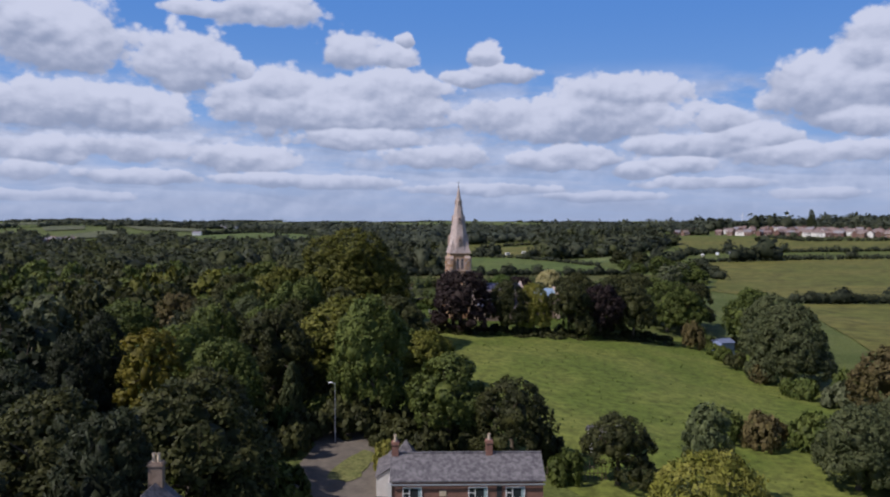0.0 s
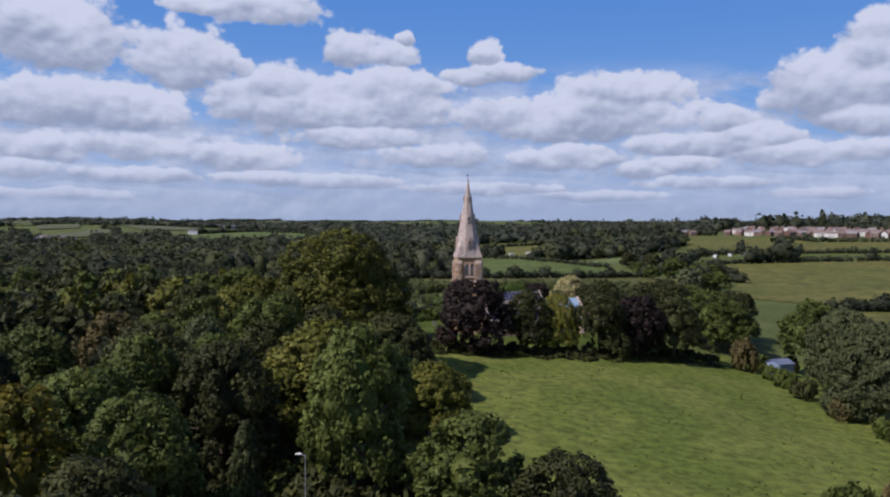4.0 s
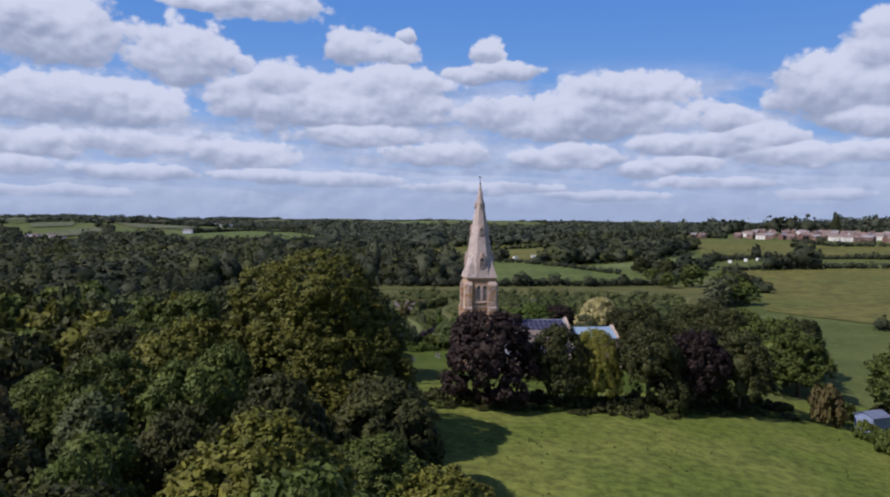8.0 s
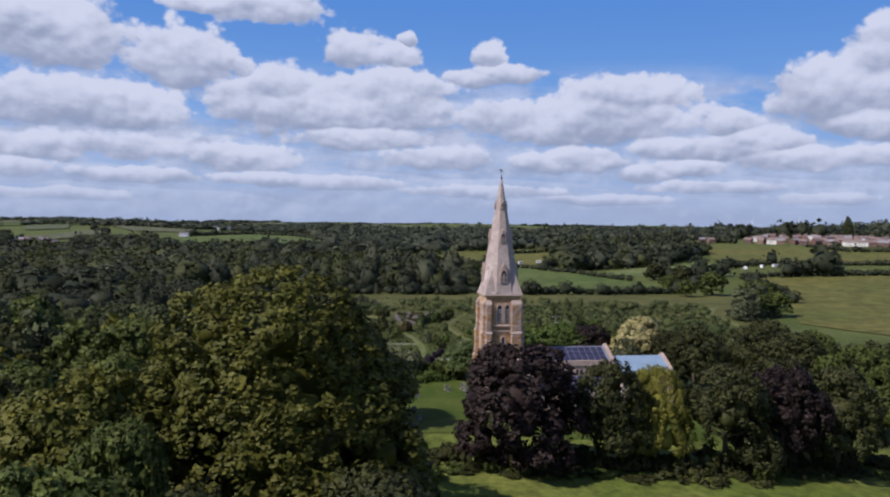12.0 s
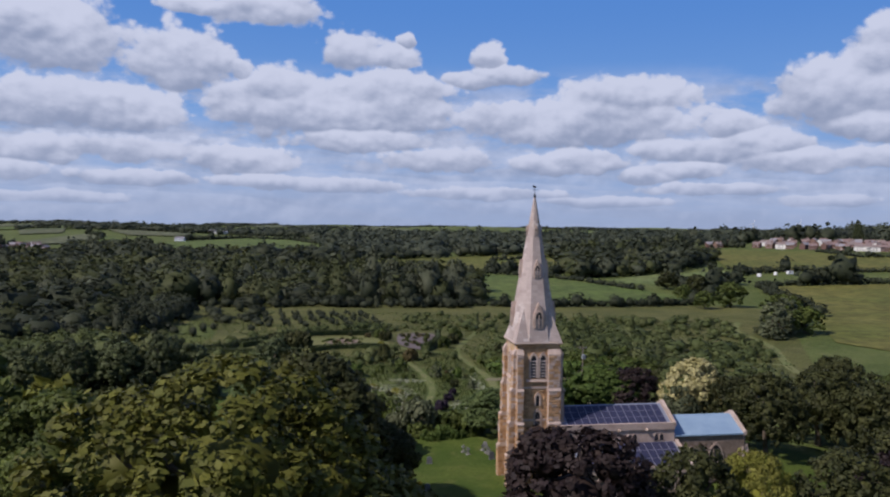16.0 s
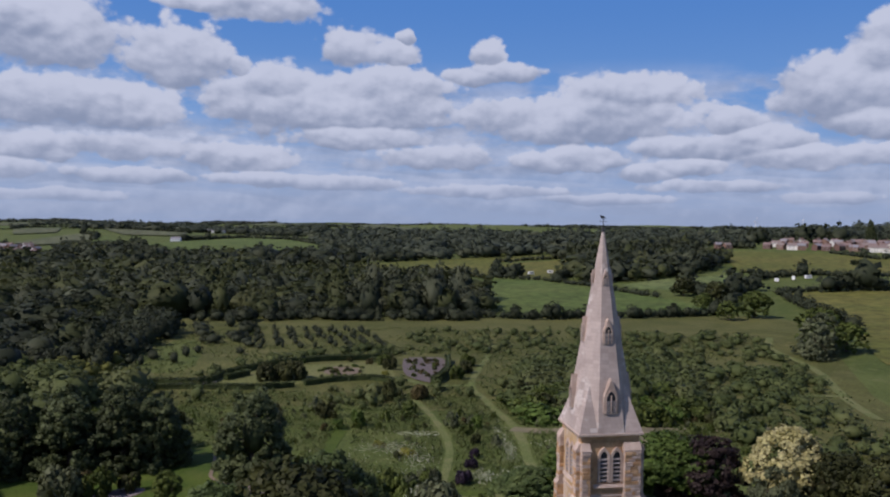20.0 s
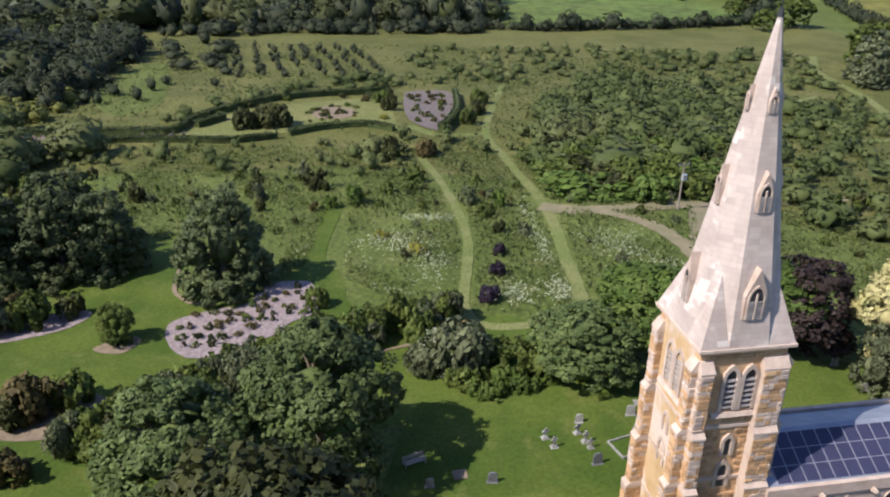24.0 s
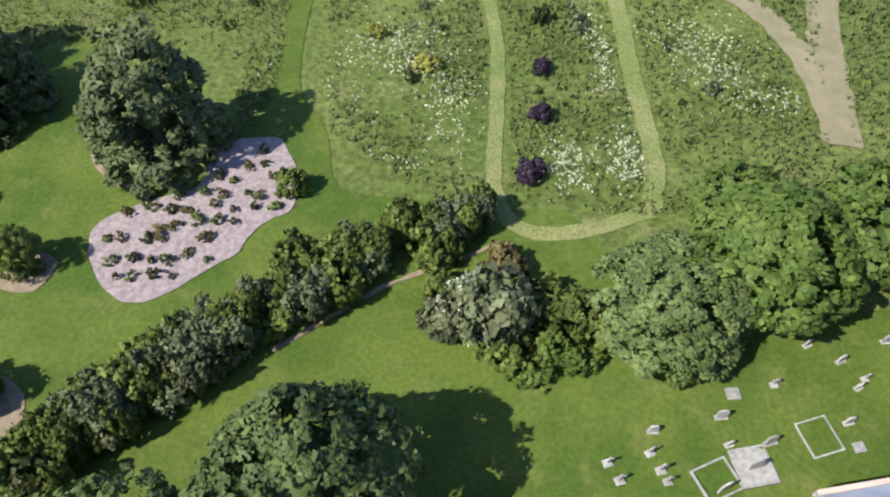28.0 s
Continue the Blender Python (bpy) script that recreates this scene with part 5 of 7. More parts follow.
# nave with clerestory
nave = part("nave", wall_gabled(bmesh.new(), TH, 17.0, 3.6, 7.3, 9.0), LIME, church, "nave walls of pale stone")
roof = part("nave_roof", pitched(bmesh.new(), TH, 16.7, 3.35, 7.45, 9.25), LEAD, church, "low-pitched lead roof")
solar_array(roof, (3.6, -3.2, 7.56), (12.6, 0, 0), (0, 2.9, 1.55), 13, 3)
part("parapet", boxes((TH, 17.0, -3.75, -3.45, 6.9, 7.7)), LIME, nave)
part("parapet", boxes((TH, 17.0, 3.45, 3.75, 6.9, 7.7)), LIME, nave)
bm = bmesh.new()
for s in (-1, 1):
    ring = [(16.75, s * 3.75, 7.5), (17.15, s * 3.75, 7.5), (17.15, 0, 9.45), (16.75, 0, 9.45)]
    hull(bm, [(x, y, z - 0.25) for x, y, z in ring], [(x, y, z + 0.2) for x, y, z in ring])
part("gable_coping", bm, LIME, nave)
for x in (4.6, 8.0, 11.6, 15.0):
    for dx in (-0.32, 0.32):
        for s in (0, 2):
            m = side(s, 3.6, 5.55) @ pose(x + dx if s == 0 else -(x + dx), 0, 0)
            w = part("clerestory_window", arch_slab(bmesh.new(), 0.5, 0.85, 0.06, m, 0.08), LIME, nave)
            part("glass", arch_slab(bmesh.new(), 0.5, 0.85, 0.012, m), DARK, w)
for x in (6.3, 9.8, 13.3):
    part("gargoyle", hull(bmesh.new(), [(x - 0.12, -3.7, 6.8), (x + 0.12, -3.7, 6.8), (x + 0.12, -3.7, 7.1), (x - 0.12, -3.7, 7.1)], [(x - 0.08, -4.2, 6.9), (x + 0.08, -4.2, 6.9), (x + 0.08, -4.2, 7.05), (x - 0.08, -4.2, 7.05)]), LIME, nave)
# aisles with lean-to roofs
for s in (-1, 1):
    y0, y1 = 3.6 * s, 7.6 * s
    bm = bmesh.new()
    ring = [(y0, -1), (y1, -1), (y1, 3.4), (y0, 5.1)]
    if s > 0:
        ring = ring[::-1]
    hull(bm, [(17.4, y, z) for y, z in ring], [(4.0, y, z) for y, z in ring])
    aisle = part("aisle", bm, RUBBLE, church, "rubble-stone aisle")
    rr = [(3.9, y1 * 1.02, 3.5), (17.1, y1 * 1.02, 3.5), (17.1, y0, 5.3), (3.9, y0, 5.3)]
    if s > 0:
        rr = rr[::-1]
    ar = part("aisle_roof", hull(bmesh.new(), [(x, y, z - 0.15) for x, y, z in rr], rr), LEAD, church)
    part("parapet", boxes((4.0, 17.4, min(y1 - 0.15, y1 + 0.15), max(y1 - 0.15, y1 + 0.15), 2.9, 3.75)), LIME, aisle)
    if s < 0:
        solar_array(ar, (4.4, -7.45, 3.6), (12.3, 0, 0), (0, 3.7, 1.75), 13, 3)
    ring = [(17.05, y0, 5.35), (17.45, y0, 5.35), (17.45, y1 * 1.02, 3.55), (17.05, y1 * 1.02, 3.55)]
    if s < 0:
        ring = ring[::-1]
    part("gable_coping", hull(bmesh.new(), [(x, y, z - 0.3) for x, y, z in ring], [(x, y, z + 0.25) for x, y, z in ring]), LIME, aisle)
    for x in (6.5, 10.5, 14.5):
        m = side(0 if s < 0 else 2, 7.6, 0.9) @ pose(-s * x, 0, 0)
        w = part("aisle_window", arch_slab(bmesh.new(), 1.3, 2.0, 0.08, m, 0.14), LIME, aisle)
        part("glass", arch_slab(bmesh.new(), 1.3, 2.0, 0.012, m), DARK, w)
# chancel
chancel = part("chancel", wall_gabled(bmesh.new(), 17.0, 26.5, 3.3, 5.9, 7.5), RUBBLE, church, "chancel of grey-brown rubble stone")
part("chancel_roof", pitched(bmesh.new(), 17.05, 26.2, 3.35, 6.02, 7.7), BLUE_LEAD, church, "blue-grey metal sheet roof")
bm = bmesh.new()
for s in (-1, 1):
    ring = [(26.15, s * 3.5, 6.05), (26.6, s * 3.5, 6.05), (26.6, 0, 7.9), (26.15, 0, 7.9)]
    hull(bm, [(x, y, z - 0.25) for x, y, z in ring], [(x, y, z + 0.18) for x, y, z in ring])
part("gable_coping", bm, LIME, chancel)
for x, w_, h_, z in ((22.6, 1.7, 2.4, 2.3), (19.3, 1.0, 1.9, 2.4)):
    m = side(0, 3.3, z) @ pose(x, 0, 0)
    w = part("chancel_window", arch_slab(bmesh.new(), w_, h_, 0.1, m, 0.18), LIME, chancel, "pointed window with stone tracery")
    part("glass", arch_slab(bmesh.new(), w_, h_, 0.012, m), DARK, w)
    for dx in (-w_ / 6, w_ / 6):
        part("mullion", hull(bmesh.new(), [m @ Vector(p) for p in ((dx - 0.04, -0.07, 0), (dx + 0.04, -0.07, 0), (dx + 0.04, 0, 0), (dx - 0.04, 0, 0))], [m @ Vector(p) for p in ((dx - 0.04, -0.07, h_ * 0.78), (dx + 0.04, -0.07, h_ * 0.78), (dx + 0.04, 0, h_ * 0.78), (dx - 0.04, 0, h_ * 0.78))]), LIME, w)
for sy in (-1, 1):
    part("buttress", hull(bmesh.new(), [(25.9, sy * 3.2, -1), (26.9, sy * 3.2, -1), (26.9, sy * 4.3, -1), (25.9, sy * 4.3, -1)][::1 if sy > 0 else -1], [(25.9, sy * 3.2, 4.6), (26.9, sy * 3.2, 4.6), (26.9, sy * 3.5, 3.8), (25.9, sy * 3.5, 3.8)][::1 if sy > 0 else -1]), LIME, chancel)
V, F = tubes([((26.3, -3.5, 5.8), (26.3, -3.5, 0), 0.06, 0.06)])
part("drainpipe", mesh_np("drainpipe", V, F, DARK), None, chancel)
# ---- the gardens and meadow behind the church ----
LAWN_DRY = grass_mat("dry_lawn", (0.13, 0.14, 0.045), (0.16, 0.16, 0.06), (0.11, 0.13, 0.04), 0.1, 1.0, 0.2)
MULCH = plain_mat("bark_mulch", (0.29, 0.235, 0.232), (0.165, 0.132, 0.13), 2.6, 0.95, 0, 0.8, 0.05)
ROSE_SOIL = plain_mat("dark_bed_soil", (0.15, 0.125, 0.115), (0.1, 0.08, 0.075), 1.5, 0.95)
SOIL = plain_mat("dry_soil", (0.215, 0.165, 0.115), (0.15, 0.115, 0.078), 1.5, 0.95)
patch("lawn", [(-80, 226), (-70, 251), (-53, 252), (-47, 256), (-43, 247), (-42, 240), (-38, 237), (-33, 238), (-30, 246), (-29, 254), (-30, 268), (-27, 268), (-27, 250), (-24, 243), (-22.5, 237), (-16, 235.5), (-10, 234.5), (-4, 233.5), (0, 220), (-20, 216), (-40, 205), (-70, 205)], LAWN, "mown green lawn round the flower beds", 0.06, 3.0, 0.35, "lawn")
patch("churchyard_lawn", [(-16, 190), (-16, 216), (-9, 221), (2, 222), (12, 225), (28, 226), (42, 222), (46, 200), (30, 188), (6, 187)], LAWN, "close-mown green churchyard grass", 0.1, 3.0, 0.35, "lawn")
patch("garden_lawn", [(-72.7, 304.9), (-64.4, 311.4), (-62.3, 323.1), (-52.6, 332.1), (-40.3, 339.4), (-25.6, 348), (-21.3, 314.6), (-37, 316.5), (-45.5, 309), (-51.8, 304.4)], LAWN_DRY, "dry mown grass inside the hedged garden", 0.1, 4.0, category="lawn")
patch("flower_bed", [(-40.5, 231.1), (-40, 233.5), (-36.6, 235.5), (-33.5, 236.8), (-32.8, 240.4), (-30.5, 241.8), (-27.5, 241.6), (-25.8, 237.5), (-26.1, 234.5), (-28.2, 232.9), (-29.6, 230.4), (-31.9, 228.6), (-34.1, 226.9), (-36.5, 226.3), (-38.8, 227.8)], MULCH, "curved bed of pinkish-grey bark mulch", 0.14, 2.0, 0.25, "flower bed")
GARDEN_PLANTS = []
patch("flower_bed", [(-57, 229), (-51, 232), (-49.5, 235), (-52, 236), (-57, 232.5), (-62, 231)], MULCH, "narrow curved bed of bark mulch", 0.12, 2.0, 0.2, "flower bed")
patch("flower_bed", [(-46.5, 228), (-44, 230.5), (-42.2, 229.4), (-43.5, 227.2)], SOIL, "small bare-soil bed with a young tree", 0.12, 2.0, 0.2, "flower bed")
patch("flower_bed", [(-50, 215), (-47, 219), (-43, 220.5), (-41, 217.5), (-45, 214)], SOIL, "soil bed under shrubs", 0.12, 2.0, 0.2, "flower bed")
patch("rose_bed", [(-21.5, 346.8), (-20.4, 353.5), (-10.9, 353.8), (-9.8, 338.4), (-11.3, 319.6), (-13, 313.2), (-18.1, 318.8), (-20.5, 328.1)], ROSE_SOIL, "round rose bed with dark soil", 0.25, 3.0, 0.3, "flower bed")
patch("flower_bed", [(-40.9, 327.3), (-38.2, 333.6), (-31.7, 330.2), (-32.1, 322.9), (-37.8, 322)], SOIL, "brown bed in the hedged garden", 0.2, 3.0, 0.9, "flower bed")
for _ in range(26):
    x, y = -36.3 + rng.normal() * 2.6, 327 + rng.normal() * 3.0
    GARDEN_PLANTS.append((x, y, rng.uniform(0.4, 0.9), rng.uniform(0.4, 0.9)))
ribbon("path", [(-16.4, 295.1), (-13.5, 284), (-11.4, 273.1), (-10, 264.1), (-9.3, 254.6), (-9.8, 245), (-10.3, 239), (-10.2, 236), (-9.3, 233.5), (-6.8, 232.3), (-2.9, 232.8), (1.5, 234.4)], 1.3, PATH, "narrow mown grass path through meadow")
ribbon("path", [(4.1, 368.9), (-0.9, 337.5), (-3.7, 312.8), (-1.4, 299.1), (0.9, 282.6), (2.2, 270), (2.7, 260), (2.5, 251.3), (2.7, 244), (2.5, 238.7), (1.5, 234.4)], 1.6, PATH, "mown grass path through meadow", 0.1)
ribbon("path", [(-19.1, 316.6), (-15, 311.5), (-12.5, 310.3), (-8, 311), (-3.7, 312.8)], 2.0, PATH, "mown grass path by the rose bed", 0.12)
ribbon("path", [(-45, 251), (-43.4, 245), (-42.3, 240), (-40, 237.3), (-38, 236.8)], 0.5, SOIL, "thin worn edge of bare soil", 0.13)
ribbon("track", [(1.6, 268.2), (7.6, 266), (12.4, 266.6), (21.1, 268.9), (31.3, 272.1), (52, 280)], 3.8, TRACK, "dusty brown field track", 0.12, "track", 0.3)
ribbon("track", [(25.4, 269.3), (22.5, 260), (21, 254), (19.9, 247.7), (18.6, 241.6)], 3.2, TRACK, "dusty brown field track", 0.14, "track", 0.3)
ribbon("track", [(9.5, 266), (14.2, 262), (17.1, 257), (18.7, 250.4), (18.6, 241.6)], 2.6, TRACK, "dusty brown field track", 0.16, "track", 0.3)
ribbon("path", [(120, 440), (107.5, 408), (103.3, 369.2), (94, 336.9), (88.3, 319.2), (84, 300)], 2.6, PATH, "pale gravel path between young trees", 0.2)
ribbon("path", [(72, 321.6), (78.1, 323.6), (92.4, 328)], 2.4, PATH, "pale gravel path between young trees", 0.22)
ribbon("path", [(66, 364), (70.6, 361.7), (75.9, 358.8), (90.9, 371.2)], 2.0, PATH, "pale worn patch of path", 0.2)
ribbon("path", [(44, 445), (49.8, 436.7), (56.2, 427.5), (66, 436), (81.4, 449.2)], 2.0, PATH, "pale worn field path", 0.25)

HEDGE_LEAF = leaf_mat("clipped_hedge", (0.036, 0.05, 0.018), (0.06, 0.076, 0.024), 0.1)


def clipped_hedge(pts, width, height, label):
    """A trimmed hedge along a line: a leafy skin over a solid core."""
    line = smooth_line(pts, 8)
    V, F = [], []
    for k, p in enumerate(line):
        d = (line[min(k + 1, len(line) - 1)] - line[max(k - 1, 0)]).normalized()
        s = Vector((-d.y, d.x, 0))
        z = float(sheet_z(p.x, p.y))
        for u, h in ((-0.5, -0.1), (-0.48, 0.9), (-0.3, 1.0), (0.3, 1.0), (0.48, 0.9), (0.5, -0.1)):
            j = 0.12 * noise.noise((p.x * 1.3 + u, p.y * 1.3, h * 3))
            V.append((p.x + s.x * (u * width + j), p.y + s.y * (u * width + j), z + h * height + j))
    n = len(line)
    for k in range(n - 1):
        F += [(k * 6 + j, k * 6 + j + 1, k * 6 + j + 7, k * 6 + j + 6) for j in range(5)]
    F += [(0, 1, 4, 5), (1, 2, 3, 4), (n * 6 - 1, n * 6 - 2, n * 6 - 5, n * 6 - 6), (n * 6 - 2, n * 6 - 3, n * 6 - 4, n * 6 - 5)]
    core = new("hedge", mesh_np("hedge", V, F, HEDGE_LEAF))
    tagged(core, label, "hedge", "clipped garden hedges")
    V = np.array(V)
    pick = V[(np.arange(len(V)) % 6 > 0) & (np.arange(len(V)) % 6 < 5)]
    pick = np.concatenate([pick, pick * 0.5 + np.roll(pick, 4, 0) * 0.5])[: len(pick) * 2 - 4]
    ok = np.ones(len(pick), bool)
    O = np.tile((0, 0, 1.0), (len(pick), 1))
    LV, LF, LN = leaves(pick[ok], O[ok], np.full(ok.sum(), 0.34), 9, 0.24, rng)
    part("foliage", mesh_np("foliage", LV, LF, HEDGE_LEAF, normals=LN), None, core)


clipped_hedge([(-95.1, 308.2), (-84.9, 308.9), (-74.3, 309.1), (-64.7, 309.2), (-63.6, 320), (-58.2, 329.9), (-51.5, 338.7), (-41.2, 346.1), (-31.1, 350.3), (-25.3, 354.8)], 1.0, 1.5, "long clipped dark green hedge round the garden")
clipped_hedge([(-91.2, 300.6), (-81.4, 301.1), (-72.1, 303.3), (-61.5, 302.5), (-51.3, 302.5), (-44, 306.8)], 0.9, 1.2, "low clipped hedge along the garden front")
clipped_hedge([(-42, 309), (-36.6, 313.7), (-28, 316.1), (-22, 312.5)], 1.0, 1.2, "low clipped hedge along the garden front")
clipped_hedge([(-9.2, 350), (-9.1, 329.8), (-11, 317.4), (-12.7, 312.1)], 1.3, 1.8, "curved clipped hedge beside a rose bed")
clipped_hedge([(-64.3, 318.4), (-62.6, 324), (-59.5, 328)], 1.2, 1.4, "short clipped hedge in the garden")
clipped_hedge([(-61.5, 314.4), (-57.9, 321.7)], 1.2, 1.4, "short clipped hedge in the garden")
clipped_hedge([(-30, 345), (-27, 343)], 1.2, 1.4, "short clipped hedge in the garden")

for x, y, r, h, k in ((-51.2, 314, 2.8, 5, "dark"), (-46, 316, 3.2, 5, "dark"), (-48.5, 318, 2.6, 4.5, "dark"), (-21.2, 293.3, 1.9, 5.2, "dark"), (-15.5, 297, 2.2, 3.2, "brown"), (-26, 340, 2, 3, "green"), (-24, 331, 1.8, 3, "dark"),
                      (-5.7, 251, 0.9, 1.5, "purple"), (-6.4, 244.6, 1.05, 1.7, "purple"), (-7.3, 238, 1.3, 1.9, "purple"), (-20.5, 256, 1.0, 1.1, "yellow"), (-15.8, 251.5, 1.2, 1.2, "yellow"), (-28.8, 266.8, 1.1, 2.2, "bright"),
                      (-26, 236.3, 1.2, 2.4, "green"), (-54.5, 233, 2.2, 3.6, "green"), (-51.5, 234.5, 1.4, 2.6, "dark"), (-59, 231, 2.4, 4.6, "grey"), (-57, 233.5, 1.8, 3.2, "brown"), (-44.6, 229, 0.8, 1.0, "dark"), (-43.6, 229.2, 0.7, 0.9, "green"),
                      (-46.5, 217.5, 2.4, 4.2, "brown"), (-44, 219, 2, 3.4, "green"), (-48.3, 216.5, 2, 3.8, "dark"), (-38.8, 214.4, 2.3, 3.4, "dark"), (-52, 208, 2.2, 3, "green"), (-58, 215, 2, 3, "green"), (-45, 209.5, 1.8, 2.6, "brown"),
                      (-11.5, 225.3, 3.4, 4.9, "grey"), (-9.8, 229, 1.6, 2.6, "brown"), (-5.8, 224.6, 2.4, 3.2, "green"), (-9.5, 221, 1.3, 1.8, "bright"), (-7.5, 222.5, 1.5, 2.2, "bright"), (-14.5, 224.6, 1.8, 3.0, "grey"), (-3.2, 223.2, 2.0, 2.8, "green"), (-7.2, 226.6, 1.6, 2.2, "green"), (-14.6, 227.0, 1.6, 2.4, "green"), (-10.4, 222.2, 1.8, 2.4, "green"), (-8.2, 220.2, 1.2, 1.6, "bright"), (-5.4, 221.6, 1.4, 1.8, "bright")):
    B[k].plant(x, y, r, h)
B["white"].plant(-11.5, 225.3, 3.4, 5.1, "white blossom over a grey-green bush")
K["green"].plant(-44.5, 229.3, 1.9, 4.4, "slender young green tree in a small bed")
# a double row of bushes on the bank
bank = smooth_line([(-39.5, 212.6), (-36.4, 216.5), (-33.2, 220.2), (-29, 223.6), (-24.5, 227.6), (-19.5, 230.4), (-12, 233)], 6)
for k, p in enumerate(bank):
    for _ in range(2 if k > 24 else 3):
        B[rng.choice(["hedge", "hedge", "hedge", "hedge2"])].plant(p.x + rng.normal() * 0.9, p.y + rng.normal() * 0.9, rng.uniform(1.2, 2.5), rng.uniform(2.2, 4.3), group="bushes along the bank", category="bush")
ribbon("path", [(-11, 231.2), (-12.6, 230.2), (-15, 229.3), (-18.3, 227.8), (-21.6, 225.6), (-26, 222.5)], 0.35, SOIL, "thin edge of pale earth along the bank", 0.16)

# low plants in the mulch bed
BED = [(-40.5, 231.1), (-40, 233.5), (-36.6, 235.5), (-33.5, 236.8), (-32.8, 240.4), (-30.5, 241.8), (-27.5, 241.6), (-25.8, 237.5), (-26.1, 234.5), (-28.2, 232.9), (-29.6, 230.4), (-31.9, 228.6), (-34.1, 226.9), (-36.5, 226.3), (-38.8, 227.8)]
for i in range(11):
    for j in range(11):
        x, y = -41 + i * 1.5 + (j % 2) * 0.75 + rng.uniform(-0.35, 0.35), 225.5 + j * 1.5 + rng.uniform(-0.35, 0.35)
        if inside([(-33 + (a + 33) * 0.93, 234 + (b - 234) * 0.9) for a, b in BED], x, y) and rng.random() < 0.86:
            B[rng.choice(["brown", "dark", "bright", "green"]) + "_small"].plant(x, y, rng.uniform(0.3, 0.6), rng.uniform(0.4, 0.75), "low round plant in bark mulch", "plants in the mulch bed", "plant", 0.13, "bed_plant")
for _ in range(60):
    x, y = rng.uniform(-21, -10), rng.uniform(315, 353)
    if inside([(-20.5, 346), (-19.6, 352), (-11.5, 352.6), (-10.8, 338.4), (-12, 321), (-13.4, 315), (-17.6, 320), (-19.6, 328)], x, y):
        B[rng.choice(["dark", "green", "brown"]) + "_small"].plant(x, y, rng.uniform(0.5, 0.8), rng.uniform(0.7, 1.1), "small rose bush in dark soil", "roses", "rose bush", 0.2, "rose_bush")

for x, y, r, h in GARDEN_PLANTS:
    B[rng.choice(["green", "brown", "dark", "bright"]) + "_small"].plant(x, y, r, h, "low plant in a brown garden bed", "plants in the garden bed", "plant", 0.1, "bed_plant")

# memorial plots between the two front hedges, and shrubs along the garden walks
for k in range(34):
    x = -94 + k * 1.0 + rng.normal() * 0.2
    y = 304.6 + rng.normal() * 1.1 + (1.0 if x > -72 else 0)
    if k % 2:
        B[rng.choice(["dark_small", "grey_small", "brown_small"])].plant(x, y, rng.uniform(0.4, 0.8), rng.uniform(0.6, 1.6), "small shrub on a memorial plot", "memorial plots", "shrub", 0, "plot_shrub")
    else:
        ob = part("memorial_stone", boxes((-0.4, 0.4, -0.3, 0.3, -0.2, 0.35), (-0.3, 0.3, -0.1, 0.1, 0.35, 0.9)), MULCH, at=pose(x, y, gz(x, y), 0, 0, rng.uniform(-20, 20)))
        tagged(ob, "small grey memorial stone in a plot", "memorial stone", "memorial plots")
patch("flower_bed", [(-95, 303), (-80, 303), (-72, 305), (-66, 306), (-66, 308), (-80, 307.6), (-95, 307)], ROSE_SOIL, "dark soil strip of memorial plots", 0.12, 3.0, category="flower bed")
for x, y, r, h, k in ((-60, 325, 0.9, 1.2, "green"), (-55, 333, 0.9, 1.4, "dark"), (-48, 340, 1.0, 1.3, "green"), (-36, 345, 0.9, 1.3, "dark"), (-30, 341, 1.0, 1.6, "brown"), (-24.5, 322, 0.8, 1.2, "yellow"), (-34, 318, 0.9, 1.2, "green"), (-40, 312, 0.9, 1.1, "bright"), (-37, 326, 0.7, 0.9, "brown"), (-34.5, 329, 0.7, 0.9, "dark"), (-25, 346, 1.4, 2.6, "dark"), (-23.5, 338, 1.2, 2.8, "dark"), (-7, 320, 2, 3.4, "green"), (-5, 330, 2.2, 3.6, "dark"), (-4, 342, 2.2, 3.4, "green")):
    B[k].plant(x, y, r, h, group="hedged garden shrubs")

# saplings and scrub scattered through the long grass
PATHS = [[(-16.4, 295.1), (-13.5, 284), (-11.4, 273.1), (-10, 264.1), (-9.3, 254.6), (-9.8, 245), (-10.3, 237)], [(-3.7, 312.8), (-1.4, 299.1), (0.9, 282.6), (2.2, 270), (2.7, 260), (2.5, 251.3), (2.7, 238)], [(1.6, 268.2), (12.4, 266.6), (31.3, 272.1)], [(25.4, 269.3), (19.9, 247.7), (18.6, 241.6)], [(9.5, 266), (17.1, 257), (18.6, 241.6)]]


def path_gap(x, y):
    best = 99
    for line in PATHS:
        for (x0, y0), (x1, y1) in zip(line, line[1:]):
            dx, dy = x1 - x0, y1 - y0
            t = min(1, max(0, ((x - x0) * dx + (y - y0) * dy) / (dx * dx + dy * dy)))
            best = min(best, math.hypot(x - x0 - t * dx, y - y0 - t * dy))
    return best


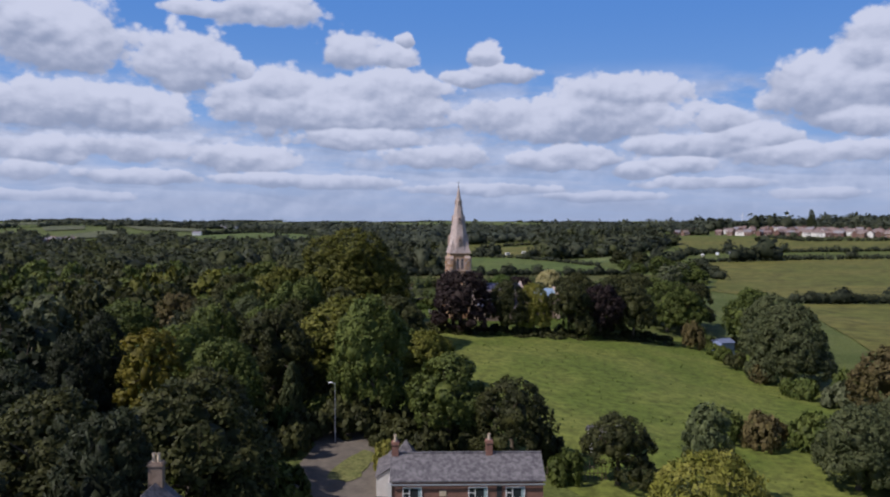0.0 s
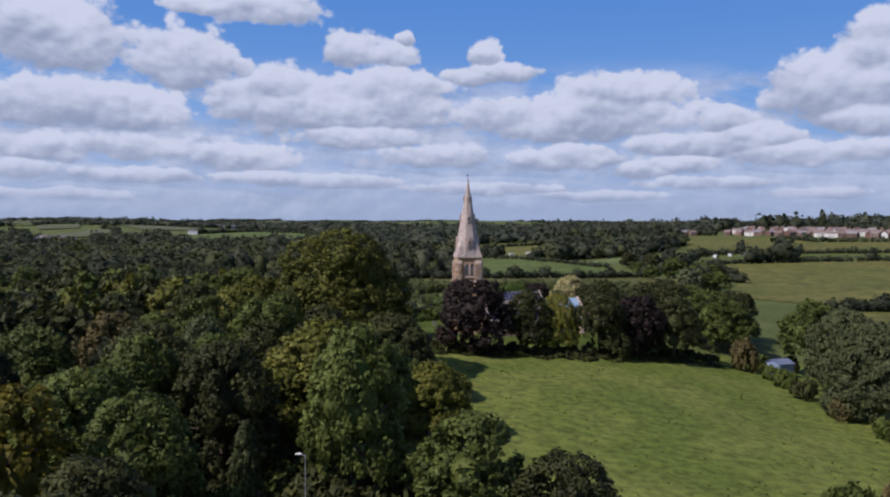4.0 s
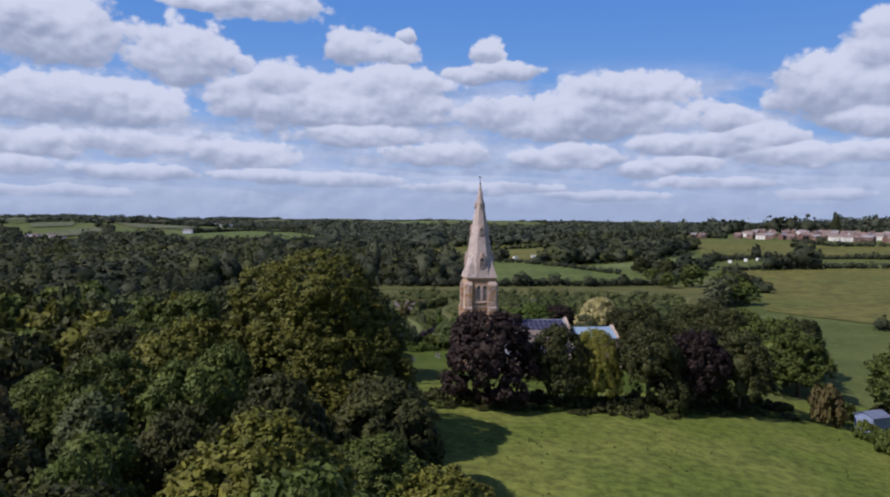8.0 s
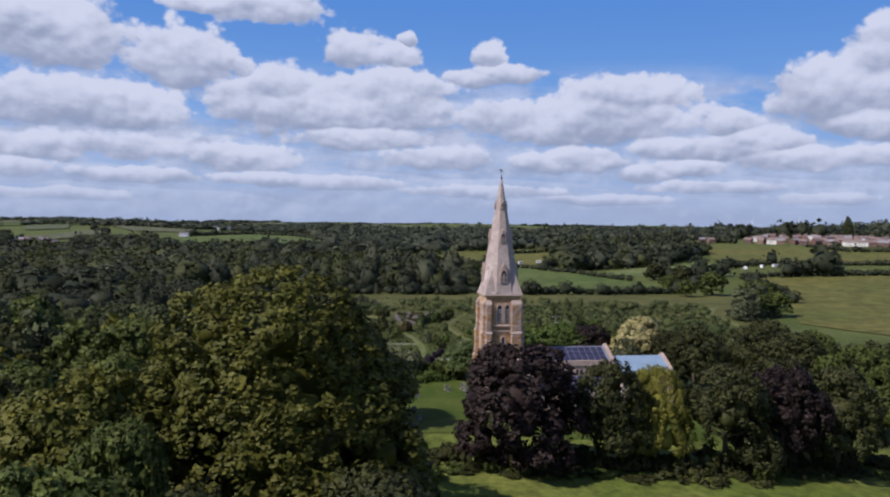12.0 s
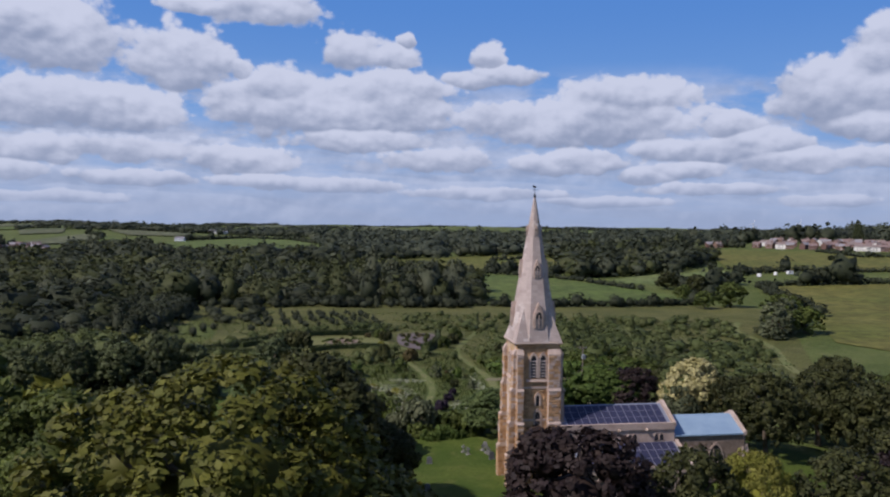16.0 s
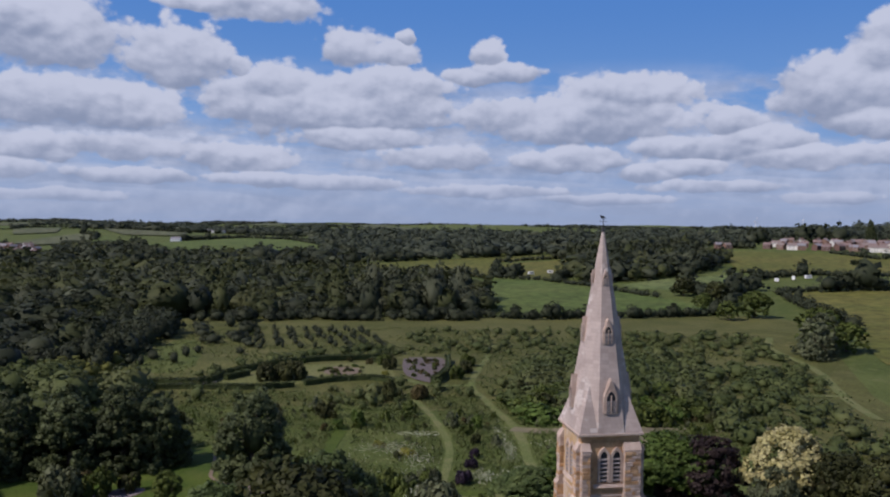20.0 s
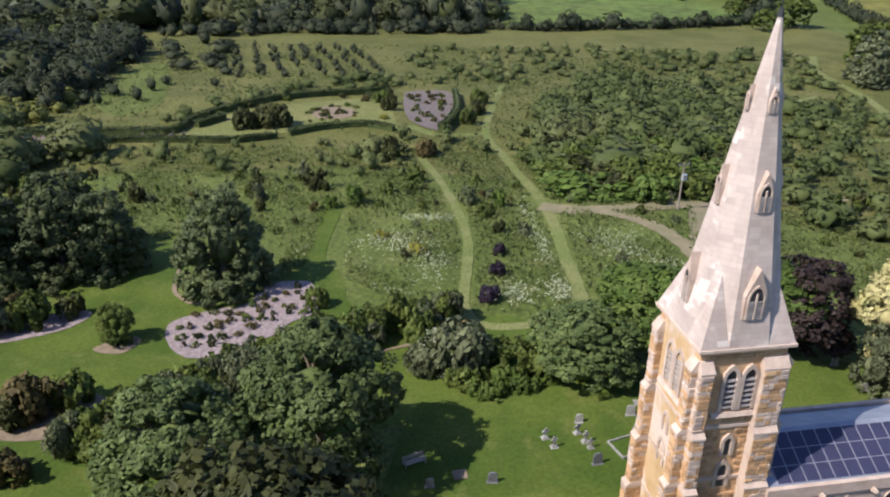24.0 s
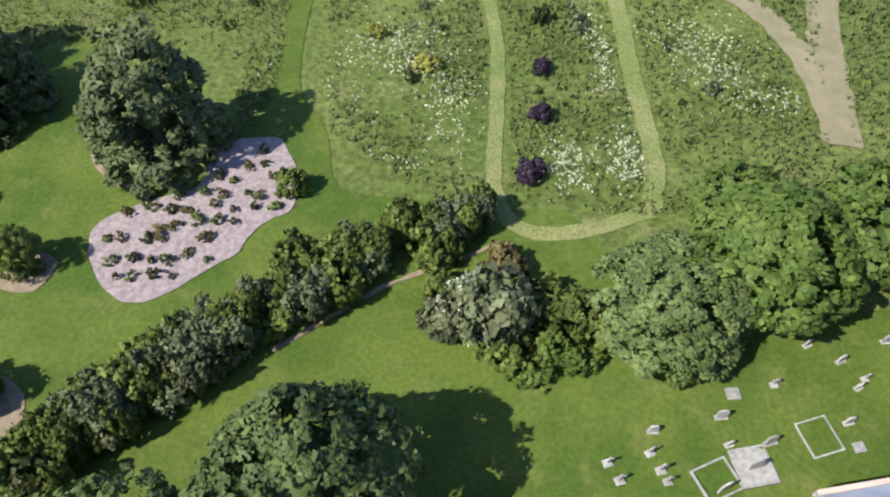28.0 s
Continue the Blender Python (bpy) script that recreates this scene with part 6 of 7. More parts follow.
LAWN_IN = [(-80, 205), (-80, 226), (-70, 251), (-53, 252), (-47, 256), (-43, 247), (-38, 237), (-33, 238), (-29, 246), (-29, 268), (-26, 268), (-24, 243), (-16, 236), (0, 234), (0, 205)]
GARDEN_IN = [(-96, 299), (-50, 300), (-20, 308), (-6, 312), (-6, 356), (-26, 358), (-60, 336), (-68, 312), (-96, 312)]
saplings = []
for _ in range(640):
    x, y = rng.uniform(-95, 60), rng.uniform(246, 312)
    if path_gap(x, y) < 2.2 or inside(LAWN_IN, x, y) or inside(GARDEN_IN, x, y) or (x < -32 and y < 256):
        continue
    h = rng.uniform(0.7, 2.0) if rng.random() < 0.8 else rng.uniform(2, 3.4)
    if y < 264 and rng.random() < 0.55:
        continue
    if y < 264:
        h *= 0.62
    if y > 282:
        saplings.append((x, y, h * rng.uniform(0.45, 0.6), h * 1.1))
        continue
    B[rng.choice(["green", "dark", "grey", "bright", "brown"], p=[0.42, 0.18, 0.24, 0.1, 0.06]) + "_small"].plant(x, y, h * rng.uniform(0.4, 0.6), h, "small self-sown sapling in long grass", "meadow saplings", "sapling", 0, "sapling")
far_trees("saplings", saplings, young_far, "small self-sown saplings in long grass", "scrub")
THICKET = [(3, 290), (11, 340), (29, 378), (60, 378), (54, 324), (36, 279), (18, 271), (6, 274)]
n = 0
for x, y, r, h in wood_spots(THICKET, 3.6, 2.4, 3.4, 0.92):
    if path_gap(x, y) < 2.4:
        continue
    if y < 312 and n < 70:
        n += 1
        B[rng.choice(["green", "dark", "green", "bright"])].plant(x, y, r, h, "dense green bush of a thicket", "thicket", "bush", 0, "thicket_bush")
far_trees("thicket", [s for s in wood_spots(THICKET, 3.4, 2.2, 3.6, 0.95) if s[1] >= 284], young_far, "dense young thicket beyond the track", "scrub")
far_trees("scrub", wood_spots([(-190, 255), (-75, 262), (-72, 296), (-100, 300), (-96, 318), (-114, 332), (-120, 400), (-137, 460), (-250, 430)], 5.5, 2.4, 5.0, 0.72), young_far, "young green scrub and saplings", "scrub")
far_trees("scrub", wood_spots([(-25, 362), (60, 382), (100, 380), (115, 440), (40, 448), (-14, 442), (-28, 400)], 5.5, 1.5, 2.4, 0.5), young_far, "scattered low scrub in grassland", "scrub")
far_trees("scrub", wood_spots([(36, 279), (54, 324), (62, 375), (82, 360), (78, 318), (72, 268), (56, 252), (40, 262)], 5.2, 1.7, 3.0, 0.75), young_far, "young plantation trees in tubes of grass", "scrub")
far_trees("plantation", wood_spots([(72, 326), (90, 332), (98, 365), (80, 355)], 3.2, 1.1, 2.4, 0.95), young_far, "young planted trees in close rows", "plantation")
far_trees("scrub", wood_spots([(-130, 452), (-105, 462), (0, 476), (14, 500), (-100, 482)], 4.5, 2.3, 4.2, 0.85), dark_far, "dark belt of young trees", "scrub")
far_trees("scrub", wood_spots([(-110, 318), (-94, 316), (-98, 352), (-108, 345)], 4.5, 2.4, 3.6, 0.9), far_leaf_mat("far_leaves_gold", (0.12, 0.13, 0.03), (0.16, 0.165, 0.04), (0.1, 0.12, 0.035)), "yellow-green bushes behind the garden", "scrub")
far_trees("scrub", wood_spots([(-165, 425), (-134, 462), (-112, 425), (-104, 378), (-98, 330), (-117, 326)], 4.6, 2.4, 6.5, 0.9), dark_far, "dark young conifers on a slope", "scrub")
far_trees("scrub", wood_spots([(-75, 318), (-66, 320), (-40, 352), (-20, 362), (-30, 375), (-60, 350)], 4.0, 1.3, 2.2, 0.5), young_far, "low scrub outside the garden hedge", "scrub")
patch("mound", [(-96, 347), (-101, 372), (-101, 398), (-91, 388), (-77, 340), (-83, 327)], MEADOW, "smooth grassy mound behind the garden", 0.09, 5, 0.6, "mound")
rows_ = []
for k in range(8):
    for j in range(11):
        if rng.random() < 0.88:
            rows_.append((-67 + k * 5.7 - j * 1.55 + rng.normal() * 0.6, 374 + j * 5.6 + rng.normal() * 0.9, rng.uniform(0.8, 1.5), rng.uniform(1.8, 3.2)))
far_trees("plantation", rows_, dark_far, "rows of young dark green trees", "plantation")

far_trees("scrub", wood_spots([(-115, 330), (-66, 345), (-70, 372), (-86, 444), (-132, 452)], 8, 1.5, 3.0, 0.42), dark_far, "scattered dark young trees on a grassy slope", "scrub")

# long grass, as uncounted tufts
spots, outs = [], []
while len(spots) < 24000:
    x, y = rng.uniform(-62, 46), rng.uniform(234, 300)
    if path_gap(x, y) < 1.1 or inside(LAWN_IN, x, y) or (x < -32 and y < 252):
        continue
    if noise.noise((x * 0.12, y * 0.12, 3)) + rng.normal() * 0.25 < -0.1:
        continue
    spots.append((x, y, float(sheet_z(x, y)) + 0.12))
spots = np.array(spots)
GRASS_BLADE = leaf_mat("grass_blades", (0.09, 0.124, 0.034), (0.145, 0.168, 0.06), 0.3)
V, F, N = leaves(spots, np.tile((0, 0, 1.4), (len(spots), 1)), rng.uniform(0.2, 0.45, len(spots)), 4, 0.17, rng, -1.2, 2.6)
N = N * 0.35 + np.array((0, 0, 0.8))
tagged(new("meadow_grass", mesh_np("meadow_grass", V, F, GRASS_BLADE, normals=N / np.linalg.norm(N, axis=1, keepdims=True))), "long uncut meadow grass in tufts", "grass", kind="stuff")
# taller rough growth farther out
spots = []
while len(spots) < 9000:
    x, y = rng.uniform(-110, 95), rng.uniform(262, 440)
    if path_gap(x, y) < 1.6 or inside(GARDEN_IN, x, y) or inside(LAWN_IN, x, y) or noise.noise((x * 0.05, y * 0.05, 5)) + rng.normal() * 0.2 < 0.0:
        continue
    spots.append((x, y, float(sheet_z(x, y)) + 0.2))
spots = np.array(spots)
V, F, N = leaves(spots, np.tile((0, 0, 1.2), (len(spots), 1)), rng.uniform(0.25, 0.6, len(spots)), 5, 0.3, rng, -0.6, 1.8)
N = N * 0.25 + np.array((0, 0, 0.8))
tagged(new("rough_growth", mesh_np("rough_growth", V, F, leaf_mat("rough_stems", (0.078, 0.104, 0.03), (0.13, 0.152, 0.052), 0.3, 0), normals=N / np.linalg.norm(N, axis=1, keepdims=True))), "tall rough herbage and brambles in the meadow", "grass", kind="stuff")
# cow parsley
fl = []
for cx, cy, sx, sy, n in ((-18.4, 253, 4, 3.5, 170), (-14.6, 262, 4, 1.2, 110), (8.8, 254, 4, 3, 130), (-4.4, 238.6, 1.8, 2.5, 110), (0.2, 239.5, 1.6, 2.6, 110), (-20, 238.5, 3, 2, 70), (-14, 246, 2.6, 5, 120), (9.5, 249.5, 3, 2, 70), (0, 251, 1, 6, 90), (-23, 250, 5, 5, 60), (-1, 262, 1, 7, 60), (12, 246, 4, 2, 60)):
    for _ in range(int(n * 1.5)):
        x, y = cx + rng.normal() * sx * 0.6, cy + rng.normal() * sy * 0.6
        if path_gap(x, y) > 0.9 and not inside(LAWN_IN, x, y):
            fl.append((x, y, float(sheet_z(x, y)) + rng.uniform(0.5, 0.95)))
fl = np.array(fl)
V, F, N = leaves(fl, np.tile((0, 0, 2.0), (len(fl), 1)), rng.uniform(0.1, 0.3, len(fl)), 9, 0.07, rng, 0, 1.1)
tagged(new("cow_parsley", mesh_np("cow_parsley", V, F, LEAF["white"])), "white cow parsley flowering in long grass", "wildflowers", kind="stuff")

# utility pole with a transformer
WOOD_POLE = plain_mat("weathered_pole", (0.26, 0.22, 0.18), (0.18, 0.15, 0.12), 2, 0.9, stretch=(1, 1, 0.2))
GREY_METAL = plain_mat("grey_metal", (0.45, 0.47, 0.5), (0.35, 0.37, 0.4), 2, 0.5, 0.5)
pz = gz(21.4, 267.0)
pole = thing("utility_pole", pose(21.4, 267.0, pz, 0, 0, 20), "wooden utility pole carrying a grey transformer", "utility pole")
part("pole", mesh_np("pole", *tubes([((0, 0, -0.5), (0, 0, 7.2), 0.15, 0.11)], 10), WOOD_POLE, True), None, pole)
part("crossarm", boxes((-0.9, 0.9, -0.06, 0.06, 6.7, 6.85)), WOOD_POLE, pole)
part("transformer", hull(bmesh.new(), [(-0.35, -0.6, 4.6), (0.35, -0.6, 4.6), (0.35, -0.12, 4.6), (-0.35, -0.12, 4.6)], [(-0.35, -0.6, 5.5), (0.35, -0.6, 5.5), (0.35, -0.12, 5.5), (-0.35, -0.12, 5.5)]), GREY_METAL, pole, "grey metal transformer box")
for x in (-0.8, 0, 0.8):
    part("insulator", mesh_np("insulator", *tubes([((x, 0, 6.85), (x, 0, 7.1), 0.06, 0.03)], 8), GREY_METAL), None, pole)

# ---- graves ----
STONE_G = plain_mat("grave_stone", (0.31, 0.3, 0.28), (0.2, 0.19, 0.175), 2.5, 0.9, 0, 0.4, 0.02, None, 0.35)
SLATE_G = plain_mat("slate_stone", (0.16, 0.165, 0.17), (0.11, 0.11, 0.115), 2.5, 0.7, 0, 0.2, 0.01)


def headstone_mesh(w, h, round_top=True):
    bm = bmesh.new()
    pts = [(-w / 2, -0.2), (w / 2, -0.2), (w / 2, h * 0.78)]
    pts += [(w / 2 * math.cos(a), h * 0.78 + h * 0.22 * math.sin(a)) for a in (0.5, 1.05, 1.57, 2.09, 2.64)] if round_top else [(w * 0.3, h), (-w * 0.3, h)]
    pts.append((-w / 2, h * 0.78))
    hull(bm, [(x, 0.06, z) for x, z in pts][::-1], [(x, -0.06, z) for x, z in pts][::-1])
    bmesh.ops.recalc_face_normals(bm, faces=bm.faces[:])
    return bm


def grave(kind, x, y, turn, s=1.0, mat=None):
    label = {"cross": "pale stone cross on a stepped base", "head": "upright grey headstone in mown grass", "slab": "flat pale stone grave slab", "kerb": "kerbed grave with headstone", "big": "wide pale slab with a headstone"}[kind]
    s *= 0.82
    z = gz(x, y) + 0.05
    g = thing("gravestone", pose(x, y, z, rng.uniform(-3, 3), rng.uniform(-3, 3), turn), label, "gravestone", "gravestones")
    m = mat or STONE_G
    if kind == "cross":
        part("base", boxes((-0.38 * s, 0.38 * s, -0.3 * s, 0.3 * s, -0.1, 0.16 * s), (-0.26 * s, 0.26 * s, -0.2 * s, 0.2 * s, 0.16 * s, 0.34 * s)), m, g)
        part("cross", boxes((-0.1 * s, 0.1 * s, -0.07 * s, 0.07 * s, 0.34 * s, 1.35 * s), (-0.36 * s, -0.1 * s, -0.07 * s, 0.07 * s, 0.86 * s, 1.06 * s), (0.1 * s, 0.36 * s, -0.07 * s, 0.07 * s, 0.86 * s, 1.06 * s)), m, g)
    elif kind == "head":
        part("headstone", headstone_mesh(0.75 * s, 1.05 * s, rng.random() < 0.7), m, g)
        part("plinth", boxes((-0.45 * s, 0.45 * s, -0.18, 0.18, -0.1, 0.1)), m, g)
    elif kind == "slab":
        part("slab", boxes((-0.55 * s, 0.55 * s, -0.5 * s, 0.5 * s, -0.1, 0.14)), m, g)
    else:
        w, l = (1.25, 1.1) if kind == "kerb" else (1.2, 1.25)
        if kind == "big":
            part("slab", boxes((-w, w, -l, l, -0.1, 0.16)), m, g)
        for a in ((-w, w, -l, -l + 0.12), (-w, w, l - 0.12, l), (-w, -w + 0.12, -l + 0.12, l - 0.12), (w - 0.12, w, -l + 0.12, l - 0.12)):
            part("kerb", boxes((*a, -0.1, 0.2)), m, g)
        part("headstone", headstone_mesh(0.85, 1.2), m, g).matrix_basis = pose(0, -0.1 if kind == "big" else -l * 0.6, 0.1)
    return g


for kind, x, y, s in (("cross", -4.4, 214.7, 1), ("cross", -3.8, 213.6, 1), ("cross", -1.7, 215.3, 0.95), ("cross", -1.2, 214.2, 1.05), ("cross", -0.9, 213.5, 0.9), ("slab", 4.3, 219.2, 1), ("head", 3.2, 217.6, 1.2), ("head", -1.3, 216.7, 1.0),
                      ("head", 3.3, 215.8, 0.8), ("head", 5.9, 215.9, 1.25), ("kerb", 2.1, 213.6, 1), ("big", 4.5, 214.4, 1), ("head", 12, 221.5, 1), ("cross", 7.1, 219.8, 0.85), ("head", 12.6, 219.6, 0.9), ("cross", 13.2, 220.2, 0.8), ("head", 10.1, 222.7, 0.9),
                      ("head", 11.2, 217.2, 1), ("head", 15.6, 223, 1.1), ("slab", 11.4, 215.6, 0.8), ("head", 24.3, 225.5, 1.1), ("head", 25.3, 223.5, 1), ("head", 25, 221.3, 1), ("head", 29, 220, 1), ("head", 32, 222, 1), ("head", 27, 218, 1)):
    grave(kind, x, y, rng.uniform(-8, 22) + 9, s)
grave("head", -0.7, 211.6, 15, 1.25, SLATE_G)
grave("head", -9.0, 209.6, 5, 1.15, SLATE_G)
grave("slab", -11.4, 210.4, 12, 1.2, SOIL)
grave("head", -13.7, 209.1, 9, 1.0)
for x, y in ((-12, 196), (-9, 198.5), (-14, 201), (-8, 193.5), (-11, 191), (-15.5, 195)):
    grave("head", x, y, rng.uniform(0, 20), rng.uniform(0.9, 1.2))
k = thing("grave_plot", pose(9.1, 216.3, gz(9.1, 216.3) + 0.05, 0, 0, 16), "narrow stone kerb round a grassed grave", "grave", "gravestones")
for a in ((-1.1, 1.1, -1.2, -1.1), (-1.1, 1.1, 1.1, 1.2), (-1.1, -1.0, -1.1, 1.1), (1.0, 1.1, -1.1, 1.1)):
    part("kerb", boxes((*a, -0.1, 0.12)), STONE_G, k)
BENCH = plain_mat("silvered_oak", (0.36, 0.33, 0.29), (0.27, 0.245, 0.21), 3, 0.85, stretch=(0.2, 1, 1))
bench = thing("bench", pose(-14.8, 211.4, gz(-14.8, 211.4) + 0.05, 0, 0, 28), "weathered grey wooden bench under a tree", "bench")
for y0 in (-0.05, 0.09, 0.23, 0.37):
    part("seat_slat", boxes((-0.9, 0.9, y0, y0 + 0.1, 0.42, 0.45)), BENCH, bench)
for z0 in (0.55, 0.68, 0.81):
    part("back_slat", boxes((-0.9, 0.9, 0.5, 0.53, z0, z0 + 0.09)), BENCH, bench)
for x0 in (-0.88, 0.8):
    for y0, h in ((-0.03, 0.62), (0.46, 0.92)):
        part("leg", boxes((x0, x0 + 0.07, y0, y0 + 0.06, -0.05, h)), BENCH, bench)
    part("armrest", boxes((x0, x0 + 0.07, 0.04, 0.45, 0.6, 0.64)), BENCH, bench)
# ---- the pasture, the lane and the houses in front ----
patch("pasture", [(-16, 100), (-16, 130), (-14, 163), (-9, 186), (6, 188), (30, 189), (56, 196), (72, 204), (84, 196), (74, 160), (70, 120), (66, 52), (24, 50), (14, 76), (6, 90)], PASTURE, "grazed green pasture with tussocks", 0.06, 4.0)
ASPHALT = plain_mat("asphalt", (0.165, 0.142, 0.11), (0.11, 0.095, 0.075), 0.8, 0.95)
ribbon("road", [(-9, 30), (-9.5, 60), (-10, 74), (-11.5, 84), (-16, 94), (-26, 102)], 4.6, ASPHALT, "narrow grey asphalt lane", 0.07, "road", 0.1)
patch("forecourt", [(-14.6, 68), (-14.8, 86), (-12.6, 91), (-8.2, 92), (-5.9, 78), (-5.5, 68)], ASPHALT, "worn brownish-grey forecourt beside the lane", 0.1, 2.0, 0.3, "forecourt")
patch("verge", [(-12, 77.5), (-9, 77), (-7.9, 84), (-9.5, 85.5)], LAWN_DRY, "small grass verge at a lane corner", 0.15, 2.0, 0.5, category="verge")
patch("garden_lawn", [(-5, 72), (-4, 82), (9, 82), (9, 72)], LAWN, "small garden lawn behind a house", 0.09, 2.0, category="lawn")
patch("vegetable_plot", [(9.5, 66), (10, 74), (18, 74), (17, 65)], SOIL, "rough vegetable plot beside a house", 0.1, 2.0, category="garden")

BRICK = plain_mat("red_brick", (0.25, 0.13, 0.095), (0.19, 0.1, 0.075), 4, 0.9, 0, 0.3, 0.02)
SLATE = plain_mat("grey_slate_roof", (0.07, 0.066, 0.07), (0.19, 0.178, 0.178), 2.4, 0.7, 0, 0.5, 0.03)
RENDER = plain_mat("white_render", (0.7, 0.68, 0.63), (0.6, 0.58, 0.53), 1.2, 0.9)
WHITE = plain_mat("white_paint", (0.8, 0.8, 0.78), (0.74, 0.74, 0.72), 2, 0.6)
GLASS = plain_mat("dark_window_glass", (0.02, 0.025, 0.03), (0.03, 0.035, 0.04), 1, 0.08)
CURTAIN = plain_mat("pale_curtain", (0.32, 0.42, 0.42), (0.26, 0.36, 0.37), 6, 0.9)
TERRACOTTA = plain_mat("terracotta", (0.48, 0.26, 0.16), (0.4, 0.2, 0.12), 3, 0.85)
BUFF = plain_mat("buff_pot", (0.6, 0.5, 0.36), (0.5, 0.4, 0.28), 3, 0.85)


def chimney(parent, x, y, z0, z1, w=0.55, d=0.7, pots=2, mat=None):
    m = mat or BRICK
    st = part("chimney", boxes((x - w / 2, x + w / 2, y - d / 2, y + d / 2, z0, z1), (x - w / 2 - 0.07, x + w / 2 + 0.07, y - d / 2 - 0.07, y + d / 2 + 0.07, z1 - 0.28, z1 - 0.12)), m, parent, "brick chimney stack")
    for k in range(pots):
        py = y + (k - (pots - 1) / 2) * 0.32
        part("chimney_pot", mesh_np("pot", *tubes([((x, py, z1), (x, py, z1 + 0.1), 0.15, 0.15), ((x, py, z1 + 0.1), (x, py, z1 + 0.5), 0.14, 0.11), ((x, py, z1 + 0.5), (x, py, z1 + 0.58), 0.14, 0.14)], 10), BUFF, True), None, st, "buff clay pot")


def casement(parent, x, y, z, w, h):
    """A white-framed window on a wall that faces -y."""
    f = part("window", boxes((x - w / 2, x + w / 2, y - 0.07, y + 0.02, z, z + 0.08), (x - w / 2, x + w / 2, y - 0.07, y + 0.02, z + h - 0.08, z + h), (x - w / 2, x - w / 2 + 0.08, y - 0.07, y + 0.02, z + 0.08, z + h - 0.08), (x + w / 2 - 0.08, x + w / 2, y - 0.07, y + 0.02, z + 0.08, z + h - 0.08),
                            (x - w / 6, x - w / 6 + 0.07, y - 0.07, y + 0.02, z + 0.08, z + h - 0.08), (x - w / 2 + 0.08, x - w / 6, y - 0.06, y + 0.02, z + h * 0.5 - 0.03, z + h * 0.5 + 0.03)), WHITE, parent, "white-framed casement window")
    part("pane", boxes((x - w / 2 + 0.08, x - w / 6, y - 0.03, y + 0.01, z + 0.08, z + h - 0.08)), GLASS, f)
    part("pane", boxes((x - w / 6 + 0.07, x + w / 2 - 0.08, y - 0.03, y + 0.01, z + 0.08, z + h - 0.08)), GLASS, f)
    part("curtain", boxes((x + w / 2 - 0.32, x + w / 2 - 0.08, y - 0.045, y - 0.031, z + 0.08, z + h - 0.08)), CURTAIN, f)
    part("sill", boxes((x - w / 2 - 0.08, x + w / 2 + 0.08, y - 0.14, y + 0.02, z - 0.08, z - 0.005)), WHITE, f)


def gable_house(name, at, label, L, D, eave, ridge, wall_mat, roof_mat, over=0.25):
    """A house with its ridge along x: walls with gables, and a roof of two slabs."""
    h = thing(name, at, label, "house")
    ring = [(-D / 2, -0.6), (D / 2, -0.6), (D / 2, eave), (0, ridge), (-D / 2, eave)]
    w = part("wall", hull(bmesh.new(), [(L / 2, y, z) for y, z in ring], [(-L / 2, y, z) for y, z in ring]), wall_mat, h)
    k = (ridge - eave) / (D / 2)
    for s in (-1, 1):
        ring = [(-L / 2 - over, s * (D / 2 + over), eave - over * k + 0.04), (L / 2 + over, s * (D / 2 + over), eave - over * k + 0.04), (L / 2 + over, 0, ridge + 0.04), (-L / 2 - over, 0, ridge + 0.04)]
        if s > 0:
            ring = ring[::-1]
        part("roof", hull(bmesh.new(), ring, [(x, y, z + 0.12) for x, y, z in ring]), roof_mat, h)
    return h, w


hz = -2.3
cot, wall = gable_house("brick_cottage", pose(2.0, 69.5, hz, 0, 0, 1.5), "red-brick cottage with grey slate roof", 13.4, 5.6, 5.35, 6.85, BRICK, SLATE, 0.2)
part("ridge_tiles", boxes((-6.9, 6.9, -0.13, 0.13, 6.95, 7.08)), SLATE, cot)
part("gable_wall", boxes((-7.0, -6.72, -2.95, 2.95, -0.6, 5.2)), RENDER, cot, "white rendered gable end")
part("gutter", boxes((-6.8, 6.8, -3.1, -2.98, 5.02, 5.12)), GREY_METAL, cot)
chimney(cot, -6.5, 0, 6.2, 8.1, 0.6, 0.8, 2)
chimney(cot, 2.1, 0, 6.2, 8.2, 0.6, 0.7, 1)
for x in (-4.9, 0.9, 4.2):
    casement(cot, x, -2.83, 3.75, 1.7, 1.05)
    casement(cot, x, -2.83, 1.0, 1.7, 1.15)
# dark slab on the flat wall, its colour standing for a recess's shade
part("porch_recess", boxes((2.55, 3.0, -2.86, -2.8, -0.5, 5.0)), DARK, cot)
part("plaque", boxes((-2.5, -1.9, -2.86, -2.79, 4.0, 4.5)), BUFF, cot, "pale stone date plaque")
# outbuilding with a small hipped roof behind the cottage
ob_, _ = gable_house("outbuilding", pose(-5.4, 76.5, -1.3, 0, 0, 92), "low white outbuilding with slate roof", 6.5, 2.6, 2.4, 3.2, RENDER, SLATE, 0.1)
hip = thing("summer_house", pose(-3.9, 77.0, -0.6), "small summer house with pyramid slate roof", "summer house")
part("wall", boxes((-1.1, 1.1, -1.1, 1.1, -0.6, 2.4)), RENDER, hip)
part("roof", hull(bmesh.new(), [(-1.35, -1.35, 2.35), (1.35, -1.35, 2.35), (1.35, 1.35, 2.35), (-1.35, 1.35, 2.35)], [(-0.05, -0.05, 4.3), (0.05, -0.05, 4.3), (0.05, 0.05, 4.3), (-0.05, 0.05, 4.3)]), SLATE, hip)
